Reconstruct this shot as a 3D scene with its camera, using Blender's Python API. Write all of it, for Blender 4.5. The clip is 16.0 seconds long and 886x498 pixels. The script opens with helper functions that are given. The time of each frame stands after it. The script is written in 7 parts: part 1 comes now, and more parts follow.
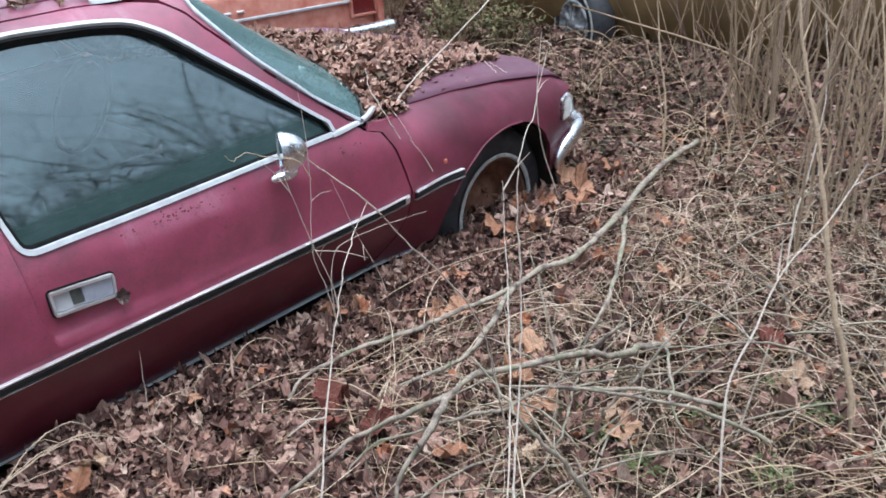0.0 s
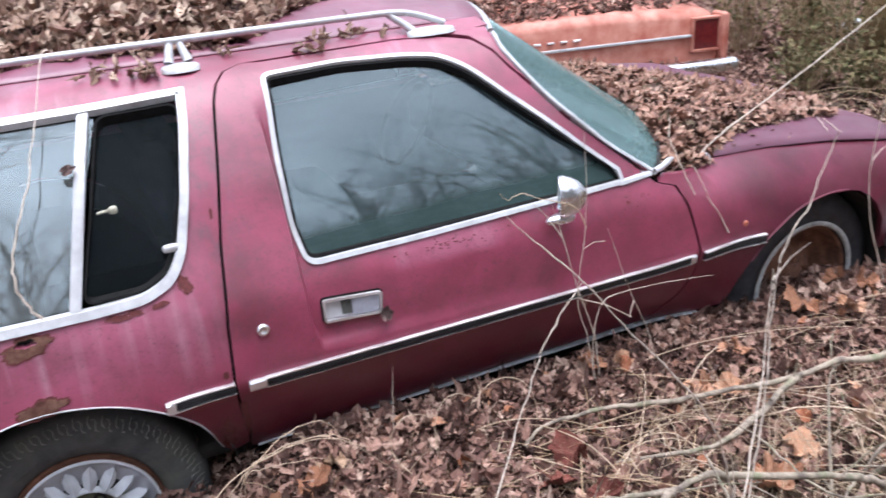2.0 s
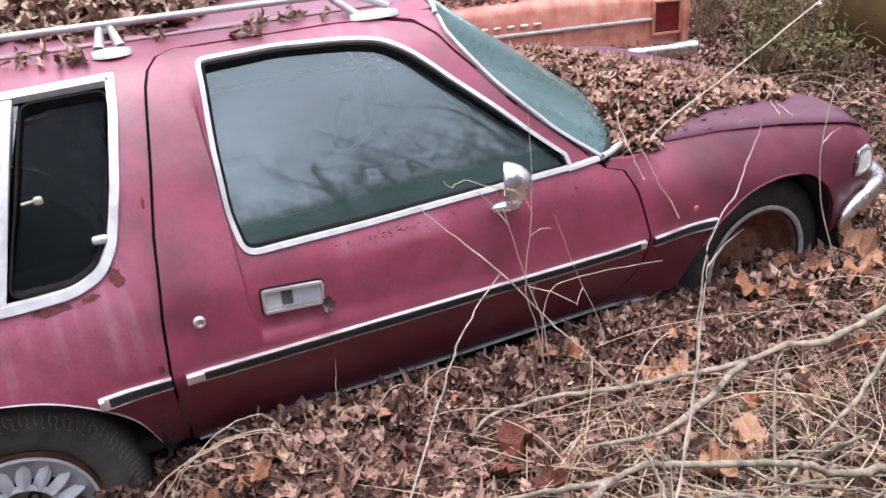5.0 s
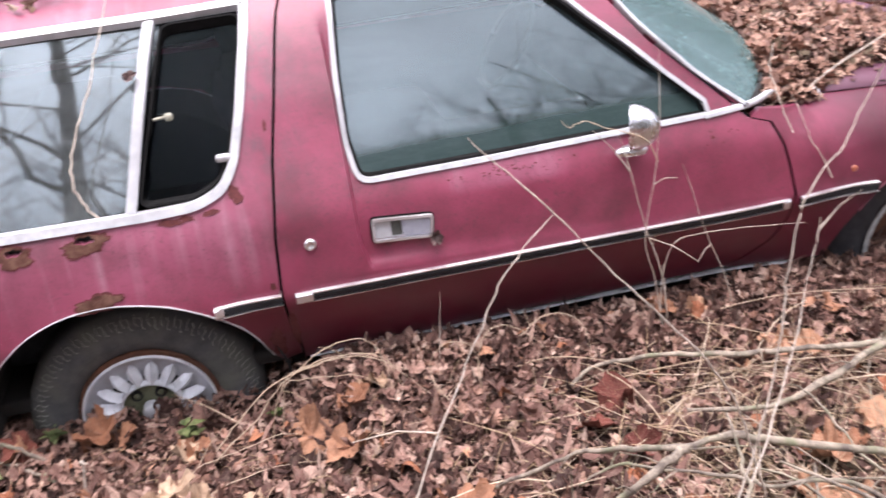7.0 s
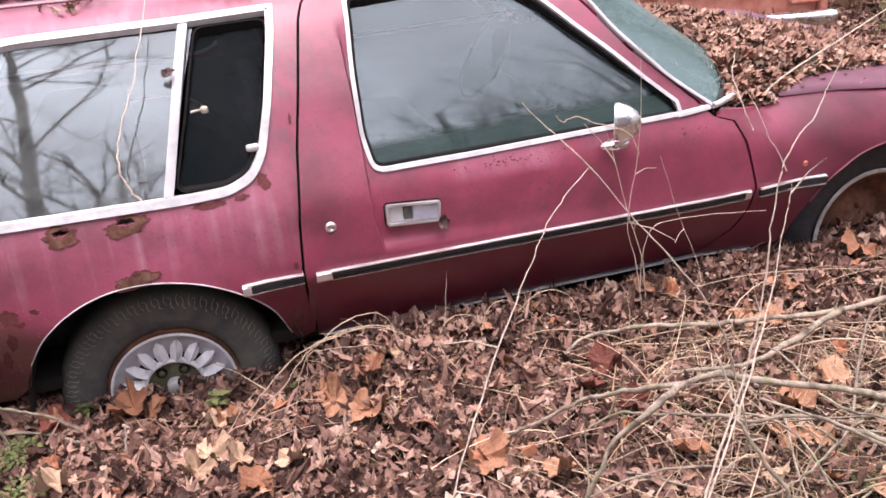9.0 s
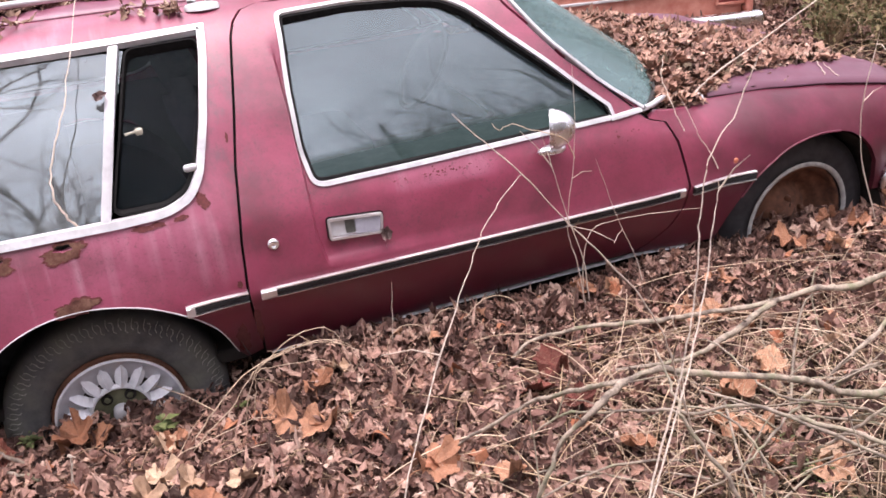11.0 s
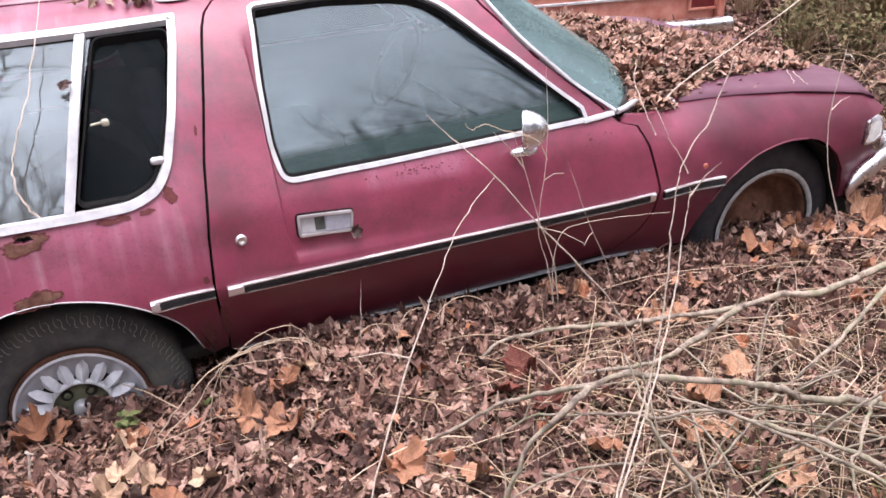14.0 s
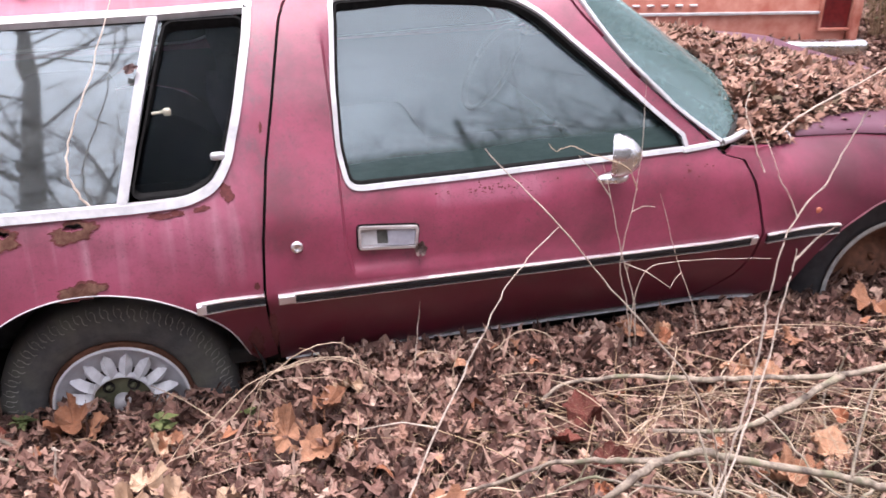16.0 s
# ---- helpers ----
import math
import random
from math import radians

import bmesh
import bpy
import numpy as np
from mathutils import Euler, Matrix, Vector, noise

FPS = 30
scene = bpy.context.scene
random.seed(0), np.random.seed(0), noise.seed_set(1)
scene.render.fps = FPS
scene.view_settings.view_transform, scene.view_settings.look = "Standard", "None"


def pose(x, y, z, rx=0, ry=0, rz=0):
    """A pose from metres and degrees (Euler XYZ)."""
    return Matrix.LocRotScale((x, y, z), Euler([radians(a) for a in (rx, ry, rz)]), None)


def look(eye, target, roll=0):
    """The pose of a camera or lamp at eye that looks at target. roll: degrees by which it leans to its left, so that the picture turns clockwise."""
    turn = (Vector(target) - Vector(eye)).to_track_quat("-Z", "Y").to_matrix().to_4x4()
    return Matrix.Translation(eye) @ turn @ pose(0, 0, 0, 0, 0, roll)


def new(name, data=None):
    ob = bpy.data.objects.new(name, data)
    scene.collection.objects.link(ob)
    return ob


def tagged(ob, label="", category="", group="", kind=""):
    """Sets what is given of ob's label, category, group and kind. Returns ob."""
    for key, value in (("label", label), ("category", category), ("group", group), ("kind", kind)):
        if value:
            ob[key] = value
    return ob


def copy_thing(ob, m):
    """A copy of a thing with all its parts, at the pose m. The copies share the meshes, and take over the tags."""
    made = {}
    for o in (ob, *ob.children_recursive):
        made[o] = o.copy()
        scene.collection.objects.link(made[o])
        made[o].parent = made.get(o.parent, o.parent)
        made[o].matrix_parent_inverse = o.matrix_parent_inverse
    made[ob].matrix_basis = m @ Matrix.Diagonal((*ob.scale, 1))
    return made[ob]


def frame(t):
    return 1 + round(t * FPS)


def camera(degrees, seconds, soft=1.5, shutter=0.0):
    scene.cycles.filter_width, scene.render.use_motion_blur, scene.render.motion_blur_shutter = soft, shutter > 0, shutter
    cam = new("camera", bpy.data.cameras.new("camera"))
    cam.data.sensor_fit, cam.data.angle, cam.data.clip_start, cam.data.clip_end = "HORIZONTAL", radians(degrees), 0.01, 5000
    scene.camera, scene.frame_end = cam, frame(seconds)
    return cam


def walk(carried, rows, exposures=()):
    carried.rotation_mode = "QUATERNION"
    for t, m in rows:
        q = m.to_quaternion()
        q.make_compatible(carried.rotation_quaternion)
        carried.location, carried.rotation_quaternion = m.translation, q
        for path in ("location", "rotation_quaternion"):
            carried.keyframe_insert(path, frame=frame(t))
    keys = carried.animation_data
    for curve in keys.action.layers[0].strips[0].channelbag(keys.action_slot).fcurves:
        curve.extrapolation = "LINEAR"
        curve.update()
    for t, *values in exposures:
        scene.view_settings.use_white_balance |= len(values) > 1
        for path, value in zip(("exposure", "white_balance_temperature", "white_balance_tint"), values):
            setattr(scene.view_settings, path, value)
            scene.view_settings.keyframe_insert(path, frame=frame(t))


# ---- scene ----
cam = camera(55.8, 16.0, 1.6, 0.4)
PATH = [
    (0, (0.051, -2.824, 1.678), (1.358, -1.605, 0.78), -3.3),
    (0.5, (0.206, -2.837, 1.677), (1.406, -1.515, 0.776), -5.3),
    (1, (0.346, -2.899, 1.735), (1.375, -1.422, 0.864), -4.9),
    (1.5, (0.279, -2.905, 1.72), (1.162, -1.307, 0.902), -4.5),
    (2, (0.236, -2.854, 1.719), (0.943, -1.168, 0.908), -4.4),
    (2.5, (0.234, -2.845, 1.717), (0.834, -1.121, 0.9), -3.9),
    (3, (0.24, -2.844, 1.734), (0.933, -1.167, 0.892), -4.7),
    (3.5, (0.273, -2.821, 1.729), (1.107, -1.218, 0.873), -5.6),
    (4, (0.266, -2.841, 1.736), (1.082, -1.222, 0.893), -4.9),
    (4.2, (0.246, -2.842, 1.731), (1.043, -1.207, 0.899), -4.1),
    (6.3, (0.507, -2.909, 1.683), (1.126, -1.226, 0.795), -7.0),
    (6.5, (0.505, -2.917, 1.682), (1.079, -1.222, 0.79), -7.0),
    (7, (0.495, -2.887, 1.665), (0.827, -1.15, 0.729), -5.7),
    (7.5, (0.388, -3.002, 1.667), (0.625, -1.233, 0.764), -5.2),
    (8, (0.274, -3.069, 1.675), (0.639, -1.327, 0.763), -4.1),
    (10.3, (0.257, -3.104, 1.675), (0.784, -1.376, 0.818), -4.3),
    (10.5, (0.263, -3.106, 1.68), (0.81, -1.388, 0.814), -4.4),
    (11, (0.275, -3.119, 1.682), (0.862, -1.42, 0.807), -5.1),
    (11.5, (0.271, -3.126, 1.677), (0.889, -1.438, 0.799), -5.1),
    (12, (0.273, -3.127, 1.68), (0.918, -1.457, 0.789), -4.6),
    (12.5, (0.269, -3.111, 1.67), (0.926, -1.455, 0.762), -3.5),
    (13, (0.268, -3.108, 1.683), (0.939, -1.452, 0.783), -2.8),
    (13.5, (0.275, -3.098, 1.681), (0.948, -1.434, 0.799), -2.7),
    (14, (0.276, -3.102, 1.685), (0.931, -1.434, 0.797), -2.9),
    (14.5, (0.298, -3.063, 1.665), (0.952, -1.396, 0.775), -2.4),
    (15, (0.309, -3.031, 1.676), (0.912, -1.334, 0.807), -0.7),
    (15.5, (0.362, -2.986, 1.679), (0.902, -1.273, 0.798), 0.3),
    (16, (0.408, -2.928, 1.673), (0.852, -1.196, 0.777), -0.3),
]
walk(cam, [(t, look(eye, target, roll)) for t, eye, target, roll in PATH],
     [(0.0, 1.50, 5820, 8), (1.0, 1.68, 5350, 11), (1.5, 1.68, 5750, 13), (2.5, 1.76, 6600, 21), (3.0, 1.72, 6800, 24), (3.5, 1.6, 6700, 23), (4.0, 1.64, 6500, 22), (6.5, 1.78, 6500, 21), (7.0, 1.9, 6750, 24), (8.0, 1.9, 7150, 30), (12.0, 1.85, 6950, 28), (14.0, 1.86, 6780, 25), (16.0, 1.88, 6820, 26)])

# World, light and exposure -------------------------------------------------
SUN_EL, SUN_ROT = radians(87), radians(170)
world = bpy.data.worlds.new("overcast_sky")
scene.world = world
world.use_nodes = True
wn, wl = world.node_tree.nodes, world.node_tree.links
sky = wn.new("ShaderNodeTexSky")
sky.sky_type, sky.sun_disc, sky.sun_elevation, sky.sun_rotation = "NISHITA", False, SUN_EL, SUN_ROT
sky.air_density, sky.dust_density, sky.ozone_density = 1.0, 1.5, 1.0
cloud = wn.new("ShaderNodeTexNoise")
cloud.inputs["Scale"].default_value, cloud.inputs["Detail"].default_value = 2.2, 5
cramp = wn.new("ShaderNodeMapRange")
cramp.inputs["From Min"].default_value, cramp.inputs["From Max"].default_value = 0.3, 0.7
cramp.inputs["To Min"].default_value, cramp.inputs["To Max"].default_value = 0.62, 1.32
# an overcast sky is brighter overhead than at the horizon
wco = wn.new("ShaderNodeTexCoord")
wsep = wn.new("ShaderNodeSeparateXYZ")
wl.new(wco.outputs["Generated"], wsep.inputs["Vector"])
dome = wn.new("ShaderNodeMapRange")
dome.inputs["To Min"].default_value, dome.inputs["To Max"].default_value = 0.34, 1.35
wl.new(wsep.outputs["Z"], dome.inputs["Value"])
cmul = wn.new("ShaderNodeMath")
cmul.operation = "MULTIPLY"
wl.new(cramp.outputs["Result"], cmul.inputs[0])
wl.new(dome.outputs["Result"], cmul.inputs[1])
mixw = wn.new("ShaderNodeMix")
mixw.data_type = "RGBA"
mixw.inputs["Factor"].default_value = 0.82
mixw.inputs["B"].default_value = (5.3, 5.8, 6.3, 1)
mulw = wn.new("ShaderNodeVectorMath")
mulw.operation = "MULTIPLY"
wl.new(sky.outputs["Color"], mixw.inputs["A"])
wl.new(cloud.outputs["Fac"], cramp.inputs["Value"])
wl.new(mixw.outputs["Result"], mulw.inputs[0])
wl.new(cmul.outputs["Value"], mulw.inputs[1])
bg = wn["Background"]
wl.new(mulw.outputs["Vector"], bg.inputs["Color"])
bg.inputs["Strength"].default_value = 0.15
sun = bpy.data.lights.new("sun", "SUN")
sun.energy, sun.angle, sun.color = 1.0, radians(40), (1.0, 0.98, 0.95)
new("sun", sun).matrix_world = look((1.3, -0.5, 14), (1, 0, 0))

# Materials -------------------------------------------------------------------


class Mat:
    """A node material: colour from noise ramps, roughness and bump."""

    def __init__(self, name, rough=0.6, metal=0.0, spec=0.5):
        self.m = bpy.data.materials.new(name)
        self.m.use_nodes = True
        self.n, self.l = self.m.node_tree.nodes, self.m.node_tree.links
        self.b = self.n["Principled BSDF"]
        self.b.inputs["Roughness"].default_value = rough
        self.b.inputs["Metallic"].default_value = metal
        self.b.inputs["Specular IOR Level"].default_value = spec
        self.co = self.n.new("ShaderNodeTexCoord")

    def node(self, kind, **inputs):
        nd = self.n.new(kind)
        for k, v in inputs.items():
            nd.inputs[k.replace("_", " ")].default_value = v
        return nd

    def noise(self, scale, detail=4, rough=0.55, stretch=None, dist=0.0):
        nd = self.node("ShaderNodeTexNoise", Scale=scale, Detail=detail, Roughness=rough, Distortion=dist)
        src = self.co.outputs["Object"]
        if stretch:
            mp = self.node("ShaderNodeMapping", Scale=stretch)
            self.l.new(src, mp.inputs["Vector"])
            src = mp.outputs["Vector"]
        self.l.new(src, nd.inputs["Vector"])
        return nd.outputs["Fac"]

    def ramp(self, fac, *stops):
        nd = self.n.new("ShaderNodeValToRGB")
        while len(nd.color_ramp.elements) < len(stops):
            nd.color_ramp.elements.new(0.5)
        for e, (p, c) in zip(nd.color_ramp.elements, stops):
            e.position = p
            e.color = (*c, 1) if isinstance(c, tuple) else (c, c, c, 1)
        self.l.new(fac, nd.inputs["Fac"])
        return nd.outputs["Color"]

    def mix(self, fac, a, b, blend="MIX"):
        nd = self.n.new("ShaderNodeMix")
        nd.data_type, nd.blend_type = "RGBA", blend
        for sock, v in (("Factor", fac), ("A", a), ("B", b)):
            if isinstance(v, (int, float)):
                nd.inputs[sock].default_value = v
            elif isinstance(v, tuple):
                nd.inputs[sock].default_value = (*v, 1)
            else:
                self.l.new(v, nd.inputs[sock])
        return nd.outputs["Result"]

    def math(self, op, a, b=0.0):
        nd = self.n.new("ShaderNodeMath")
        nd.operation = op
        for i, v in enumerate((a, b)):
            if isinstance(v, (int, float)):
                nd.inputs[i].default_value = v
            else:
                self.l.new(v, nd.inputs[i])
        return nd.outputs["Value"]

    def axis(self, which):
        nd = self.n.new("ShaderNodeSeparateXYZ")
        self.l.new(self.co.outputs["Object"], nd.inputs["Vector"])
        return nd.outputs[which]

    def colour(self, c):
        if isinstance(c, tuple):
            self.b.inputs["Base Color"].default_value = (*c, 1)
        else:
            self.l.new(c, self.b.inputs["Base Color"])
        return self

    def rough(self, r):
        self.l.new(r, self.b.inputs["Roughness"])
        return self

    def bump(self, fac, strength=0.3, dist=0.01):
        nd = self.node("ShaderNodeBump", Strength=strength, Distance=dist)
        self.l.new(fac, nd.inputs["Height"])
        self.l.new(nd.outputs["Normal"], self.b.inputs["Normal"])
        return self

    def island(self):
        return self.n.new("ShaderNodeNewGeometry").outputs["Random Per Island"]


def plain(name, lo, hi, scale=20, rough=0.6, metal=0.0, bump=0.15, spec=0.5, dist=0.004):
    m = Mat(name, rough, metal, spec)
    f = m.noise(scale)
    big = m.noise(scale / 9, 3)
    c = m.ramp(f, (0.3, lo), (0.7, hi))
    m.colour(m.mix(m.ramp(big, (0.35, 0.0), (0.7, 0.5)), c, lo))
    return m.bump(f, bump, dist).m


def paint_material(name="maroon_paint", dull=0.0):
    m = Mat(name, 0.42)
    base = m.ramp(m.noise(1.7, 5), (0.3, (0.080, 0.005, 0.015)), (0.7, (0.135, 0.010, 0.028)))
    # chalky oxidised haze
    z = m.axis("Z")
    # (cut off below the rubbing strip, painting in the shade of the tucked-under panels)
    above_strip = m.ramp(z, (0.54, 0.0), (0.59, 1.0))
    haze = m.math("MULTIPLY", m.ramp(m.noise(5, 6, 0.65), (0.34, 0.36), (0.70, 0.84)), above_strip)
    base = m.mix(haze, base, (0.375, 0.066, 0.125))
    # pale run-down streaks under the belt line
    run = m.ramp(m.noise(26, 3, 0.6, (1, 0.15, 0.006)), (0.50, 0.0), (0.74, 0.8))
    run = m.math("MULTIPLY", run, m.ramp(m.noise(5, 4, 0.6, (1, 0.3, 0.5)), (0.38, 0.15), (0.62, 1.0)))
    zone = m.math("MULTIPLY", m.ramp(z, (0.61, 0.0), (0.74, 1.0)), m.ramp(z, (0.81, 1.0), (0.84, 0.6)))
    x = m.math("DIVIDE", m.math("ADD", m.axis("X"), 1.5), 5.0)
    rear = m.ramp(x, (0.383, 1.0), (0.392, 0.0))
    sill = m.math("MULTIPLY", m.math("MULTIPLY", m.ramp(x, (0.475, 0.0), (0.485, 1.0)), m.ramp(x, (0.535, 1.0), (0.55, 0.0))), m.ramp(z, (0.762, 0.0), (0.785, 1.0)))
    zone = m.math("MULTIPLY", zone, m.math("MAXIMUM", rear, sill))
    soft = m.ramp(m.noise(6, 5, 0.6, (1, 1, 0.25)), (0.30, 0.25), (0.65, 0.75))
    base = m.mix(m.math("MULTIPLY", soft, zone), base, (0.36, 0.105, 0.165))
    base = m.mix(m.math("MULTIPLY", m.math("MULTIPLY", run, zone), 0.75), base, (0.52, 0.30, 0.36))
    # dark smudges on the front wing, deepened to paint in its shade
    front = m.math("MULTIPLY", m.ramp(x, (0.68, 0.0), (0.74, 1.0)), m.ramp(m.noise(6, 5, 0.65), (0.25, 0.6), (0.70, 1.0)))
    base = m.mix(front, base, (0.066, 0.011, 0.021))
    # greyish mildew streaks on the pillar beside the door gap
    pillar = m.math("MULTIPLY", m.ramp(x, (0.365, 0.0), (0.388, 1.0), (0.394, 1.0), (0.422, 0.0)), m.ramp(z, (0.60, 0.25), (0.95, 1.0)))
    grey = m.ramp(m.noise(30, 6, 0.72, (1, 1, 0.22)), (0.44, 0.0), (0.66, 0.75))
    base = m.mix(m.math("MULTIPLY", grey, pillar), base, (0.115, 0.060, 0.075))
    # brown dirt washed over the tail below the fuel flap
    tail = m.math("MULTIPLY", m.ramp(x, (0.222, 1.0), (0.250, 0.0)), m.ramp(z, (0.36, 0.9), (0.60, 0.8), (0.635, 0.0)))
    tail = m.math("MULTIPLY", tail, m.ramp(m.noise(7, 6, 0.7), (0.38, 0.0), (0.56, 1.0)))
    base = m.mix(tail, base, (0.155, 0.080, 0.056))
    chips = m.math("MULTIPLY", m.ramp(m.noise(120, 4, 0.7), (0.62, 0.0), (0.66, 0.8)), m.math("MULTIPLY", m.ramp(x, (0.240, 1.0), (0.262, 0.0)), m.ramp(z, (0.62, 1.0), (0.66, 0.0))))
    base = m.mix(chips, base, (0.42, 0.30, 0.30))
    # patches of grime and dark mildew specks
    low = m.ramp(m.noise(4.5, 6, 0.7), (0.45, 0.0), (0.7, 0.6))
    base = m.mix(low, base, (0.10, 0.026, 0.034))
    spk = m.ramp(m.noise(85, 5, 0.75), (0.54, 0.0), (0.70, 1.0))
    spz = m.ramp(m.noise(3.2, 4), (0.40, 0.0), (0.66, 1.0))
    base = m.mix(m.math("MULTIPLY", m.math("MULTIPLY", spk, spz), 0.7), base, (0.06, 0.035, 0.035))
    fine = m.math("MULTIPLY", m.ramp(m.noise(170, 4, 0.8), (0.52, 0.0), (0.66, 0.55)), m.ramp(m.noise(9, 5, 0.7), (0.40, 0.0), (0.66, 1.0)))
    base = m.mix(fine, base, (0.085, 0.035, 0.045))
    rust = m.ramp(m.noise(34, 5, 0.75), (0.70, 0.0), (0.735, 1.0))
    base = m.mix(m.math("MULTIPLY", rust, 0.8), base, (0.09, 0.03, 0.015))
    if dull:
        # bonnet and roof are mixed towards a greyer purple
        grey_mix = m.ramp(m.noise(11, 6, 0.7), (0.3, dull * 0.7), (0.75, min(1.0, dull * 1.3)))
        base = m.mix(grey_mix, base, (0.135, 0.068, 0.098))
    m.colour(base)
    m.rough(m.ramp(m.noise(7, 5), (0.3, 0.36), (0.75, 0.6)))
    m.bump(m.noise(60, 5), 0.06, 0.003)
    # the front end has lost its gloss
    m.l.new(m.ramp(x, (0.66, 0.5), (0.76, 0.08)), m.b.inputs["Coat Weight"])
    m.l.new(m.ramp(x, (0.66, 0.5), (0.76, 0.25)), m.b.inputs["Specular IOR Level"])
    m.b.inputs["Coat Roughness"].default_value = 0.36
    return m.m


def glass_material(name, dust, tint, gloss=0.03, film=(0.45, 0.50, 0.48), low_band=False, even=0.25, ior=2.1):
    """Thin pane: clear with tint, mirror-like by Fresnel, and a film of dust."""
    m = Mat(name)
    out = m.n["Material Output"]
    clear = m.node("ShaderNodeBsdfTransparent", Color=(*tint, 1))
    shine = m.node("ShaderNodeBsdfGlossy", Roughness=gloss, Color=(0.85, 0.98, 1.0, 1))
    fres = m.node("ShaderNodeFresnel", IOR=ior)
    a = m.n.new("ShaderNodeMixShader")
    m.l.new(fres.outputs["Fac"], a.inputs["Fac"])
    m.l.new(clear.outputs["BSDF"], a.inputs[1])
    m.l.new(shine.outputs["BSDF"], a.inputs[2])
    film_bsdf = m.node("ShaderNodeBsdfDiffuse", Color=(*film, 1))
    d = m.math("MULTIPLY", m.ramp(m.noise(6, 7, 0.7, (1, 1, 0.6)), (0.32, even), (0.72, 1.0)), dust)
    fine = m.ramp(m.noise(140, 3), (0.35, 0.7 + 0.25 * even), (0.7, 1.1))
    b = m.n.new("ShaderNodeMixShader")
    # dried runs of water across the pane
    run = m.ramp(m.noise(26, 5, 0.7, (0.45, 1, 2.6), 0.8), (0.35, 0.45 if even < 0.5 else 0.9), (0.68, 1.75 if even < 0.5 else 1.1))
    m.l.new(m.math("MULTIPLY", m.math("MULTIPLY", d, fine), run), b.inputs["Fac"])
    m.l.new(a.outputs["Shader"], b.inputs[1])
    m.l.new(film_bsdf.outputs["BSDF"], b.inputs[2])
    last = b
    if low_band:
        # a dark reflection painted as a green band along the glass's lower edge
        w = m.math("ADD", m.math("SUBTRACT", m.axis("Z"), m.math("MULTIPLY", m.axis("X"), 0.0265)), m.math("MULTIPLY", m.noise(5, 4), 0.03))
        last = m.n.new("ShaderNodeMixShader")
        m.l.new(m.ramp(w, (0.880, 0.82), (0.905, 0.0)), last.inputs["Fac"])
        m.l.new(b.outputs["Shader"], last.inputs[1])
        murk = m.node("ShaderNodeBsdfDiffuse", Color=(0.030, 0.052, 0.048, 1))
        m.l.new(murk.outputs["BSDF"], last.inputs[2])
    m.l.new(last.outputs["Shader"], out.inputs["Surface"])
    return m.m


def rust_material(name="rust"):
    m = Mat(name, 0.95, 0, 0.08)
    f = m.noise(95, 6, 0.75)
    c = m.ramp(m.noise(16, 6, 0.68), (0.34, (0.050, 0.020, 0.017)), (0.48, (0.110, 0.052, 0.039)), (0.66, (0.20, 0.112, 0.082)))
    m.colour(m.mix(m.ramp(f, (0.30, 0.7), (0.46, 0.0)), c, (0.045, 0.016, 0.014)))
    return m.bump(f, 0.35, 0.003).m


def chrome_material(name, tone=0.75, rough=0.16, pits=0.35):
    m = Mat(name, rough, 1.0)
    f = m.noise(55, 6, 0.7)
    spots = m.math("MULTIPLY", m.ramp(f, (0.6, 0.0), (0.72, 1.0)), pits)
    m.colour(m.mix(spots, (tone, tone, tone * 1.02), (0.22, 0.13, 0.08)))
    m.rough(m.ramp(m.noise(18, 5), (0.3, rough), (0.8, rough + 0.3)))
    return m.m


def tyre_material():
    m = Mat("old_rubber", 0.8)
    f = m.noise(30, 6, 0.7)
    dirt = m.ramp(m.noise(7, 4), (0.42, 0.0), (0.7, 0.55))
    m.colour(m.mix(dirt, m.ramp(f, (0.3, (0.052, 0.053, 0.055)), (0.75, (0.110, 0.110, 0.109))), (0.150, 0.150, 0.112)))
    return m.bump(f, 0.3, 0.004).m


def litter_material(name, stops, rough=0.85):
    """Dead leaves: every leaf its own brown, with veins of grain."""
    m = Mat(name, rough, 0, 0.25)
    c = m.ramp(m.island(), *stops)
    g = m.noise(70, 6, 0.75)
    pale = m.ramp(m.noise(38, 5, 0.7), (0.48, 0.0), (0.70, 0.40))
    c = m.mix(pale, c, m.mix(0.5, c, (0.55, 0.42, 0.33)))
    m.colour(m.mix(m.ramp(g, (0.36, 0.75), (0.6, 0.0)), c, m.mix(0.6, c, (0.03, 0.016, 0.011)), "MIX"))
    m.bump(g, 0.4, 0.004)
    return m.m


def stem_material(name, lo, hi, lichen=0.0):
    m = Mat(name, 0.85, 0, 0.3)
    tint = m.ramp(m.island(), (0.0, lo), (1.0, hi))
    g = m.noise(130, 5, 0.75)
    m.colour(m.mix(m.ramp(g, (0.35, 0.8), (0.58, 0.0)), tint, m.mix(0.5, tint, (0.07, 0.05, 0.035))))
    if lichen:
        # weathered grey bark with greenish lichen
        bark = m.math("MULTIPLY", m.ramp(m.noise(24, 5, 0.7), (0.42, 0.0), (0.60, 1.0)), lichen)
        tone = m.mix(m.ramp(m.noise(11, 3), (0.45, 0.0), (0.6, 1.0)), (0.120, 0.095, 0.078), (0.20, 0.20, 0.125))
        m.colour(m.mix(bark, m.mix(m.ramp(g, (0.35, 0.8), (0.58, 0.0)), tint, m.mix(0.5, tint, (0.07, 0.05, 0.035))), tone))
    return m.bump(g, 0.4, 0.004).m


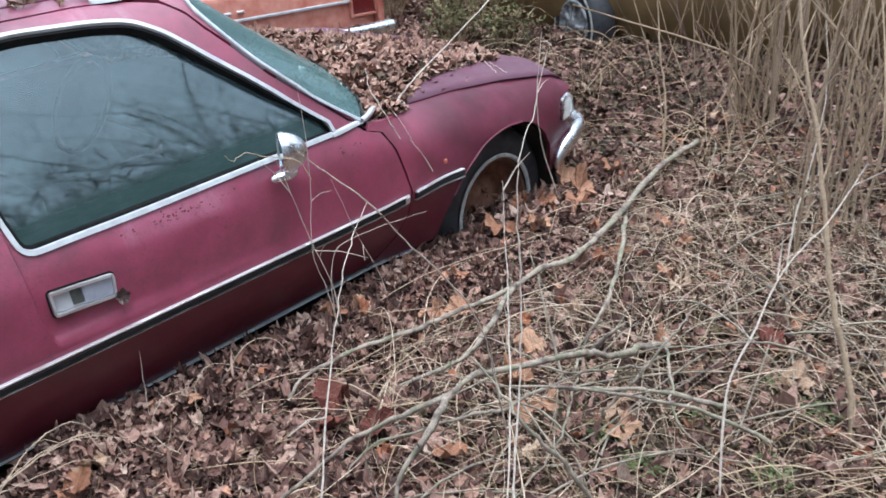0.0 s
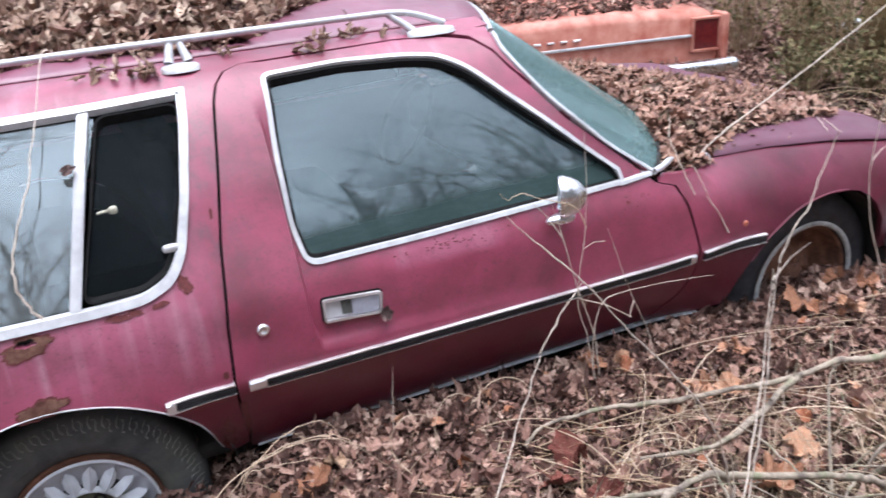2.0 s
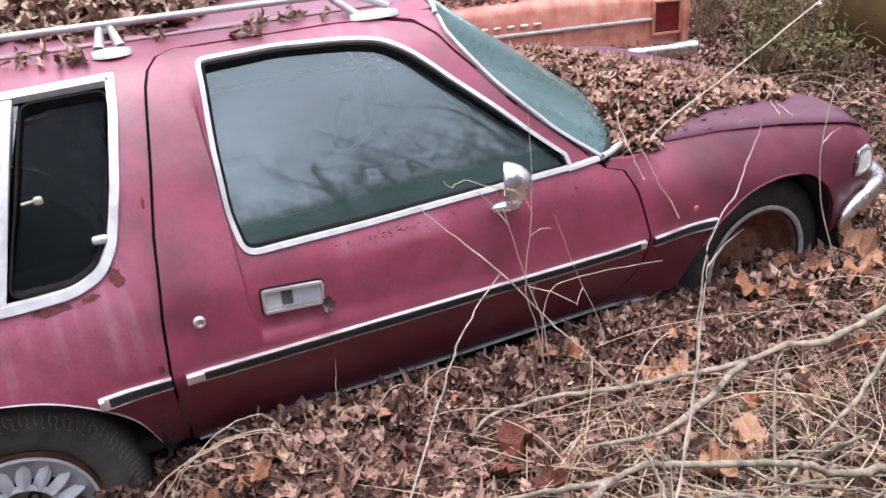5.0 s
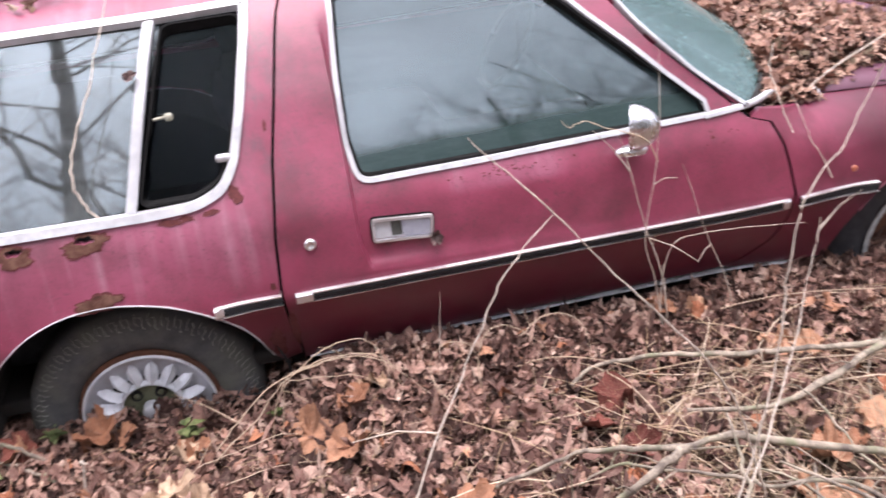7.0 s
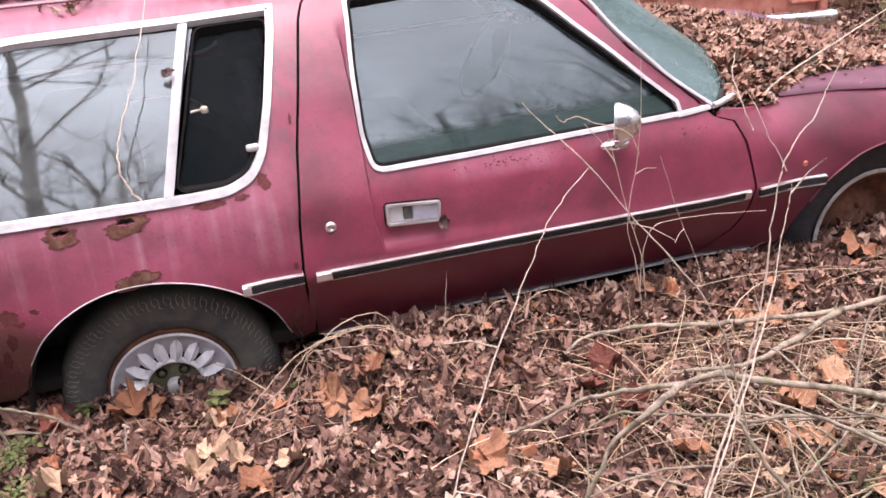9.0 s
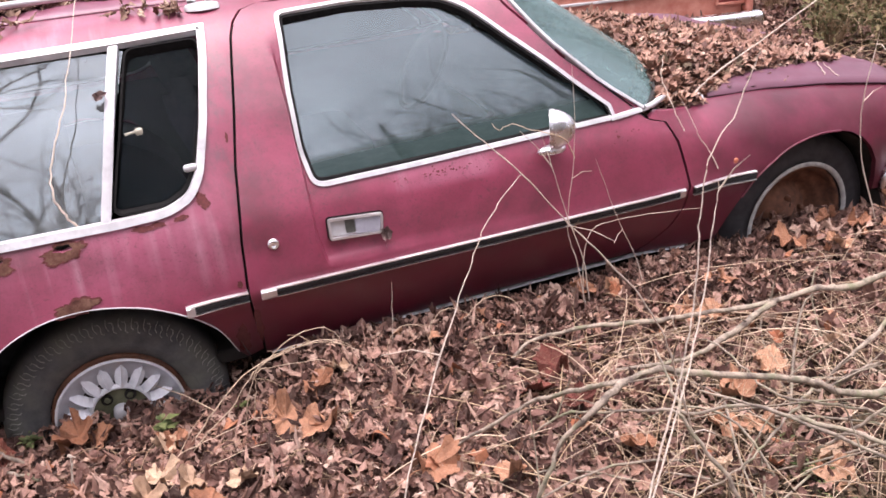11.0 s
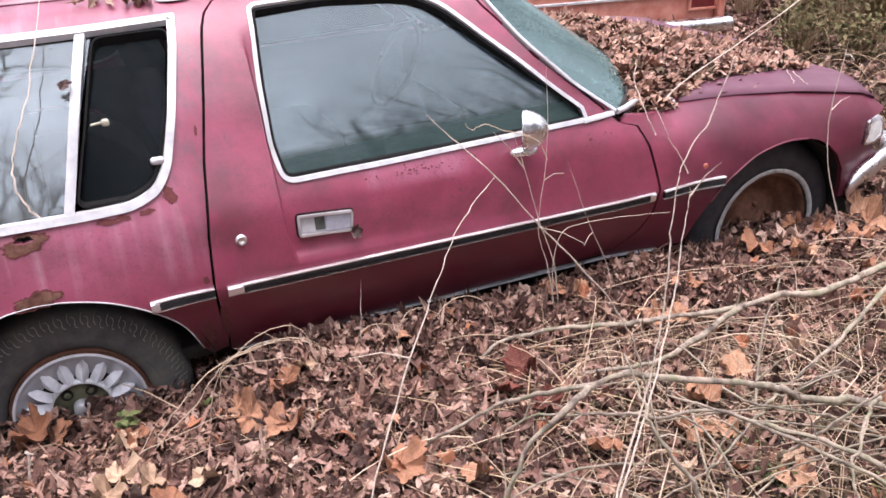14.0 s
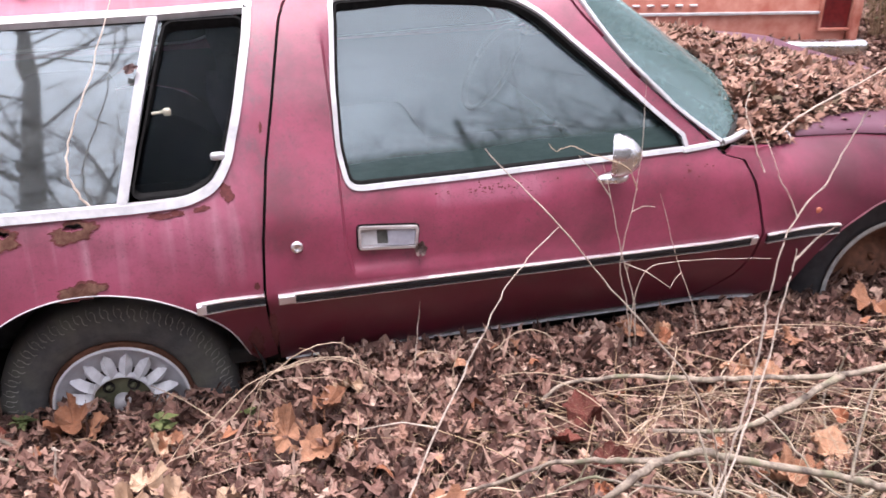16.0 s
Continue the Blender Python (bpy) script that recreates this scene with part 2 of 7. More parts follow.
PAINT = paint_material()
PAINT_TOP = paint_material("greyed_maroon_paint", 0.55)
CHROME = chrome_material("aged_chrome")
TRIM = chrome_material("bright_trim", 0.82, 0.34, 0.2)
CAPMETAL = plain("dull_wheel_metal", (0.44, 0.44, 0.46), (0.60, 0.61, 0.64), 25, 0.4, 0.3)
WHITE = plain("oxidised_white_frame", (0.42, 0.42, 0.43), (0.64, 0.65, 0.66), 30, 0.4, 0.2, 0.05)
BLACK = plain("black_vinyl", (0.012, 0.012, 0.014), (0.03, 0.03, 0.032), 40, 0.55, 0, 0.15, 0.3)
SEAL = plain("black_rubber_seal", (0.009, 0.009, 0.009), (0.018, 0.018, 0.018), 60, 0.8, 0, 0.15, 0.05)
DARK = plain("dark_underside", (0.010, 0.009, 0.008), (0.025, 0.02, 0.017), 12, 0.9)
CLOTH = plain("dark_upholstery", (0.040, 0.042, 0.050), (0.075, 0.080, 0.092), 30, 0.9, 0, 0.15, 0.1)
RUST = rust_material()
REDRUST = plain("red_brown_rust", (0.080, 0.018, 0.018), (0.17, 0.042, 0.040), 90, 0.9)
RIMRUST = plain("dark_rusty_steel", (0.07, 0.03, 0.018), (0.22, 0.09, 0.05), 30, 0.9, 0.0, 0.4)
TYRE = tyre_material()
FLAKED = plain("flaking_hub_metal", (0.015, 0.015, 0.015), (0.50, 0.50, 0.50), 18, 0.5, 0.2)
PIVOT = plain("dark_grey_zinc", (0.035, 0.037, 0.032), (0.11, 0.11, 0.095), 70, 0.7)
LATCH = plain("yellowed_plastic", (0.34, 0.33, 0.25), (0.60, 0.58, 0.47), 50, 0.5)
OLDTYRE = plain("black_rubber", (0.014, 0.014, 0.017), (0.036, 0.036, 0.040), 30, 0.75)
SILVER = plain("dull_silver_wheel_paint", (0.66, 0.67, 0.69), (0.86, 0.87, 0.89), 30, 0.38, 0.1, 0.08)
HANDLE = plain("dull_zinc", (0.30, 0.31, 0.36), (0.42, 0.43, 0.48), 50, 0.42, 0.2)
DRYTREAD = plain("dusty_dry_rubber", (0.24, 0.24, 0.21), (0.46, 0.45, 0.41), 60, 0.9)
WHITEWALL = plain("dirty_whitewall", (0.25, 0.25, 0.24), (0.5, 0.5, 0.48), 40, 0.8)
MOSSY = plain("mossy_metal", (0.055, 0.06, 0.03), (0.19, 0.185, 0.115), 25, 0.8)
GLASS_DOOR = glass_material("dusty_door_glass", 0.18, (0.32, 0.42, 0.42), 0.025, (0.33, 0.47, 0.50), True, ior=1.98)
GLASS_REAR = glass_material("dusty_quarter_glass", 0.18, (0.40, 0.46, 0.45), 0.03, (0.45, 0.50, 0.50), ior=2.35)
GLASS_VENT = glass_material("dark_filmed_vent_glass", 0.014, (0.5, 0.5, 0.55), 0.06, (0.20, 0.22, 0.27), ior=1.18)
GLASS_WIND = glass_material("filmed_windscreen", 0.50, (0.30, 0.42, 0.40), 0.10, (0.13, 0.225, 0.22), False, 0.75)
# opaque near-black panes that stop light showing through the far windows
OPAQUE_DARK = plain("opaque_dark_glass", (0.012, 0.014, 0.013), (0.03, 0.034, 0.032), 9, 0.5)
LENS = plain("clear_lamp_lens", (0.5, 0.5, 0.48), (0.7, 0.7, 0.68), 40, 0.2)
AMBER = plain("amber_lens", (0.38, 0.10, 0.06), (0.5, 0.17, 0.1), 40, 0.4)
REDLENS = plain("red_lens", (0.10, 0.006, 0.008), (0.2, 0.02, 0.02), 40, 0.3)
REDPAINT = plain("faded_red_paint", (0.36, 0.095, 0.06), (0.58, 0.28, 0.21), 11, 0.6, 0, 0.1)
TANPAINT = plain("tan_brown_paint", (0.085, 0.052, 0.018), (0.17, 0.108, 0.042), 5, 0.55, 0, 0.1)
BROWNS = ((0.0, (0.030, 0.014, 0.012)), (0.35, (0.112, 0.055, 0.044)), (0.62, (0.262, 0.142, 0.112)), (0.86, (0.42, 0.258, 0.200)), (1.0, (0.58, 0.415, 0.33)))
LITTER = litter_material("brown_leaf_litter", BROWNS)
ORANGE = litter_material("orange_dead_leaf", ((0.0, (0.30, 0.105, 0.052)), (0.5, (0.42, 0.18, 0.10)), (1.0, (0.54, 0.30, 0.19))))
BARKS = stem_material("pale_dead_stem", (0.38, 0.275, 0.185), (0.72, 0.57, 0.42))
CREAM = stem_material("bleached_vine", (0.50, 0.41, 0.33), (0.76, 0.67, 0.57))
CANE = stem_material("tan_cane", (0.24, 0.165, 0.10), (0.50, 0.37, 0.25))
VINE = stem_material("brown_vine", (0.24, 0.15, 0.125), (0.40, 0.28, 0.24))
BOUGH = stem_material("weathered_branch", (0.25, 0.205, 0.155), (0.45, 0.375, 0.295), 1.0)
REED = stem_material("straw_stem", (0.27, 0.175, 0.10), (0.60, 0.44, 0.285))
BARK = stem_material("grey_bark", (0.10, 0.085, 0.07), (0.17, 0.15, 0.125))
GREEN = litter_material("green_weed", ((0.0, (0.045, 0.075, 0.022)), (1.0, (0.135, 0.165, 0.058))))


def ground_material():
    m = Mat("leaf_mould", 0.95, 0, 0.2)
    v = m.node("ShaderNodeTexVoronoi", Scale=26.0, Randomness=1.0)
    m.l.new(m.co.outputs["Object"], v.inputs["Vector"])
    leaf = m.ramp(v.outputs["Color"], *BROWNS)
    leaf = m.mix(0.55, leaf, (0.05, 0.026, 0.018))
    m.colour(m.mix(m.ramp(m.noise(1.2, 4), (0.4, 0.0), (0.7, 0.45)), leaf, (0.04, 0.022, 0.015)))
    return m.bump(v.outputs["Distance"], 0.7, 0.03).m


GROUND = ground_material()
DARKLEAF = litter_material("dark_olive_leaf", ((0.0, (0.03, 0.02, 0.012)), (0.6, (0.085, 0.06, 0.035)), (1.0, (0.17, 0.125, 0.08))))
OLIVE = litter_material("olive_undergrowth", ((0.0, (0.05, 0.055, 0.02)), (0.6, (0.12, 0.115, 0.045)), (1.0, (0.22, 0.17, 0.08))))

# Building helpers ------------------------------------------------------------


def pm(name, verts, faces, material, parent=None, label="", smooth=True):
    """One mesh object from vertices and faces, as a part of its parent."""
    me = bpy.data.meshes.new(name)
    me.from_pydata([tuple(map(float, v)) for v in verts], [], [tuple(map(int, f)) for f in faces])
    me.materials.append(material)
    if smooth:
        me.shade_smooth()
    me.update()
    ob = new(name, me)
    if parent:
        ob.parent = parent
    return tagged(ob, label)


def part(name, bm, material, parent=None, label="", smooth=True):
    me = bpy.data.meshes.new(name)
    bmesh.ops.recalc_face_normals(bm, faces=bm.faces)
    bm.to_mesh(me)
    bm.free()
    me.materials.append(material)
    if smooth:
        me.shade_smooth()
    ob = new(name, me)
    if parent:
        ob.parent = parent
    return tagged(ob, label)


def thing(name, label, category, at=(0, 0, 0), group="", kind=""):
    ob = new(name)
    ob.location = at
    ob.empty_display_size = 0.1
    return tagged(ob, label, category, group, kind)


def box(name, lo, hi, material, parent=None, label="", bevel=0.01, seg=2):
    bm = bmesh.new()
    bmesh.ops.create_cube(bm, size=1)
    lo, hi = Vector(lo), Vector(hi)
    for v in bm.verts:
        v.co = Vector([lo[i] + (v.co[i] + 0.5) * (hi[i] - lo[i]) for i in range(3)])
    if bevel:
        bmesh.ops.bevel(bm, geom=bm.edges[:], offset=bevel, segments=seg, affect="EDGES", profile=0.5)
    return part(name, bm, material, parent, label)


def lathe(name, profile, material, parent=None, label="", n=48, centre=(0, 0, 0), closed=False):
    """Turns (radius, out) about the y axis; out points towards -y."""
    k = len(profile)
    a = np.arange(n) * 2 * math.pi / n
    verts = [(centre[0] + r * math.cos(t), centre[1] - o, centre[2] + r * math.sin(t)) for t in a for r, o in profile]
    m = k if closed else k - 1
    faces = [(i * k + j, i * k + (j + 1) % k, ((i + 1) % n) * k + (j + 1) % k, ((i + 1) % n) * k + j) for i in range(n) for j in range(m)]
    return pm(name, verts, faces, material, parent, label)


def tube_data(points, radii, n=6, closed_ends=True):
    """Vertices and faces of a tapered tube along points."""
    pts = [Vector(p) for p in points]
    verts, faces = [], []
    up = Vector((0.31, 0.22, 0.92)).normalized()
    for i, p in enumerate(pts):
        d = (pts[min(i + 1, len(pts) - 1)] - pts[max(i - 1, 0)]).normalized()
        a = d.cross(up)
        a = a.normalized() if a.length > 1e-4 else Vector((1, 0, 0))
        b = d.cross(a).normalized()
        for k in range(n):
            t = 2 * math.pi * k / n
            verts.append(p + (a * math.cos(t) + b * math.sin(t)) * radii[i])
    for i in range(len(pts) - 1):
        for k in range(n):
            faces.append((i * n + k, i * n + (k + 1) % n, (i + 1) * n + (k + 1) % n, (i + 1) * n + k))
    if closed_ends:
        faces.append(tuple(range(n)))
        faces.append(tuple((len(pts) - 1) * n + k for k in range(n - 1, -1, -1)))
    return verts, faces


def spline(ctrl, steps=6):
    """Catmull-Rom through the control points."""
    c = [Vector(p) for p in ctrl]
    c = [c[0] * 2 - c[1]] + c + [c[-1] * 2 - c[-2]]
    out = []
    for i in range(1, len(c) - 2):
        for s in range(steps):
            t = s / steps
            p0, p1, p2, p3 = c[i - 1], c[i], c[i + 1], c[i + 2]
            out.append(0.5 * (2 * p1 + (p2 - p0) * t + (2 * p0 - 5 * p1 + 4 * p2 - p3) * t * t + (3 * p1 - p0 - 3 * p2 + p3) * t ** 3))
    out.append(c[-2])
    return out


def inside(poly, x, y):
    """Which of the points lie inside the polygon."""
    x, y = np.asarray(x), np.asarray(y)
    hit = np.zeros(x.shape, bool)
    px, py = np.array(poly).T
    j = len(poly) - 1
    for i in range(len(poly)):
        cross = ((py[i] > y) != (py[j] > y)) & (x < (px[j] - px[i]) * (y - py[i]) / (py[j] - py[i] + 1e-12) + px[i])
        hit ^= cross
        j = i
    return hit


def rounded(poly, radius, seg=5):
    """The polygon with its corners rounded."""
    out = []
    n = len(poly)
    rad = radius if isinstance(radius, (list, tuple)) else [radius] * n
    for i in range(n):
        p, a, b = Vector(poly[i]), Vector(poly[i - 1]), Vector(poly[(i + 1) % n])
        r = min(rad[i], 0.45 * (a - p).length, 0.45 * (b - p).length)
        if r < 1e-4:
            out.append(tuple(p))
            continue
        s, e = p + (a - p).normalized() * r, p + (b - p).normalized() * r
        for k in range(seg + 1):
            t = k / seg
            out.append(tuple(s * (1 - t) ** 2 + p * 2 * t * (1 - t) + e * t * t))
    return out


def inset(poly, d):
    """The polygon moved inwards by d."""
    area = sum(poly[i - 1][0] * poly[i][1] - poly[i][0] * poly[i - 1][1] for i in range(len(poly)))
    sgn = 1 if area > 0 else -1
    out = []
    for i in range(len(poly)):
        p, a, b = Vector(poly[i]), Vector(poly[i - 1]), Vector(poly[(i + 1) % len(poly)])
        t1, t2 = (p - a), (b - p)
        t1, t2 = t1.normalized(), t2.normalized()
        nrm = Vector((-(t1.y + t2.y), t1.x + t2.x))
        nrm = nrm.normalized() * sgn if nrm.length > 1e-6 else Vector((0, 0))
        c = max(0.4, nrm.dot(Vector((-t1.y, t1.x)) * sgn))
        out.append(tuple(p + nrm * d / c))
    return out


def dense(poly, step):
    out = []
    for i in range(len(poly)):
        a, b = Vector(poly[i]), Vector(poly[(i + 1) % len(poly)])
        n = max(1, int((b - a).length / step))
        out += [tuple(a + (b - a) * k / n) for k in range(n)]
    return out


def skin(name, outline, holes, place, material, parent=None, label="", step=0.045, flange=0.02, lift=0.0, folds=()):
    """A sheet-metal panel: outline and holes in the plane (u, v), put in space by place(u, v, depth), with its edges turned in."""
    from mathutils.geometry import delaunay_2d_cdt
    rings = [dense(r, step) for r in [outline, *holes]]
    pts, edges = [], []
    for r in rings:
        base = len(pts)
        pts += r
        edges += [(base + i, base + (i + 1) % len(r)) for i in range(len(r))]
    o = np.array(outline)
    (x0, y0), (x1, y1) = o.min(0), o.max(0)
    gx, gy = np.meshgrid(np.arange(x0 + step / 2, x1, step), np.arange(y0 + step / 2, y1, step))
    gx, gy = gx.ravel(), gy.ravel()
    keep = inside(rings[0], gx, gy)
    for h in rings[1:]:
        keep &= ~inside(h, gx, gy)
    rim = np.array(pts)
    for i in range(len(gx)):
        if keep[i] and np.min((rim[:, 0] - gx[i]) ** 2 + (rim[:, 1] - gy[i]) ** 2) < (0.35 * step) ** 2:
            keep[i] = False
    pts += list(zip(gx[keep], gy[keep]))
    for line in folds:
        base = len(pts)
        pts += line
        edges += [(base + i, base + i + 1) for i in range(len(line) - 1)]
    vs, _, fs, *_ = delaunay_2d_cdt([Vector(p) for p in pts], edges, [], 0, 1e-6)
    va = np.array([tuple(v) for v in vs])
    cen = np.array([va[list(f)].mean(0) for f in fs])
    ok = inside(rings[0], cen[:, 0], cen[:, 1])
    for h in rings[1:]:
        ok &= ~inside(h, cen[:, 0], cen[:, 1])
    fs = [f for f, k in zip(fs, ok) if k]
    verts = [place(u, v, -lift) for u, v in va]
    faces = [tuple(f) for f in fs]
    if flange:
        count = {}
        for f in faces:
            for a, b in zip(f, f[1:] + f[:1]):
                count[(a, b)] = True
        rimedges = [(a, b) for a, b in count if (b, a) not in count]
        low = {}
        for a, b in rimedges:
            for k in (a, b):
                if k not in low:
                    low[k] = len(verts)
                    verts.append(place(*va[k], flange - lift))
        faces += [(b, a, low[a], low[b]) for a, b in rimedges]
    bm = bmesh.new()
    bv = [bm.verts.new(v) for v in verts]
    for f in faces:
        try:
            bm.faces.new([bv[i] for i in f])
        except ValueError:
            pass
    bmesh.ops.delete(bm, geom=[v for v in bm.verts if not v.link_faces], context="VERTS")
    me = bpy.data.meshes.new(name)
    bmesh.ops.recalc_face_normals(bm, faces=bm.faces)
    bm.to_mesh(me)
    bm.free()
    me.materials.append(material)
    me.shade_smooth()
    me.set_sharp_from_angle(angle=radians(40))
    ob = new(name, me)
    if parent:
        ob.parent = parent
    return tagged(ob, label)

# The ground ---------------------------------------------------------------------


def ground_z(x, y):
    """Height of the litter-covered ground."""
    n = noise.noise(Vector((x * 0.9, y * 0.9, 3.1))) * 0.03 + noise.noise(Vector((x * 3.1, y * 3.1, 7.7))) * 0.014
    side = math.exp(-(((y + 0.94) / 0.19) ** 2)) * float(np.interp(x, [0.40, 0.58, 0.80, 1.05, 1.90, 2.12], [0.0, 0.070, 0.066, 0.044, 0.034, 0.0]))
    dip = -0.016 * math.exp(-(((x - 0.02) / 0.30) ** 2) - (((y + 0.98) / 0.16) ** 2)) - 0.062 * math.exp(-(((x - 0.36) / 0.12) ** 2) - (((y + 0.96) / 0.20) ** 2)) + 0.012 * math.exp(-(((x - 2.55) / 0.4) ** 2) - (((y + 0.95) / 0.2) ** 2))
    far = 0.03 * max(0.0, math.hypot(x - 1, y) - 5) * (1 if math.hypot(x - 1, y) < 30 else 30 / math.hypot(x - 1, y))
    under = -0.10 if (abs(y) < 0.75 and -0.9 < x < 2.9) else 0.0
    return 0.235 + n + side + dip + 0.5 * far * 0.3 + under


def build_ground():
    near = list(np.arange(-2.6, 6.6, 0.055))
    out = [6.6 + 0.08 * 1.22 ** k * (k + 1) for k in range(30)]
    xs = sorted([-2.6 - (o - 6.6) for o in out if o < 420] + near + [o for o in out if o < 420])
    neary = list(np.arange(-3.6, 5.0, 0.055))
    outy = [0.08 * 1.22 ** k * (k + 1) for k in range(30)]
    ys = sorted([-3.6 - o for o in outy if o < 420] + neary + [5.0 + o for o in outy if o < 420])
    verts = [(x, y, ground_z(x, y)) for y in ys for x in xs]
    w = len(xs)
    faces = [(j * w + i, j * w + i + 1, (j + 1) * w + i + 1, (j + 1) * w + i) for j in range(len(ys) - 1) for i in range(w - 1)]
    tagged(pm("ground", verts, faces, GROUND), "woodland ground under brown leaf mould", "ground", kind="structure")


build_ground()

# The maroon station wagon --------------------------------------------------------
PZ = [0.16, 0.24, 0.34, 0.46, 0.575, 0.70, 0.78, 0.845, 0.93, 1.05, 1.16, 1.235, 1.275, 1.30, 1.325, 1.345, 1.355]
PY = [0.745, 0.808, 0.874, 0.938, 0.978, 0.966, 0.955, 0.922, 0.875, 0.815, 0.74, 0.675, 0.63, 0.575, 0.47, 0.30, 0.0]
PS = np.r_[0, np.cumsum(np.hypot(np.diff(PZ), np.diff(PY)))]
FZ = [0.16, 0.34, 0.5, 0.6, 0.66, 0.71, 0.75, 0.78, 0.80]
FY = [0.88, 0.92, 0.945, 0.948, 0.940, 0.924, 0.898, 0.858, 0.79]

WING_X = [2.2, 2.33, 2.6, 2.78, 2.9, 2.985]
WING_DROP = [0.0, 0.002, 0.0175, 0.032, 0.046, 0.08]


def ease(a, b, x):
    t = min(1.0, max(0.0, (x - a) / (b - a)))
    return t * t * (3 - 2 * t)


def smooth_interp(x, xs, ys):
    """Interpolation with a little rounding at the knots."""
    return float(sum(np.interp(x + d, xs, ys) * w for d, w in ((-0.03, 0.25), (0, 0.5), (0.03, 0.25))))


def s_of(z):
    return float(np.interp(z, PZ, PS))


def body(x, s, sign=-1, depth=0.0):
    """The point of the body's side at x and the girth s, depth metres inwards."""
    z = smooth_interp(s, PS, PZ)
    y = smooth_interp(s, PS, PY)
    w = ease(1.75, 2.15, x) if z < 0.86 else 0.0
    if w:
        y = y * (1 - w) + float(np.interp(z + float(np.interp(x, WING_X, WING_DROP)) * ease(0.60, 0.70, z), FZ, FY)) * w
    if z < 0.95:
        y -= 0.10 * max(0.0, min(1.2, (x - 2.55) / 0.7)) ** 2
    y -= 0.07 * max(0.0, min(1.3, (-0.2 - x) / 0.8)) ** 2
    z -= 0.10 * max(0.0, (-0.35 - x) / 0.75) ** 2 * ease(0.9, 1.3, z)
    # scooped door panel ahead of the rear pillar
    edge = 0.645 + 0.02 * ease(0.72, 0.60, z)
    u, w2 = x - edge, z - 0.590 - 0.020 * ease(1.25, 0.66, x)
    across = max(0.0, min(1.0, u / 0.009)) * (0.68 * ease(0.0, 0.035, w2) + 0.32 * max(0.0, min(1.0, w2 / 0.24)))
    y -= 0.026 * across * (1 - 0.6 * ease(0.68, 1.05, x) - 0.3 * ease(1.0, 1.75, x)) * (1 - ease(1.1, 1.24, z))
    # wheel arch lips stand out a little
    for cx, cz, r in ((0.02, 0.30, 0.355), (2.43, 0.30, 0.36)):
        d = math.hypot(x - cx, z - cz)
        y += 0.014 * math.exp(-(((d - r) / 0.05) ** 2)) if z > 0.3 else 0.0
    ny, nz = (-1, 0) if z < 1.0 else (-max(0.0, (1.36 - z) / 0.36), -1 + max(0.0, (1.36 - z) / 0.36) * 0.5)
    return (x, sign * (y + ny * depth), z + nz * depth)


def pane(x, s, sign, depth):
    """Window glass: a gentler curve than the sheet metal round it."""
    z = smooth_interp(s, PS, PZ)
    y = 0.920 - 0.555 * (z - 0.85) - 0.23 * (z - 0.85) ** 2
    y -= 0.07 * max(0.0, min(1.3, (-0.2 - x) / 0.8)) ** 2
    y -= 0.018 * max(0.0, 1 - abs(x - 0.65) / 1.1)
    return (x, sign * (y - depth), z)


def side(sign):
    return lambda u, v, depth: body(u, v, sign, depth)


def xs_poly(points):
    """Outline given as (x, z) turned into (x, girth)."""
    return [(x, s_of(z)) for x, z in points]


R_ARCH = [(-0.36, 0.36), (-0.325, 0.46), (-0.27, 0.545), (-0.195, 0.607), (-0.10, 0.645), (0.0, 0.655), (0.10, 0.64), (0.19, 0.608), (0.272, 0.555), (0.335, 0.48), (0.375, 0.37)]
F_ARCH = [(2.05, 0.34), (2.085, 0.42), (2.130, 0.49), (2.178, 0.545), (2.236, 0.588), (2.31, 0.627), (2.39, 0.648), (2.47, 0.656), (2.545, 0.650), (2.60, 0.635), (2.650, 0.607), (2.695, 0.565), (2.735, 0.500), (2.755, 0.43), (2.765, 0.37)]
GAP_R = [(0.452, 0.34), (0.450, 0.40), (0.436, 0.49), (0.429, 0.587), (0.440, 0.736), (0.470, 0.921), (0.504, 1.066), (0.533, 1.187), (0.546, 1.235), (0.564, 1.270), (0.595, 1.292), (0.645, 1.302)]
DOOR_TOP = [(0.70, 1.303), (0.924, 1.304), (1.09, 1.305), (1.22, 1.300), (1.31, 1.284), (1.358, 1.248), (1.386, 1.206), (1.512, 1.056), (1.632, 0.952), (1.725, 0.866)]
GAP_F = [(1.763, 0.832), (1.832, 0.808), (1.866, 0.743), (1.888, 0.664), (1.909, 0.582), (1.897, 0.502), (1.860, 0.424), (1.80, 0.362), (1.76, 0.335)]
DOOR_WIN = [(0.668, 0.827), (1.650, 0.853), (1.642, 0.897), (1.50, 1.018), (1.36, 1.138), (1.268, 1.219), (1.195, 1.258), (1.10, 1.272), (0.90, 1.280), (0.682, 1.276), (0.657, 1.07), (0.651, 0.93)]
Q_WIN = [(-0.60, 0.846), (0.15, 0.838), (0.27, 0.842), (0.342, 0.868), (0.383, 0.922), (0.424, 1.041), (0.468, 1.196), (0.484, 1.272), (0.25, 1.266), (-0.20, 1.262), (-0.285, 1.253), (-0.33, 1.23), (-0.38, 1.185), (-0.47, 1.04), (-0.58, 0.90)]


def shifted(points, dx):
    return [(x + dx, z) for x, z in points]


def ring(name, outer, width, sign, material, parent, label="", lift=0.008, flange=0.014, step=0.05):
    return skin(name, outer, [inset(outer, width)], side(sign), material, parent, label, step, flange, lift)


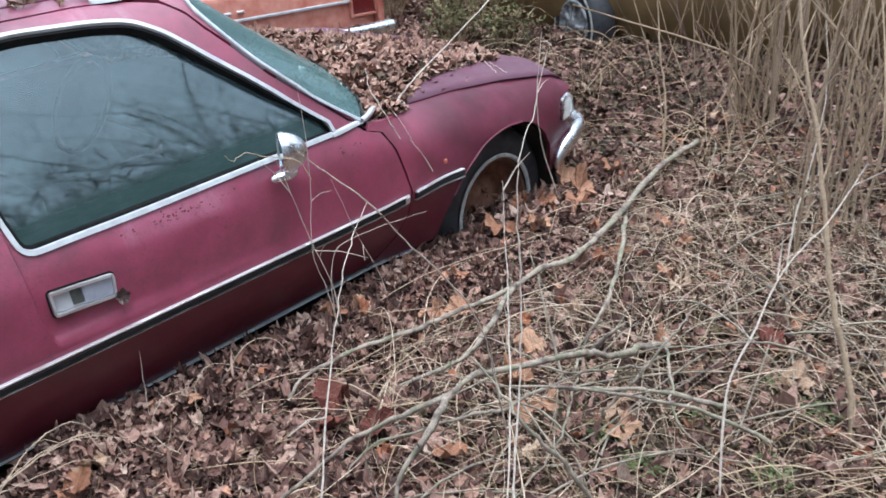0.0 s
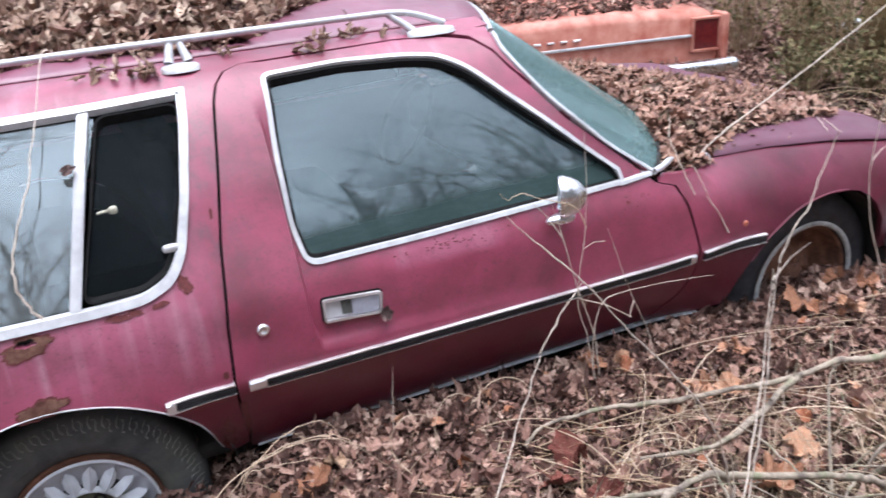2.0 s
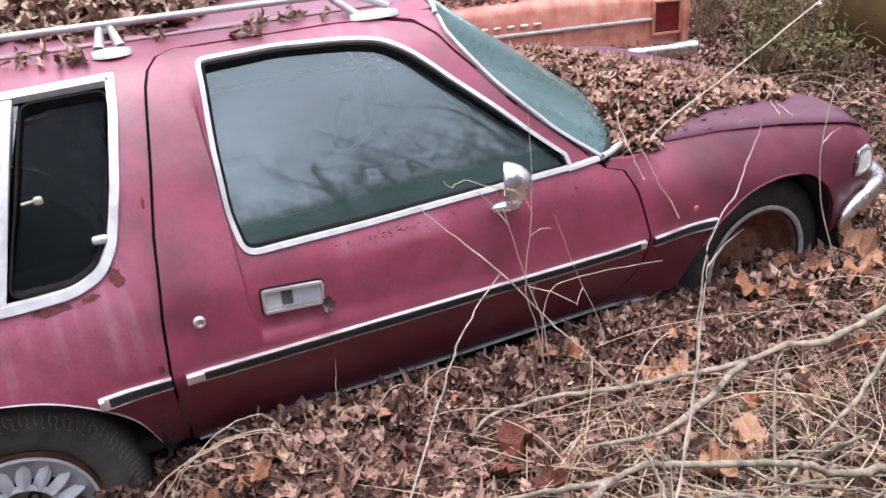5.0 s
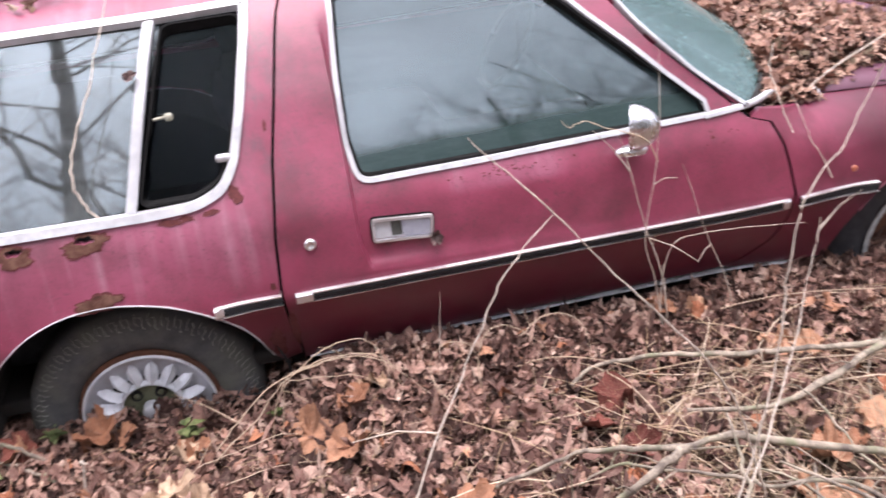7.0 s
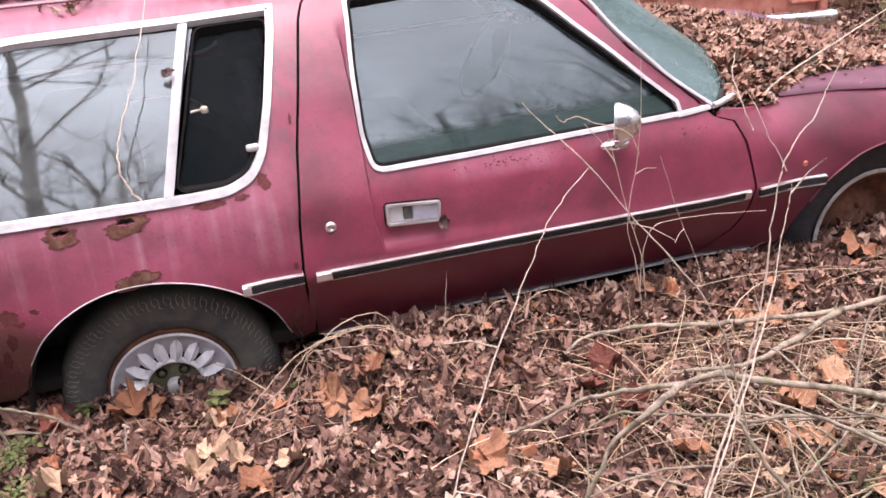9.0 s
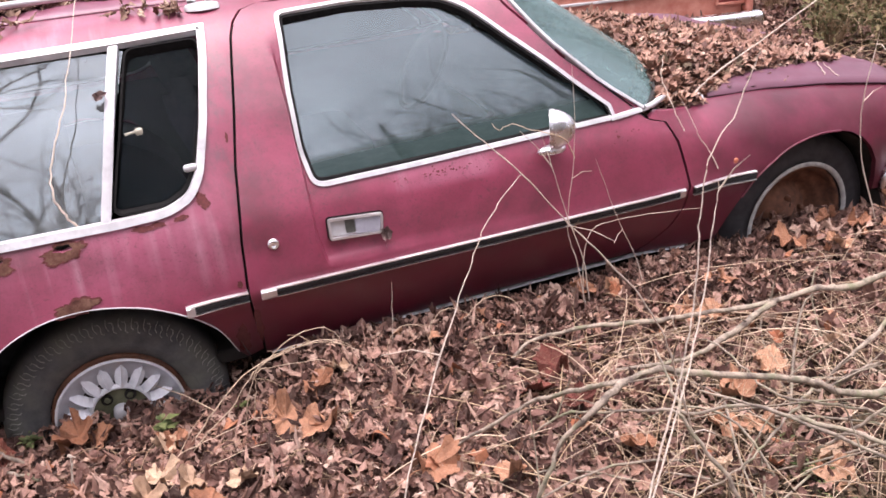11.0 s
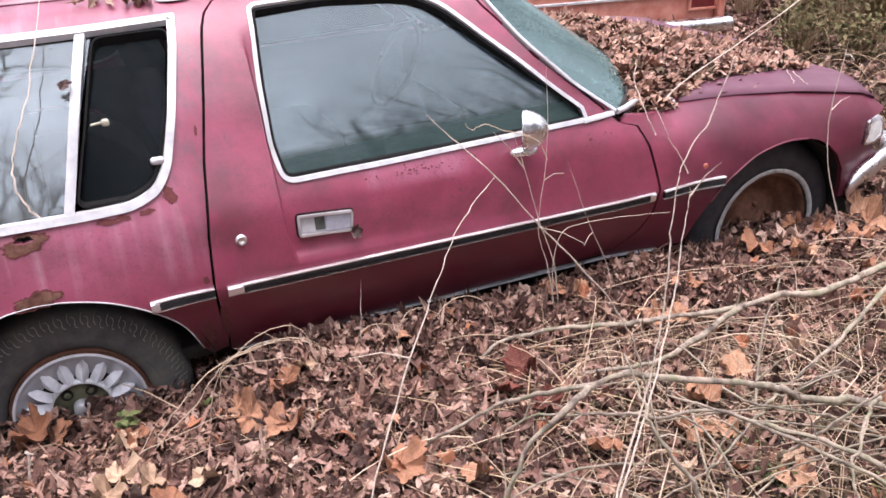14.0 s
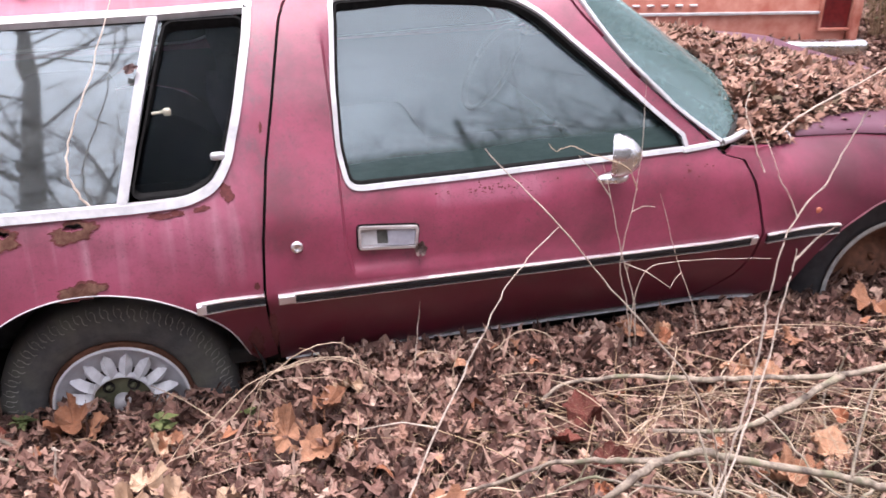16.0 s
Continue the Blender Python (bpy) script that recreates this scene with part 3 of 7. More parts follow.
def band(name, line, width, sign, material, parent, label="", lift=0.006, thick=0.02):
    """A strip of trim along a line of (x, z) on the body, width metres high."""
    pts = spline([(x, s_of(z), 0) for x, z in line], 5)
    n = len(pts)
    verts, faces = [], []
    for i, p in enumerate(pts):
        d = (pts[min(i + 1, n - 1)] - pts[max(i - 1, 0)]).normalized()
        nx, ns = -d.y, d.x
        for h, dep in ((-0.5, thick), (-0.5, -lift * 0.6), (-0.3, -lift), (0.3, -lift), (0.5, -lift * 0.6), (0.5, thick)):
            verts.append(body(p.x + nx * h * width, p.y + ns * h * width, sign, dep))
    for i in range(n - 1):
        for k in range(5):
            faces.append((i * 6 + k, i * 6 + k + 1, i * 6 + k + 7, i * 6 + k + 6))
    faces += [tuple(range(6)), tuple((n - 1) * 6 + k for k in range(5, -1, -1))]
    bm = bmesh.new()
    bv = [bm.verts.new(v) for v in verts]
    for f in faces:
        bm.faces.new([bv[i] for i in f])
    ob = part(name, bm, material, parent, label)
    ob.data.set_sharp_from_angle(angle=radians(25))
    return ob


def rough_patch(cx, cz, rx, rz, seed, n=26):
    """A ragged outline round a centre."""
    rnd = random.Random(seed)
    n = int(2.2 * n)
    ph = [rnd.uniform(0, 6.28) for _ in range(5)]
    out = []
    for i in range(n):
        t = 2 * math.pi * i / n
        k = 1 + 0.20 * math.sin(2 * t + ph[0]) + 0.12 * math.sin(5 * t + ph[1]) + 0.06 * math.sin(11 * t + ph[2]) + 0.04 * math.sin(19 * t + ph[3]) + rnd.uniform(-0.05, 0.05)
        out.append((cx + rx * k * math.cos(t), cz + rz * k * math.sin(t)))
    return out


wagon = thing("station_wagon", "abandoned maroon station wagon sunk in leaf litter", "car", (0, 0, 0))


def build_side(sign):
    pl = side(sign)
    back = -1.02
    quarter = xs_poly([(1.40, 1.322), (1.40, 1.306), (1.33, 1.302), (1.25, 1.304), (1.22, 1.2995), (1.09, 1.3042), (0.924, 1.3032), (0.70, 1.3024), (0.645, 1.3020)] + shifted(GAP_R, -0.004)[-2::-1] + [(0.40, 0.33)] + [(x, z) for x, z in R_ARCH[::-1]] + [(-0.42, 0.30), (back + 0.05, 0.34), (back, 0.55), (back + 0.03, 0.84), (back + 0.22, 1.24), (back + 0.30, 1.322)])
    qw = rounded(xs_poly(Q_WIN), [0.03] * 7 + [0.007] + [0.03] * 7)
    holes = [qw]
    rusts = []
    if sign < 0:
        rusts = [(-0.002, 0.819, 0.019, 0.010, 3), (-0.165, 0.818, 0.016, 0.010, 4), (-0.41, 0.814, 0.018, 0.008, 5)]
        holes += [xs_poly(rough_patch(*r)) for r in rusts]
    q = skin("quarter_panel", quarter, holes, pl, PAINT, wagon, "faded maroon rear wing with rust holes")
    fuel = rounded(xs_poly([(-0.50, 0.652), (-0.355, 0.640), (-0.338, 0.748), (-0.48, 0.764)]), 0.012)
    if sign < 0:
        ring("fuel_door_gap", [tuple(p) for p in fuel], 0.0035, sign, SEAL, wagon, "dark gap round the fuel flap", 0.0015, 0.004, 0.03)
        skin("fuel_door", inset(fuel, 0.0035), [], pl, PAINT, wagon, "square maroon fuel flap", 0.05, 0.006, 0.003)
        for r in rusts:
            wide = xs_poly(rough_patch(r[0], r[1] - 0.009, r[2] * 3.0, r[3] * 2.3, r[4] + 20, 44))
            skin("rust_edge", wide, [xs_poly(rough_patch(*r))], pl, REDRUST, wagon, "dark red rust creeping under the paint", 0.02, 0, 0.0014)
            big = xs_poly(rough_patch(r[0], r[1] - 0.009, r[2] * 2.65, r[3] * 1.95, r[4] + 20, 34))
            skin("rust_patch", big, [xs_poly(rough_patch(*r))], pl, RUST, wagon, "flaking brown rust round a hole", 0.02, 0, 0.0025)
        for cx, cz, rx, rz, sd in ((-0.005, 0.668, 0.050, 0.018, 31), (0.30, 0.832, 0.018, 0.007, 32), (0.20, 0.825, 0.03, 0.007, 33), (0.24, 0.828, 0.02, 0.006, 53), (0.365, 0.862, 0.016, 0.02, 34), (-0.335, 0.625, 0.02, 0.025, 36), (0.395, 0.42, 0.022, 0.05, 37), (0.445, 0.46, 0.012, 0.06, 38), (0.412, 0.62, 0.006, 0.012, 51), (-0.345, 0.55, 0.012, 0.03, 55), (-0.375, 0.49, 0.012, 0.03, 56), (-0.31, 0.60, 0.01, 0.008, 57), (-0.27, 0.63, 0.012, 0.007, 58), (0.466, 1.0, 0.004, 0.012, 52)):
            red = sd in (32, 33, 34, 53, 36, 37, 38, 51, 52, 55, 56, 57, 58)
            if not red:
                skin("rust_edge", xs_poly(rough_patch(cx, cz, rx + 0.006, rz + 0.005, sd, 40)), [], pl, REDRUST, wagon, "dark red rust creeping under the paint", 0.02, 0, 0.0012)
            skin("rust_patch", xs_poly(rough_patch(cx, cz, rx, rz, sd, 30)), [], pl, REDRUST if red else RUST, wagon, "flaking brown rust", 0.02, 0, 0.0022)
    if sign < 0:
        # fine blisters in the paint under the door glass
        rnd = random.Random(61)
        for k in range(44):
            cx = rnd.gauss(1.06, 0.05) if k < 24 else (rnd.uniform(0.88, 1.30) if k < 34 else rnd.gauss(1.665, 0.03))
            cz = (0.809 if cx < 1.4 else 0.800) + rnd.gauss(0, 0.006 if cx < 1.4 else 0.014)
            skin("rust_blister", xs_poly(rough_patch(cx, cz, rnd.uniform(0.0016, 0.0045), rnd.uniform(0.0010, 0.0024), 100 + k, 7)), [], pl, REDRUST, wagon, "", 0.02, 0, 0.0016)
    ring("quarter_window_frame", qw, 0.0215, sign, WHITE, wagon, "oxidised bright window surround", 0.009, 0.02)
    inner = inset(qw, 0.0205)
    # fixed rear pane, open vent ahead of the bar
    skin("rear_pane", inner, [], lambda u, v, d: pane(min(u, 0.118 + (v - s_of(0.85)) * 0.30) if sign < 0 else u, v, sign, d), GLASS_REAR if sign < 0 else OPAQUE_DARK, wagon, "dusty fixed quarter glass", 0.03, 0, -0.012)
    band("window_bar", [(0.115, 0.858), (0.170, 1.05), (0.234, 1.254)], 0.025, sign, WHITE, wagon, "bright divider bar", 0.0045, 0.02)
    if sign < 0:
        vent = rounded(xs_poly([(0.147, 0.872), (0.27, 0.872), (0.325, 0.895), (0.356, 0.94), (0.398, 1.06), (0.436, 1.19), (0.447, 1.243), (0.268, 1.240), (0.205, 1.05)]), 0.02)
        ring("vent_seal", inset(vent, -0.011), 0.006, sign, SEAL, wagon, "black rubber vent seal", -0.004, 0.03)
        skin("vent_pane", inset(vent, -0.004), [], lambda u, v, dd: pane(u, v, sign, dd), GLASS_VENT, wagon, "dark filmed vent glass", 0.03, 0, -0.024)
        box("vent_latch", (0.238, -0.855, 1.051), (0.258, -0.840, 1.071), LATCH, wagon, "small pale vent latch", 0.006)
        v, fc = tube_data([(0.212, -0.850, 1.060), (0.240, -0.848, 1.062)], [0.004, 0.004], 6)
        pm("latch_pin", v, fc, LATCH, wagon, "bright latch pin")
        box("vent_catch", (0.335, -0.882, 0.935), (0.372, -0.862, 0.956), WHITE, wagon, "small pale vent catch", 0.008)
    # door
    door = xs_poly(shifted(GAP_R, 0.004) + [(x, z - 0.003) for x, z in DOOR_TOP] + shifted(GAP_F, -0.006) + [(0.456, 0.313)])
    dw = rounded(xs_poly(DOOR_WIN), [0.045, 0.004, 0.004, 0, 0, 0.03, 0.05, 0.05, 0.03, 0.03, 0.02, 0.03])
    fold = [(0.645 + 0.02 * ease(0.72, 0.60, z), z) for z in np.linspace(0.60, 1.20, 40)]
    folds = [xs_poly([(fx + dx, z) for fx, z in fold]) for dx in (0.0, 0.009)]
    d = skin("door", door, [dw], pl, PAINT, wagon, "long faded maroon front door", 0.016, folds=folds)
    ring("window_surround", dw, 0.0125, sign, WHITE, d, "oxidised bright window surround", 0.007, 0.02)
    ring("window_seal", inset(dw, 0.0115), 0.010, sign, SEAL, d, "black rubber seal", -0.002, 0.022)
    skin("door_glass", inset(dw, 0.012), [], lambda u, v, dd: pane(u, v, sign, dd), GLASS_DOOR if sign < 0 else OPAQUE_DARK, d, "dusty door glass", 0.03, 0, -0.020)
    skin("door_trim_card", xs_poly([(0.50, 0.36), (1.78, 0.36), (1.70, 0.835), (0.50, 0.835)]), [], lambda u, v, dd: body(u, v, sign, dd + 0.07), CLOTH, d, "dark door lining", 0.1, 0)
    # handle: bezel, recess, paddle
    hb = rounded(xs_poly([(0.684, 0.680), (0.840, 0.671), (0.848, 0.731), (0.686, 0.742)]), 0.010)
    # dark ring painting the bezel's shadow onto the door
    ring("handle_gasket", inset(hb, -0.004), 0.006, sign, SEAL, d, "dark shadow outline round the handle", 0.003, 0.004, 0.03)
    h = ring("door_handle", hb, 0.0065, sign, TRIM, d, "chrome door handle bezel", 0.013, 0.016, 0.03)
    skin("handle_recess", inset(hb, 0.008), [], pl, WHITE, d, "bright metal handle recess", 0.03, 0.0, 0.002)
    pad = rounded(xs_poly([(0.764, 0.684), (0.834, 0.680), (0.840, 0.724), (0.764, 0.729)]), 0.006)
    skin("handle_paddle", pad, [], pl, HANDLE, d, "grey metal handle paddle", 0.03, 0.012, 0.008)
    # the shaded gap beside the paddle is a dark patch, not an opening
    skin("handle_shadow_gap", rounded(xs_poly([(0.735, 0.690), (0.763, 0.688), (0.763, 0.726), (0.735, 0.728)]), 0.003), [], pl, PIVOT, d, "dark grey gap painted beside the handle paddle", 0.03, 0, 0.004)
    lx, ly, lz = body(0.523, s_of(0.713), sign)
    lathe("door_lock", [(0.0, 0.006), (0.007, 0.006), (0.008, 0.008), (0.013, 0.008), (0.016, 0.003), (0.016, -0.01)], TRIM, d, "round chrome lock", 20, (lx, ly, lz) if sign < 0 else (lx, ly + 0.004, lz))
    # dark strip added behind the door gap to stop light showing through
    band("door_gap_seal", [(x, z) for x, z in GAP_R[2:-1]] + [(0.68, 1.300), (0.92, 1.305), (1.09, 1.305)], 0.03, sign, SEAL, wagon, "dark strip blocking light through the door gap", -0.016, 0.022)
    # fender
    fen = xs_poly(shifted(GAP_F, 0.004)[::-1] + [(1.80, 0.848), (1.90, 0.826), (2.05, 0.811), (2.186, 0.806), (2.33, 0.801), (2.60, 0.780), (2.78, 0.756), (2.90, 0.735), (2.985, 0.703), (3.0, 0.67), (2.945, 0.662), (2.862, 0.652), (2.838, 0.567), (2.90, 0.56), (2.95, 0.50), (2.90, 0.36)] + F_ARCH[::-1] + [(1.98, 0.325), (1.77, 0.322)])
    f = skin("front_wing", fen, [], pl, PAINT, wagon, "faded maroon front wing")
    # side rubbing strip in three lengths
    for nm, a, b in (("quarter", (0.268, 0.580), (0.428, 0.577)), ("door", (0.505, 0.571), (1.868, 0.5645)), ("wing", (1.925, 0.560), (2.178, 0.5635))):
        own = {"quarter": wagon, "door": d, "wing": f}[nm]
        mid = ((a[0] + b[0]) / 2, (a[1] + b[1]) / 2)
        band("rub_strip", [a, mid, b], 0.022, sign, BLACK, own, "black vinyl rubbing strip", 0.010)
        band("strip_top", [(a[0], a[1] + 0.0145), (mid[0], mid[1] + 0.0145), (b[0], b[1] + 0.0145)], 0.006, sign, TRIM, own, "bright moulding edge", 0.012)
        band("strip_bottom", [(a[0], a[1] - 0.0135), (mid[0], mid[1] - 0.0135), (b[0], b[1] - 0.0135)], 0.0032, sign, TRIM, own, "bright moulding edge", 0.011)
    for a, b, own in ((0.463, 0.507, d), (1.862, 0.0, d), (0.257, 0.280, wagon)):
        b = b or 1.885
        zc = 0.571 if a < 1 else 0.5645
        zc = 0.580 if a < 0.3 else zc
        band("strip_end", [(a, zc), ((a + b) / 2, zc), (b, zc)], 0.034, sign, TRIM, own, "bright strip end cap", 0.011)
    # bright sill edge and wheel-arch edges
    band("sill_moulding", [(0.47, 0.312), (0.9, 0.313), (1.4, 0.313), (1.76, 0.313), (1.97, 0.316)], 0.0036, sign, WHITE, wagon, "thin bright sill moulding", 0.010, 0.03)
    # near-black instead of maroon, painting in the shaded gap above the litter
    band("sill", [(0.42, 0.27), (0.9, 0.27), (1.5, 0.27), (2.03, 0.27)], 0.12, sign, DARK, wagon, "near-black sill in the gap above the litter", -0.035, 0.06)
    band("arch_moulding", R_ARCH[1:], 0.0026, sign, WHITE, wagon, "thin tarnished bright wheel-arch edge", 0.004)
    band("arch_moulding", F_ARCH[2:9], 0.006, sign, PAINT, f, "thin rolled wheel-arch edge", 0.006)
    # belt moulding running on to the cowl
    belt = [(1.63, 0.855), (1.70, 0.860), (1.745, 0.864)]
    band("belt_moulding", belt, 0.017, sign, WHITE, d, "bright belt moulding", 0.009)
    tip = [body(1.755, s_of(0.866), sign, -0.006), (1.80, sign * 0.897, 0.868), (1.85, sign * 0.868, 0.872), (1.885, sign * 0.842, 0.866)]
    v, fc = tube_data(spline(tip, 6), [0.010] * 12 + [0.009, 0.008, 0.007, 0.005, 0.004, 0.003, 0.002][:7], 8)
    pm("belt_tip", v, fc, WHITE, wagon, "bright moulding tip at the cowl")
    # windscreen pillar between door and glass
    pil = xs_poly([(1.23, 1.304), (1.315, 1.289), (1.363, 1.252), (1.391, 1.210), (1.517, 1.060), (1.637, 0.955), (1.731, 0.867), (1.765, 0.856), (1.622, 0.975), (1.488, 1.105), (1.405, 1.22), (1.388, 1.275), (1.385, 1.303)])
    skin("windscreen_pillar", pil, [], pl, PAINT, wagon, "maroon windscreen pillar")
    band("screen_moulding", [(1.390, 1.285), (1.396, 1.235), (1.482, 1.108), (1.613, 0.978), (1.752, 0.870)], 0.012, sign, WHITE, wagon, "bright windscreen moulding", 0.010)
    band("front_shut_line", [(1.748, 0.846)] + GAP_F[:-1], 0.012, sign, SEAL, wagon, "dark shut line ahead of the door", -0.010, 0.02)
    # near-black sheet added behind the panels so their gaps look shaded
    lining = xs_poly([(-0.95, 0.36), (-0.40, 0.36), (-0.34, 0.50), (-0.2, 0.63), (0.0, 0.68), (0.2, 0.63), (0.32, 0.52), (0.40, 0.34), (1.95, 0.34), (2.02, 0.40), (2.1, 0.53), (2.2, 0.62), (2.4, 0.68), (2.6, 0.65), (2.72, 0.55), (2.8, 0.40), (2.93, 0.40), (2.93, 0.70), (2.2, 0.76), (1.70, 0.82), (-0.95, 0.82)])
    skin("inner_skin", lining, [], lambda u, v, dd: body(u, v, sign, dd + 0.035), DARK, wagon, "near-black sheet that darkens the panel gaps", 0.07, 0)
    if sign < 0:
        mx, my, mz = body(2.106, s_of(0.624), sign)
        lathe("side_repeater", [(0.0, 0.003), (0.008, 0.0025), (0.011, 0.0), (0.011, -0.006)], AMBER, f, "small round amber side lamp", 16, (mx, my, mz))
        ring("red_marker_trim", rounded(xs_poly([(-0.60, 0.545), (-0.466, 0.548), (-0.466, 0.570), (-0.60, 0.572)]), 0.006), 0.004, sign, TRIM, wagon, "bright lamp bezel", 0.006, 0.01, 0.03)
        skin("red_marker", rounded(xs_poly([(-0.598, 0.549), (-0.47, 0.551), (-0.47, 0.567), (-0.598, 0.568)]), 0.004), [], pl, REDLENS, wagon, "red side marker lens", 0.03, 0.006, 0.004)


for sg in (-1, 1):
    build_side(sg)


def loft(name, grid, material, parent, label="", thick=0.0):
    """A sheet from rows of points."""
    h, w = len(grid), len(grid[0])
    verts = [p for row in grid for p in row]
    faces = [(j * w + i, j * w + i + 1, (j + 1) * w + i + 1, (j + 1) * w + i) for j in range(h - 1) for i in range(w - 1)]
    ob = pm(name, verts, faces, material, parent, label)
    if thick:
        md = ob.modifiers.new("thickness", "SOLIDIFY")
        md.thickness = thick
    return ob


def roof_z(x, y):
    s = PS[-1] - (PS[-1] - np.interp(-abs(y), [-v for v in PY[13:]], PS[13:])) if abs(y) < 0.575 else s_of(1.30)
    z = smooth_interp(float(s), PS, PZ)
    return z - 0.10 * max(0.0, (-0.35 - x) / 0.75) ** 2 * ease(0.9, 1.3, z)


def build_roof():
    ys = np.linspace(-0.49, 0.49, 25)
    rows = []
    for k in range(30):
        t = k / 29
        rows.append([(-0.75 + t * (1.385 + 0.115 * (1 - (y / 0.578) ** 2) + 0.75), y, roof_z(-0.75 + t * 2.15, y) - 0.012 * ease(0.93, 1.0, t)) for y in ys])
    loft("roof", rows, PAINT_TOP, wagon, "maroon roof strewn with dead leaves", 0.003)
    # tailgate and rear end
    tg = []
    for k in range(9):
        t = k / 8
        tg.append([(-0.75 - 0.26 * t - 0.10 * (1 - (y / 0.578) ** 2) * t, y * (1 + 0.5 * t), 1.27 - 0.03 * t + (roof_z(-0.75, y) - 1.27) * (1 - t) - 0.75 * t * t * 0.55 - 0.3 * t) for y in ys])
    loft("tailgate", tg, PAINT, wagon, "maroon tailgate", 0.02)
    box("rear_valance", (-1.10, -0.84, 0.30), (-0.98, 0.84, 0.62), PAINT, wagon, "maroon rear valance", 0.03)
    box("rear_bumper", (-1.22, -0.88, 0.40), (-1.08, 0.88, 0.52), CHROME, wagon, "chrome rear bumper", 0.03)


build_roof()


def screen_point(t, v):
    """Windscreen: t across from -1 to 1, v from base to top."""
    ez = 0.866 + 0.425 * v
    ex = float(np.interp(ez, [0.866, 0.975, 1.105, 1.225, 1.291], [1.765, 1.625, 1.490, 1.405, 1.390]))
    _, ey, _ = body(ex, s_of(ez), 1, 0.006)
    cx, cz = 2.13 - 0.63 * v, 0.885 + 0.445 * v
    q = 1 - abs(t) ** 2.3
    return (ex + (cx - ex) * q, ey * t, ez + (cz - ez) * q)


SEAM_X = [1.93, 2.05, 2.186, 2.33, 2.60, 2.78, 2.90, 2.985, 3.02]
SEAM_Y = [0.79, 0.788, 0.786, 0.789, 0.812, 0.833, 0.838, 0.820, 0.80]
SEAM_Z = [0.822, 0.812, 0.804, 0.798, 0.776, 0.752, 0.731, 0.700, 0.60]
CENT_X = [2.16, 2.24, 2.34, 2.46, 2.70, 2.92, 3.06, 3.14, 3.17]
CENT_Z = [0.885, 0.885, 0.873, 0.854, 0.808, 0.772, 0.748, 0.71, 0.62]
CREST = [0.003, 0.004, 0.007, 0.011, 0.019, 0.022, 0.022, 0.020, 0.006]


def bonnet_z(x, y):
    """Height of the bonnet's skin."""
    t = min(1.0, abs(y) / 0.80)
    xs = [c + (s - c) * t ** 2.2 for c, s in zip(CENT_X, SEAM_X)]
    zs = [c + (s - c) * t ** 2.6 for c, s in zip(CENT_Z, SEAM_Z)]
    return float(np.interp(x, xs, zs)) + float(np.interp(x, xs, CREST)) * math.exp(-(((t - 0.78) / 0.13) ** 2))


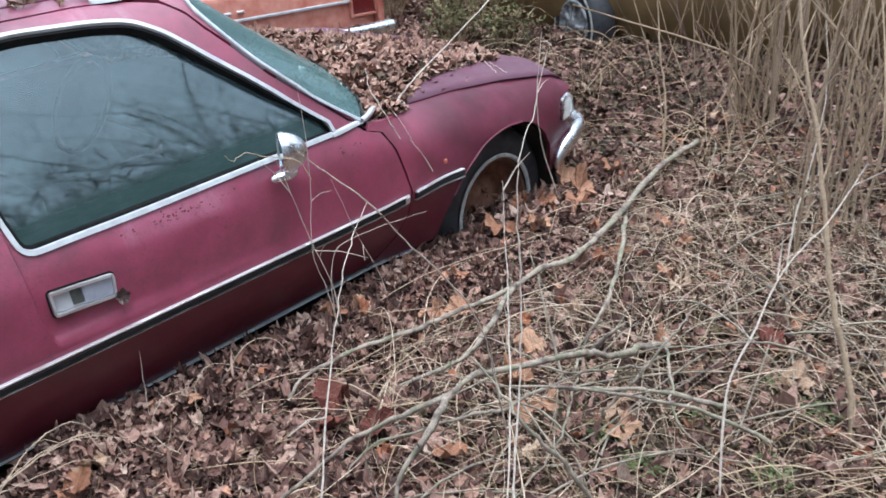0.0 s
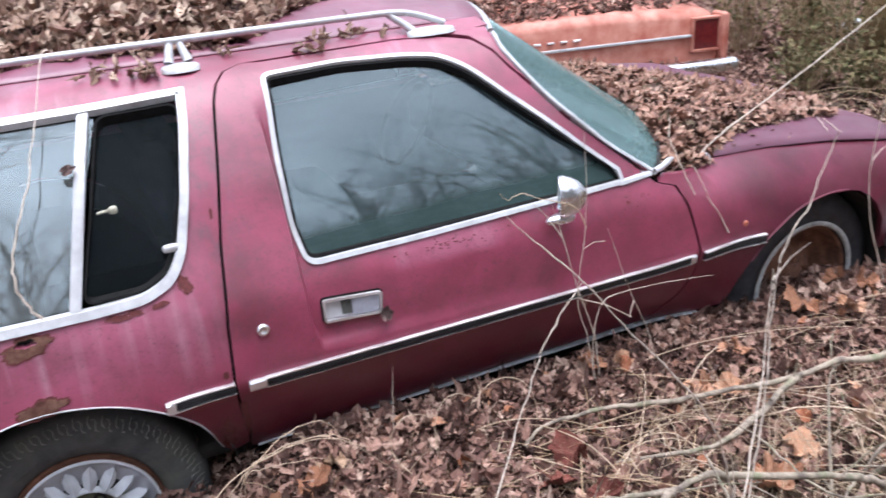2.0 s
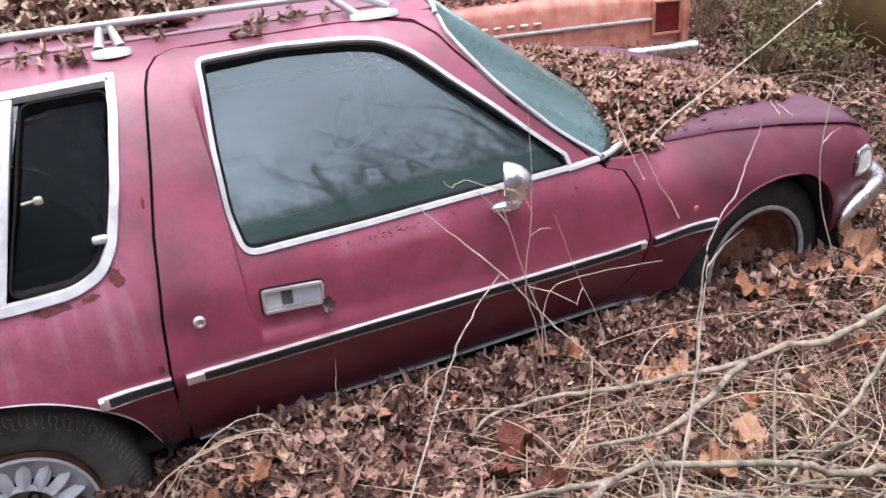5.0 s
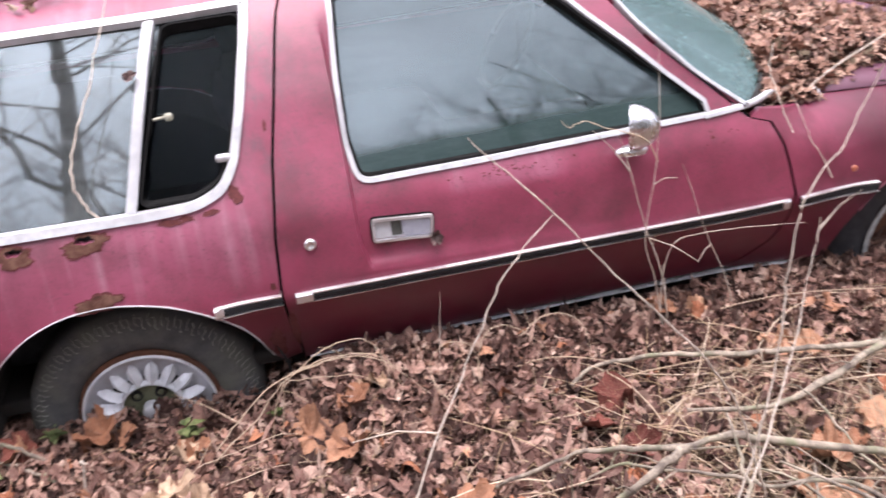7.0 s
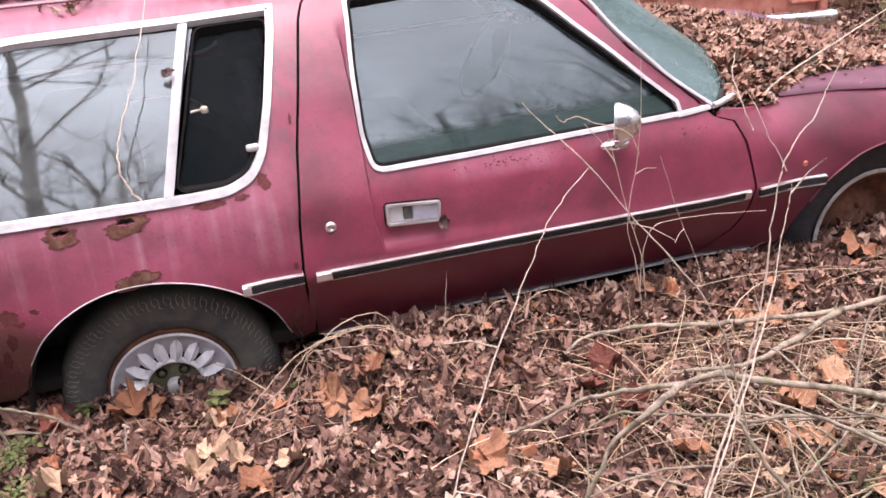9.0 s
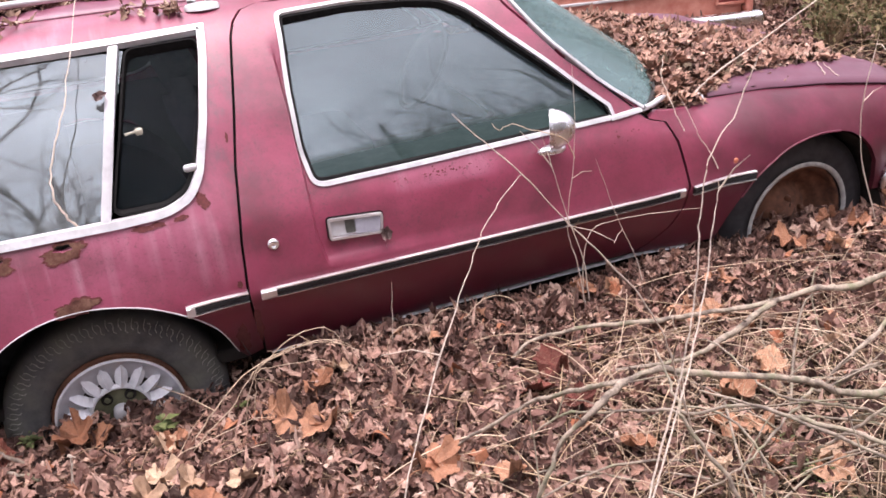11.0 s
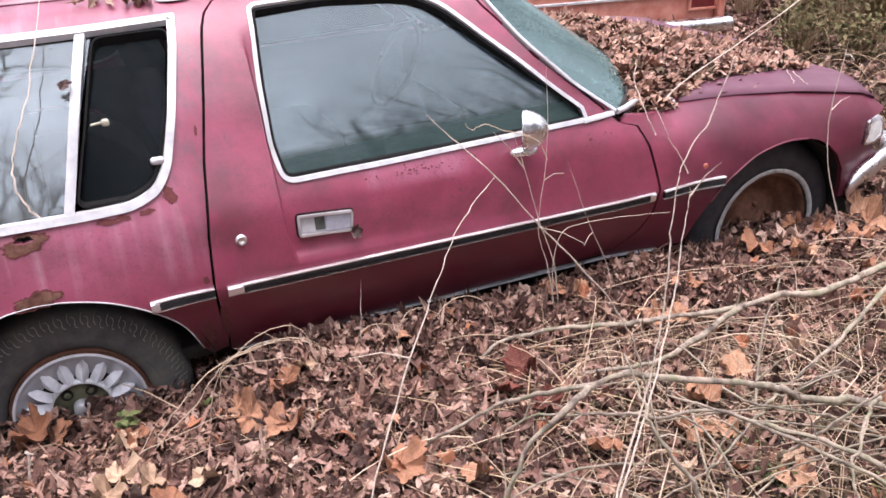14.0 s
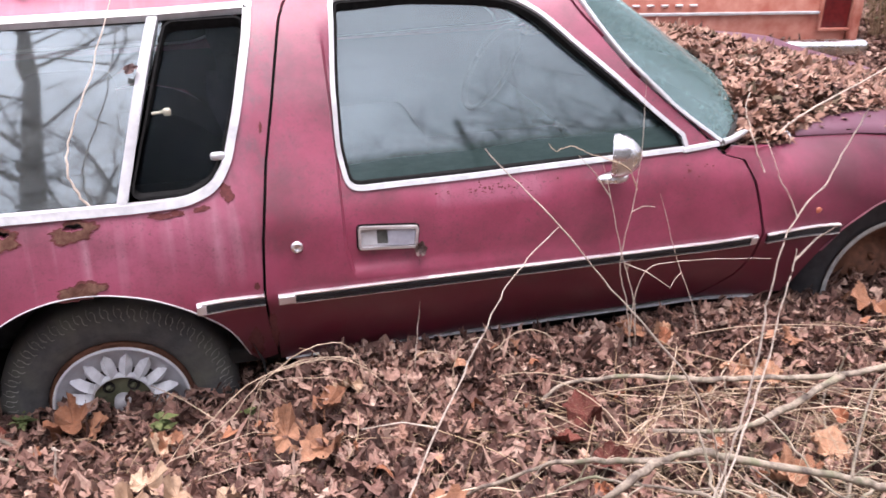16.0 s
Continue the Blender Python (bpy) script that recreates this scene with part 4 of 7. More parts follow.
def build_front():
    ts = np.linspace(-1, 1, 33)
    loft("windscreen", [[screen_point(t, v) for t in ts] for v in np.linspace(0, 1, 15)], GLASS_WIND, wagon, "large curved windscreen filmed with green grime")
    v, f = tube_data([screen_point(t, 1.0) for t in ts], [0.010] * 33, 6)
    pm("screen_top_moulding", v, f, WHITE, wagon, "bright windscreen header moulding")
    # bonnet: from the cowl to the nose
    rows = []
    for k in range(33):
        u = k / 32 * 8
        g = lambda a: float(np.interp(u, range(9), a))
        row = []
        for t in np.linspace(-1, 1, 29):
            q = abs(t) ** 2.2
            crease = g(CREST) * math.exp(-(((abs(t) - 0.78) / 0.13) ** 2))
            row.append((g(CENT_X) + (g(SEAM_X) - g(CENT_X)) * q, g(SEAM_Y) * t, g(CENT_Z) + (g(SEAM_Z) - g(CENT_Z)) * abs(t) ** 2.6 + crease))
        rows.append(row)
    for sg2 in (-1, 1):
        gap = spline([(x, sg2 * (y + 0.002), z + 0.003) for x, y, z in zip(SEAM_X[1:8], SEAM_Y[1:8], SEAM_Z[1:8])], 5)
        v, f = tube_data(gap, [0.0007] * len(gap), 5)
        pm("bonnet_gap", v, f, SEAL, wagon, "dark shut line of the bonnet")
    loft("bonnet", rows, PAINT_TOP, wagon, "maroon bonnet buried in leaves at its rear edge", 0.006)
    cow = []
    for v in (0, 0.5, 1):
        row = []
        for t in np.linspace(-1, 1, 25):
            p = screen_point(t, 0)
            q = abs(t) ** 2.2
            e = (2.16 + (1.93 - 2.16) * q, 0.79 * t, 0.885 + (0.822 - 0.885) * abs(t) ** 2.6)
            row.append((p[0] + (e[0] - p[0]) * v, p[1] + (e[1] - p[1]) * v, p[2] + (e[2] - p[2]) * v - 0.03 * math.sin(math.pi * v)))
        cow.append(row)
    loft("cowl", cow, DARK, wagon, "dark cowl under the windscreen", 0.01)
    # nose, grille and lamps
    ns = []
    for zz, push in ((0.66, 0.0), (0.56, 0.02), (0.46, 0.0), (0.34, -0.05)):
        ns.append([(3.0 + 0.15 * (1 - (y / 0.8) ** 2) + push, y, zz) for y in np.linspace(-0.8, 0.8, 21)])
    loft("nose_panel", ns, PAINT, wagon, "maroon nose panel", 0.015)
    for s in (-1, 1):
        prof = [(2.842, 0.568), (2.900, 0.560), (2.948, 0.582), (2.958, 0.640), (2.940, 0.660), (2.866, 0.650)]
        thing_part_bezel(prof, s)
        lathe_x("headlamp", 0.085, (2.985, s * 0.70, 0.60), LENS, wagon, "round headlamp")
    lathe("cowl_nozzle", [(0.0, 0.022), (0.010, 0.020), (0.017, 0.008), (0.020, -0.012)], TRIM, wagon, "small bright fitting at the cowl corner", 16, (2.045, -0.80, 0.822))
    # wrap-around bumper
    path = [(2.80, -0.925, 0.395), (2.84, -0.935, 0.44), (2.93, -0.93, 0.482), (3.05, -0.88, 0.49), (3.16, -0.72, 0.485), (3.22, -0.4, 0.485), (3.24, 0, 0.485)]
    path = path + [(x, -y, z) for x, y, z in path[-2::-1]]
    pts = spline(path, 4)
    n = len(pts)
    verts, faces = [], []
    for i, p in enumerate(pts):
        d = (pts[min(i + 1, n - 1)] - pts[max(i - 1, 0)]).normalized()
        outw = Vector((d.y, -d.x, 0))
        outw = outw.normalized() if outw.length > 0.1 else Vector((0, -1, 0))
        for o, z in ((0.0, 0.038), (0.018, 0.033), (0.028, 0.014), (0.028, -0.017), (0.017, -0.038), (-0.008, -0.043), (-0.024, -0.02), (-0.024, 0.02)):
            verts.append(p + outw * o + Vector((0, 0, z)))
    for i in range(n - 1):
        for k in range(8):
            faces.append((i * 8 + k, i * 8 + (k + 1) % 8, (i + 1) * 8 + (k + 1) % 8, (i + 1) * 8 + k))
    faces += [tuple(range(8)), tuple((n - 1) * 8 + k for k in range(7, -1, -1))]
    bm = bmesh.new()
    bv = [bm.verts.new(v) for v in verts]
    for f in faces:
        bm.faces.new([bv[i] for i in f])
    part("front_bumper", bm, CHROME, wagon, "pitted chrome front bumper")


def thing_part_bezel(prof, s):
    ring("lamp_bezel", rounded(xs_poly(prof), 0.008), 0.010, s, CHROME, wagon, "chrome lamp bezel", 0.008, 0.03, 0.03)
    return skin("corner_lamp", inset(rounded(xs_poly(prof), 0.008), 0.009), [], side(s), LENS, wagon, "clear corner lamp lens", 0.04, 0.01, 0.004)


def lathe_x(name, r, c, material, parent, label):
    """A shallow dome facing +x."""
    verts, faces = [(c[0] + 0.03, c[1], c[2])], []
    n = 24
    for j, (rr, o) in enumerate(((0.5, 0.024), (0.85, 0.012), (1.0, 0.0), (1.08, -0.02))):
        for k in range(n):
            t = 2 * math.pi * k / n
            verts.append((c[0] + o, c[1] + r * rr * math.cos(t), c[2] + r * rr * math.sin(t)))
    faces += [(0, 1 + k, 1 + (k + 1) % n) for k in range(n)]
    faces += [(1 + j * n + k, 1 + (j + 1) * n + k, 1 + (j + 1) * n + (k + 1) % n, 1 + j * n + (k + 1) % n) for j in range(3) for k in range(n)]
    return pm(name, verts, faces, material, parent, label)


build_front()


def tyre_profile(r, w, rim):
    """Radius and outward offset round the tyre's section."""
    h = w / 2
    return [(rim, -h * 0.75), (rim + 0.02, -h * 0.95), (r - 0.05, -h * 1.0), (r - 0.015, -h * 0.86), (r, -h * 0.62), (r + 0.003, 0.0), (r, h * 0.62), (r - 0.012, h * 0.80), (r - 0.03, h * 0.93), (r - 0.055, h * 1.0), (rim + 0.05, h * 1.02), (rim + 0.02, h * 0.95), (rim + 0.004, h * 0.80)]


def sidewall(r, at):
    """Outward offset of the tyre's wall at the radius at."""
    prof = sorted(tyre_profile(r, 0.185, 0.190)[6:])
    return float(np.interp(at, [p[0] for p in prof], [p[1] for p in prof]))


def build_wheels():
    for x, z, y, kind in ((0.013, 0.243, 0.775, "cap"), (2.465, 0.292, 0.785, "bare")):
        for sgn in (-1, 1):
            w = thing_part("wheel", wagon, "sunken wheel with a cracked old tyre", (x, sgn * y, z), 0 if sgn < 0 else 180)
            r = 0.318 if kind == "cap" else 0.333
            lathe("tyre", tyre_profile(r, 0.185, 0.190 if kind == "cap" else 0.205), TYRE if kind == "cap" else OLDTYRE, w, "cracked black tyre", 64)
            if kind == "cap":
                # worn wavy edge of the tread round the shoulder
                zv, zf = [], []
                for k in range(54):
                    a = 2 * math.pi * k / 54
                    s1 = 2 * math.pi / 54
                    wave = [(0.268, 0.02), (0.271, 0.24), (0.279, 0.30), (0.289, 0.26), (0.297, 0.40), (0.297, 0.62)]
                    hook = [(0.276, 0.62), (0.283, 0.80), (0.292, 0.86), (0.306, 0.80)]
                    for line in (wave, hook):
                        lv, lf = tube_data([(rr * math.cos(a + da * s1), -sidewall(r, rr) - 0.0005, rr * math.sin(a + da * s1)) for rr, da in line], [0.0011] * (len(line) - 1) + [0.0006], 4, False)
                        zf += [tuple(i + len(zv) for i in q) for q in lf]
                        zv += lv
                pm("tread_ribs", zv, zf, DRYTREAD, w, "dusty stepped tread edge")
                lathe("rim_step", [(0.232, sidewall(r, 0.232) - 0.002), (0.229, sidewall(r, 0.229) + 0.002), (0.225, sidewall(r, 0.225) - 0.002)], TYRE, w, "raised rubber ring on the tyre wall", 64)
            if kind == "bare":
                lathe("whitewall", [(0.211, 0.0905), (0.214, 0.0985), (0.227, 0.0985), (0.230, 0.096)], WHITEWALL, w, "dirty white tyre band", 64)
                lathe("rim", [(0.212, 0.075), (0.205, 0.085), (0.196, 0.078), (0.192, 0.05), (0.186, 0.035), (0.165, 0.03), (0.145, 0.018), (0.135, 0.0), (0.12, -0.005), (0.10, 0.012), (0.085, 0.025), (0.05, 0.03), (0.045, 0.045), (0.03, 0.055), (0.0, 0.056)], RIMRUST, w, "rusted bare steel rim", 48)
                for k in range(5):
                    a = 2 * math.pi * k / 5 + 0.3
                    lathe("wheel_nut", [(0.0, 0.05), (0.008, 0.05), (0.011, 0.045), (0.011, 0.02)], RIMRUST, w, "rusty wheel nut", 6, (0.068 * math.cos(a), 0, 0.068 * math.sin(a)))
                continue
            lathe("rim", [(0.192, 0.070), (0.190, 0.087), (0.188, 0.083), (0.186, 0.090), (0.180, 0.084), (0.178, 0.05)], RIMRUST, w, "rusty rim edge", 56)
            lathe("hubcap", [(0.184, 0.080), (0.182, 0.090), (0.177, 0.093), (0.174, 0.087), (0.168, 0.074), (0.150, 0.068), (0.110, 0.064), (0.088, 0.058), (0.0, 0.054)], CAPMETAL, w, "dull grey hubcap disc", 64)
            lathe("hubcap_rim", [(0.1835, 0.086), (0.181, 0.0945), (0.177, 0.0945), (0.1745, 0.088)], SILVER, w, "bright rolled hubcap rim", 64)
            for k in range(16):
                a = 2 * math.pi * (k + 0.5) / 16
                ca, sa = math.cos(a), math.sin(a)
                pv, pf = [], []
                for rr, hw, oo in ((0.082, 0.0130, 0.074), (0.088, 0.0155, 0.087), (0.102, 0.0178, 0.093), (0.118, 0.0184, 0.093), (0.133, 0.0158, 0.088), (0.145, 0.0090, 0.081), (0.153, 0.0012, 0.074)):
                    for across, lift in ((-1.0, -0.020), (-0.30, -0.002), (0.0, 0.006), (0.30, -0.005), (1.0, -0.020)):
                        pv.append((rr * ca - across * hw * sa, -(oo + lift), rr * sa + across * hw * ca))
                for j in range(6):
                    pf += [(j * 5 + i, j * 5 + i + 1, j * 5 + i + 6, j * 5 + i + 5) for i in range(4)]
                pm("hubcap_petal", pv, pf, SILVER, w, "pale pointed hubcap petal" if k == 0 else "", False)
            lathe("hubcap_collar", [(0.078, 0.062), (0.079, 0.080), (0.083, 0.085), (0.089, 0.083), (0.092, 0.070)], SILVER, w, "pale collar inside the petals", 48)
            lathe("hubcap_centre", [(0.082, 0.060), (0.076, 0.064), (0.045, 0.070), (0.0, 0.074)], MOSSY, w, "moss-stained hubcap centre", 40)
            for k in range(5):
                a = 2 * math.pi * k / 5 + 0.942
                at = (0.056 * math.cos(a), 0, 0.056 * math.sin(a))
                lathe("lug_recess", [(0.0175, 0.060), (0.017, 0.072), (0.014, 0.073), (0.012, 0.069), (0.0, 0.068)], DARK, w, "dark lug recess", 16, at)
                lathe("wheel_nut", [(0.0, 0.079), (0.006, 0.078), (0.0085, 0.074), (0.0085, 0.064)], MOSSY, w, "mossy wheel nut", 6, at)
            lathe("centre_cap", [(0.0, 0.102), (0.018, 0.101), (0.024, 0.096), (0.026, 0.065)], WHITE, w, "pale centre cap", 20)


def thing_part(name, parent, label, at, turn=0):
    ob = new(name)
    ob.parent = parent
    ob.location = at
    ob.rotation_euler = (0, 0, radians(turn))
    return tagged(ob, label)


build_wheels()


def build_rack():
    for s in (-1, 1):
        rail = [(-0.80, s * 0.50, 1.345), (-0.6, s * 0.505, 1.365), (0.0, s * 0.51, 1.375), (0.5, s * 0.51, 1.375), (1.0, s * 0.512, 1.372), (1.13, s * 0.514, 1.368), (1.20, s * 0.518, 1.352), (1.27, s * 0.530, 1.325)]
        pts = spline(rail, 5)
        v, f = tube_data(pts, [0.0094] * len(pts), 8)
        pm("rack_rail", v, f, WHITE, wagon, "bright roof-rack rail")
        for cx, ahead in ((-0.33, 0.0), (0.495, 0.0), (1.215, 1.0)):
            fv, ff = [], []
            n, long_f = 18, 0.050 + 0.026 * ahead
            for k, h in ((1.0, -0.014), (1.0, -0.004), (0.93, 0.001), (0.60, 0.005), (0.0, 0.007)):
                for i in range(n):
                    t = 2 * math.pi * i / n
                    fv.append((cx + long_f * k * math.cos(t), s * (0.552 + 0.027 * k * math.sin(t) - 0.5 * h), 1.316 + h))
            for j in range(4):
                for i in range(n):
                    ff.append((j * n + i, j * n + (i + 1) % n, (j + 1) * n + (i + 1) % n, (j + 1) * n + i))
            foot = pm("rack_foot", fv, ff, WHITE, wagon, "bright oval roof-rack foot")
            legs = (((cx - 0.026, 1.322), (cx - 0.019, 1.346), (cx - 0.012, 1.372)), ((cx + 0.026, 1.322), (cx + 0.019, 1.346), (cx + 0.012, 1.372)))
            if ahead:
                legs = (((cx - 0.05, 1.312), (cx - 0.075, 1.335), (cx - 0.115, 1.366)),)
            for leg in legs:
                pts = spline([(x, s * (0.547 - 0.6 * (z - 1.31)), z) for x, z in leg], 3)
                v, f = tube_data(pts, [0.014 - 0.005 * k / len(pts) for k in range(len(pts))], 7)
                pm("foot_leg", v, f, WHITE, foot)


build_rack()


def build_mirror():
    c = Vector((1.402, -0.985, 0.884))
    mir = thing_part("door_mirror", wagon, "chrome bullet door mirror", (0, 0, 0))
    turn = Matrix.Rotation(radians(-27), 3, "Z")
    verts, faces = [], []
    n, prof = 24, ((0.0, 1.0), (0.010, 1.03), (0.028, 0.97), (0.047, 0.82), (0.064, 0.58), (0.074, 0.32), (0.079, 0.0))
    for o, k in prof:
        for i in range(n):
            t = 2 * math.pi * i / n
            verts.append(c + turn @ Vector((o - 0.02, 0.048 * k * math.cos(t), 0.060 * k * math.sin(t))))
    for j in range(len(prof) - 1):
        for i in range(n):
            faces.append((j * n + i, j * n + (i + 1) % n, (j + 1) * n + (i + 1) % n, (j + 1) * n + i))
    pm("mirror_shell", verts, faces, CHROME, mir, "chrome mirror shell")
    pm("mirror_glass", [c + turn @ Vector((-0.017, 0.045 * math.cos(t), 0.057 * math.sin(t))) for t in np.linspace(0, 2 * math.pi, 24, False)], [tuple(range(24))], GLASS_REAR, mir, "dark mirror glass")
    # flat streamlined foot reaching back along the door
    fv, ff = [], []
    n = 20
    for k, h in ((0.55, -0.013), (0.9, -0.011), (1.0, -0.004), (0.96, 0.004), (0.7, 0.010), (0.0, 0.012)):
        for i in range(n):
            t = 2 * math.pi * i / n
            lx = 0.047 * k * math.cos(t)
            fv.append((1.390 + lx, -0.972 + 0.024 * k * math.sin(t) * (1 + 0.35 * math.cos(t)), 0.819 + h + 0.05 * lx))
    for j in range(5):
        ff += [(j * n + i, j * n + (i + 1) % n, (j + 1) * n + (i + 1) % n, (j + 1) * n + i) for i in range(n)]
    ff.append(tuple(range(n - 1, -1, -1)))
    pm("mirror_foot", fv, ff, CHROME, mir, "flat chrome mirror foot")
    v, f = tube_data([(1.402, -0.975, 0.818), (1.404, -0.980, 0.845)], [0.022, 0.020], 12)
    pm("mirror_neck", v, f, CHROME, mir, "short chrome mirror neck")


build_mirror()


def build_interior():
    box("cabin_floor", (-0.9, -0.84, 0.30), (1.95, 0.84, 0.345), DARK, wagon, "dark cabin floor", 0.01)
    for s in (-1, 1):
        box("front_seat", (0.62, s * 0.40 - 0.27, 0.345), (1.15, s * 0.40 + 0.27, 0.60), CLOTH, wagon, "dark front seat cushion", 0.06, 3)
        bm = bmesh.new()
        bmesh.ops.create_cube(bm, size=1)
        for v in bm.verts:
            v.co = Vector((0.58 + v.co.x * 0.16 - 0.18 * (v.co.z + 0.5), s * 0.40 + v.co.y * (0.52 - 0.1 * (v.co.z + 0.5)), 0.79 + v.co.z * 0.52))
        bmesh.ops.bevel(bm, geom=bm.edges[:], offset=0.05, segments=3, affect="EDGES")
        part("seat_back", bm, CLOTH, wagon, "dark front seat back")
    box("rear_seat", (-0.40, -0.70, 0.345), (-0.05, 0.70, 0.82), CLOTH, wagon, "dark rear seat", 0.06, 3)
    box("dashboard", (1.62, -0.78, 0.62), (2.02, 0.78, 0.83), CLOTH, wagon, "dark dashboard", 0.06, 3)
    v, f = tube_data([(1.47 + 0.10 * math.sin(t), 0.40 + 0.185 * math.cos(t), 0.78 + 0.16 * math.sin(t)) for t in np.linspace(0, 2 * math.pi, 33)], [0.012] * 33, 8)
    pm("steering_wheel", v, f, BLACK, wagon, "black steering wheel")
    box("firewall", (1.98, -0.80, 0.30), (2.02, 0.80, 0.80), DARK, wagon, "dark bulkhead", 0.005)
    box("load_floor", (-0.98, -0.72, 0.50), (-0.42, 0.72, 0.56), CLOTH, wagon, "dark load floor", 0.01)
    for cx in (0.02, 2.43):
        for s in (-1, 1):
            wv, wf = [], []
            n = 18
            for yy in (0.93, 0.55):
                for i in range(n + 1):
                    t = math.pi * i / n
                    wv.append((cx + 0.39 * math.cos(t), s * yy, 0.28 + 0.385 * math.sin(t)))
            wf = [(i, i + 1, n + 2 + i, n + 1 + i) for i in range(n)]
            wf.append(tuple(n + 1 + i for i in range(n + 1)))
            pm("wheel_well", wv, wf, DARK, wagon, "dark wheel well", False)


build_interior()

# Leaves, stems and branches ------------------------------------------------------
RNG = np.random.default_rng(7)
LOBES = [(1.0, 0.0), (0.66, 0.20), (0.76, 0.50), (0.42, 0.42), (0.36, 0.76), (0.06, 0.52), (-0.20, 0.64), (-0.34, 0.34), (-0.50, 0.12)]
LOBES = LOBES + [(x, -y) for x, y in LOBES[-1:0:-1]]
PLAIN = [(1.0, 0.0), (0.55, 0.34), (0.05, 0.42), (-0.45, 0.28), (-0.8, 0.0), (-0.45, -0.28), (0.05, -0.42), (0.55, -0.34)]
OAK = [(1.0, 0.0), (0.72, 0.26), (0.52, 0.14), (0.30, 0.40), (0.10, 0.17), (-0.22, 0.34), (-0.45, 0.10), (-0.9, 0.03)]
BROAD = [(1.0, 0.0), (0.66, 0.30), (0.62, 0.56), (0.30, 0.50), (0.02, 0.70), (-0.22, 0.48), (-0.55, 0.44), (-0.72, 0.0)]
BROAD = BROAD + [(x, -y) for x, y in BROAD[-2:0:-1]]
OAK = OAK + [(x, -y) for x, y in OAK[-1:0:-1]]


def leaf_cloud(name, centres, sizes, material, shape, label, category, tilt=0.5, curl=0.7, seed=1):
    """Many curled dead leaves in one mesh; each is a fan of its own."""
    rng = np.random.default_rng(seed)
    n, k = len(centres), len(shape)
    out = np.array([(0.0, 0.0)] + shape)
    xy = out[None] * (0.5 * sizes)[:, None, None] * rng.uniform(0.75, 1.2, (n, k + 1, 1))
    xy[:, :, 1] *= rng.uniform(0.6, 1.15, (n, 1))
    c1, c2 = rng.normal(0, curl, (n, 1)) + 0.3 * curl, rng.normal(0, curl * 0.6, (n, 1))
    z = (c1 * xy[:, :, 1] ** 2 + c2 * xy[:, :, 0] ** 2) / (0.5 * sizes)[:, None] + rng.normal(0, 0.06, (n, k + 1)) * sizes[:, None]
    p = np.concatenate([xy, z[:, :, None]], 2)
    yaw, tx, ty = rng.uniform(0, 2 * np.pi, n), rng.normal(0, tilt, n), rng.normal(0, tilt, n)

    def turn(a, i, j):
        m = np.tile(np.eye(3), (n, 1, 1))
        m[:, i, i], m[:, j, j], m[:, i, j], m[:, j, i] = np.cos(a), np.cos(a), -np.sin(a), np.sin(a)
        return m

    m = turn(yaw, 0, 1) @ turn(tx, 1, 2) @ turn(ty, 0, 2)
    p = np.einsum("nij,nkj->nki", m, p) + centres[:, None]
    base = (np.arange(n) * (k + 1))[:, None, None]
    tri = np.array([(0, 1 + i, 1 + (i + 1) % k) for i in range(k)])[None] + base
    me = bpy.data.meshes.new(name)
    me.from_pydata(p.reshape(-1, 3).tolist(), [], tri.reshape(-1, 3).tolist())
    me.materials.append(material)
    return tagged(new(name, me), label, category, kind="stuff")


def scatter(n, x0, x1, y0, y1, seed, lift=0.03, keep=None):
    rng = np.random.default_rng(seed)
    pts = np.column_stack([rng.uniform(x0, x1, n), rng.uniform(y0, y1, n)])
    if keep is not None:
        pts = pts[keep(pts[:, 0], pts[:, 1])]
    z = np.array([ground_z(x, y) for x, y in pts]) + rng.uniform(0.0, lift, len(pts))
    return np.column_stack([pts, z])


def off_car(x, y):
    return ~((np.abs(y) < 0.90) & (x > -1.0) & (x < 2.95)) | ((y < -0.72) & (np.abs(x) < 0.45)) | ((y < -0.72) & (x > 2.0) & (x < 2.9))


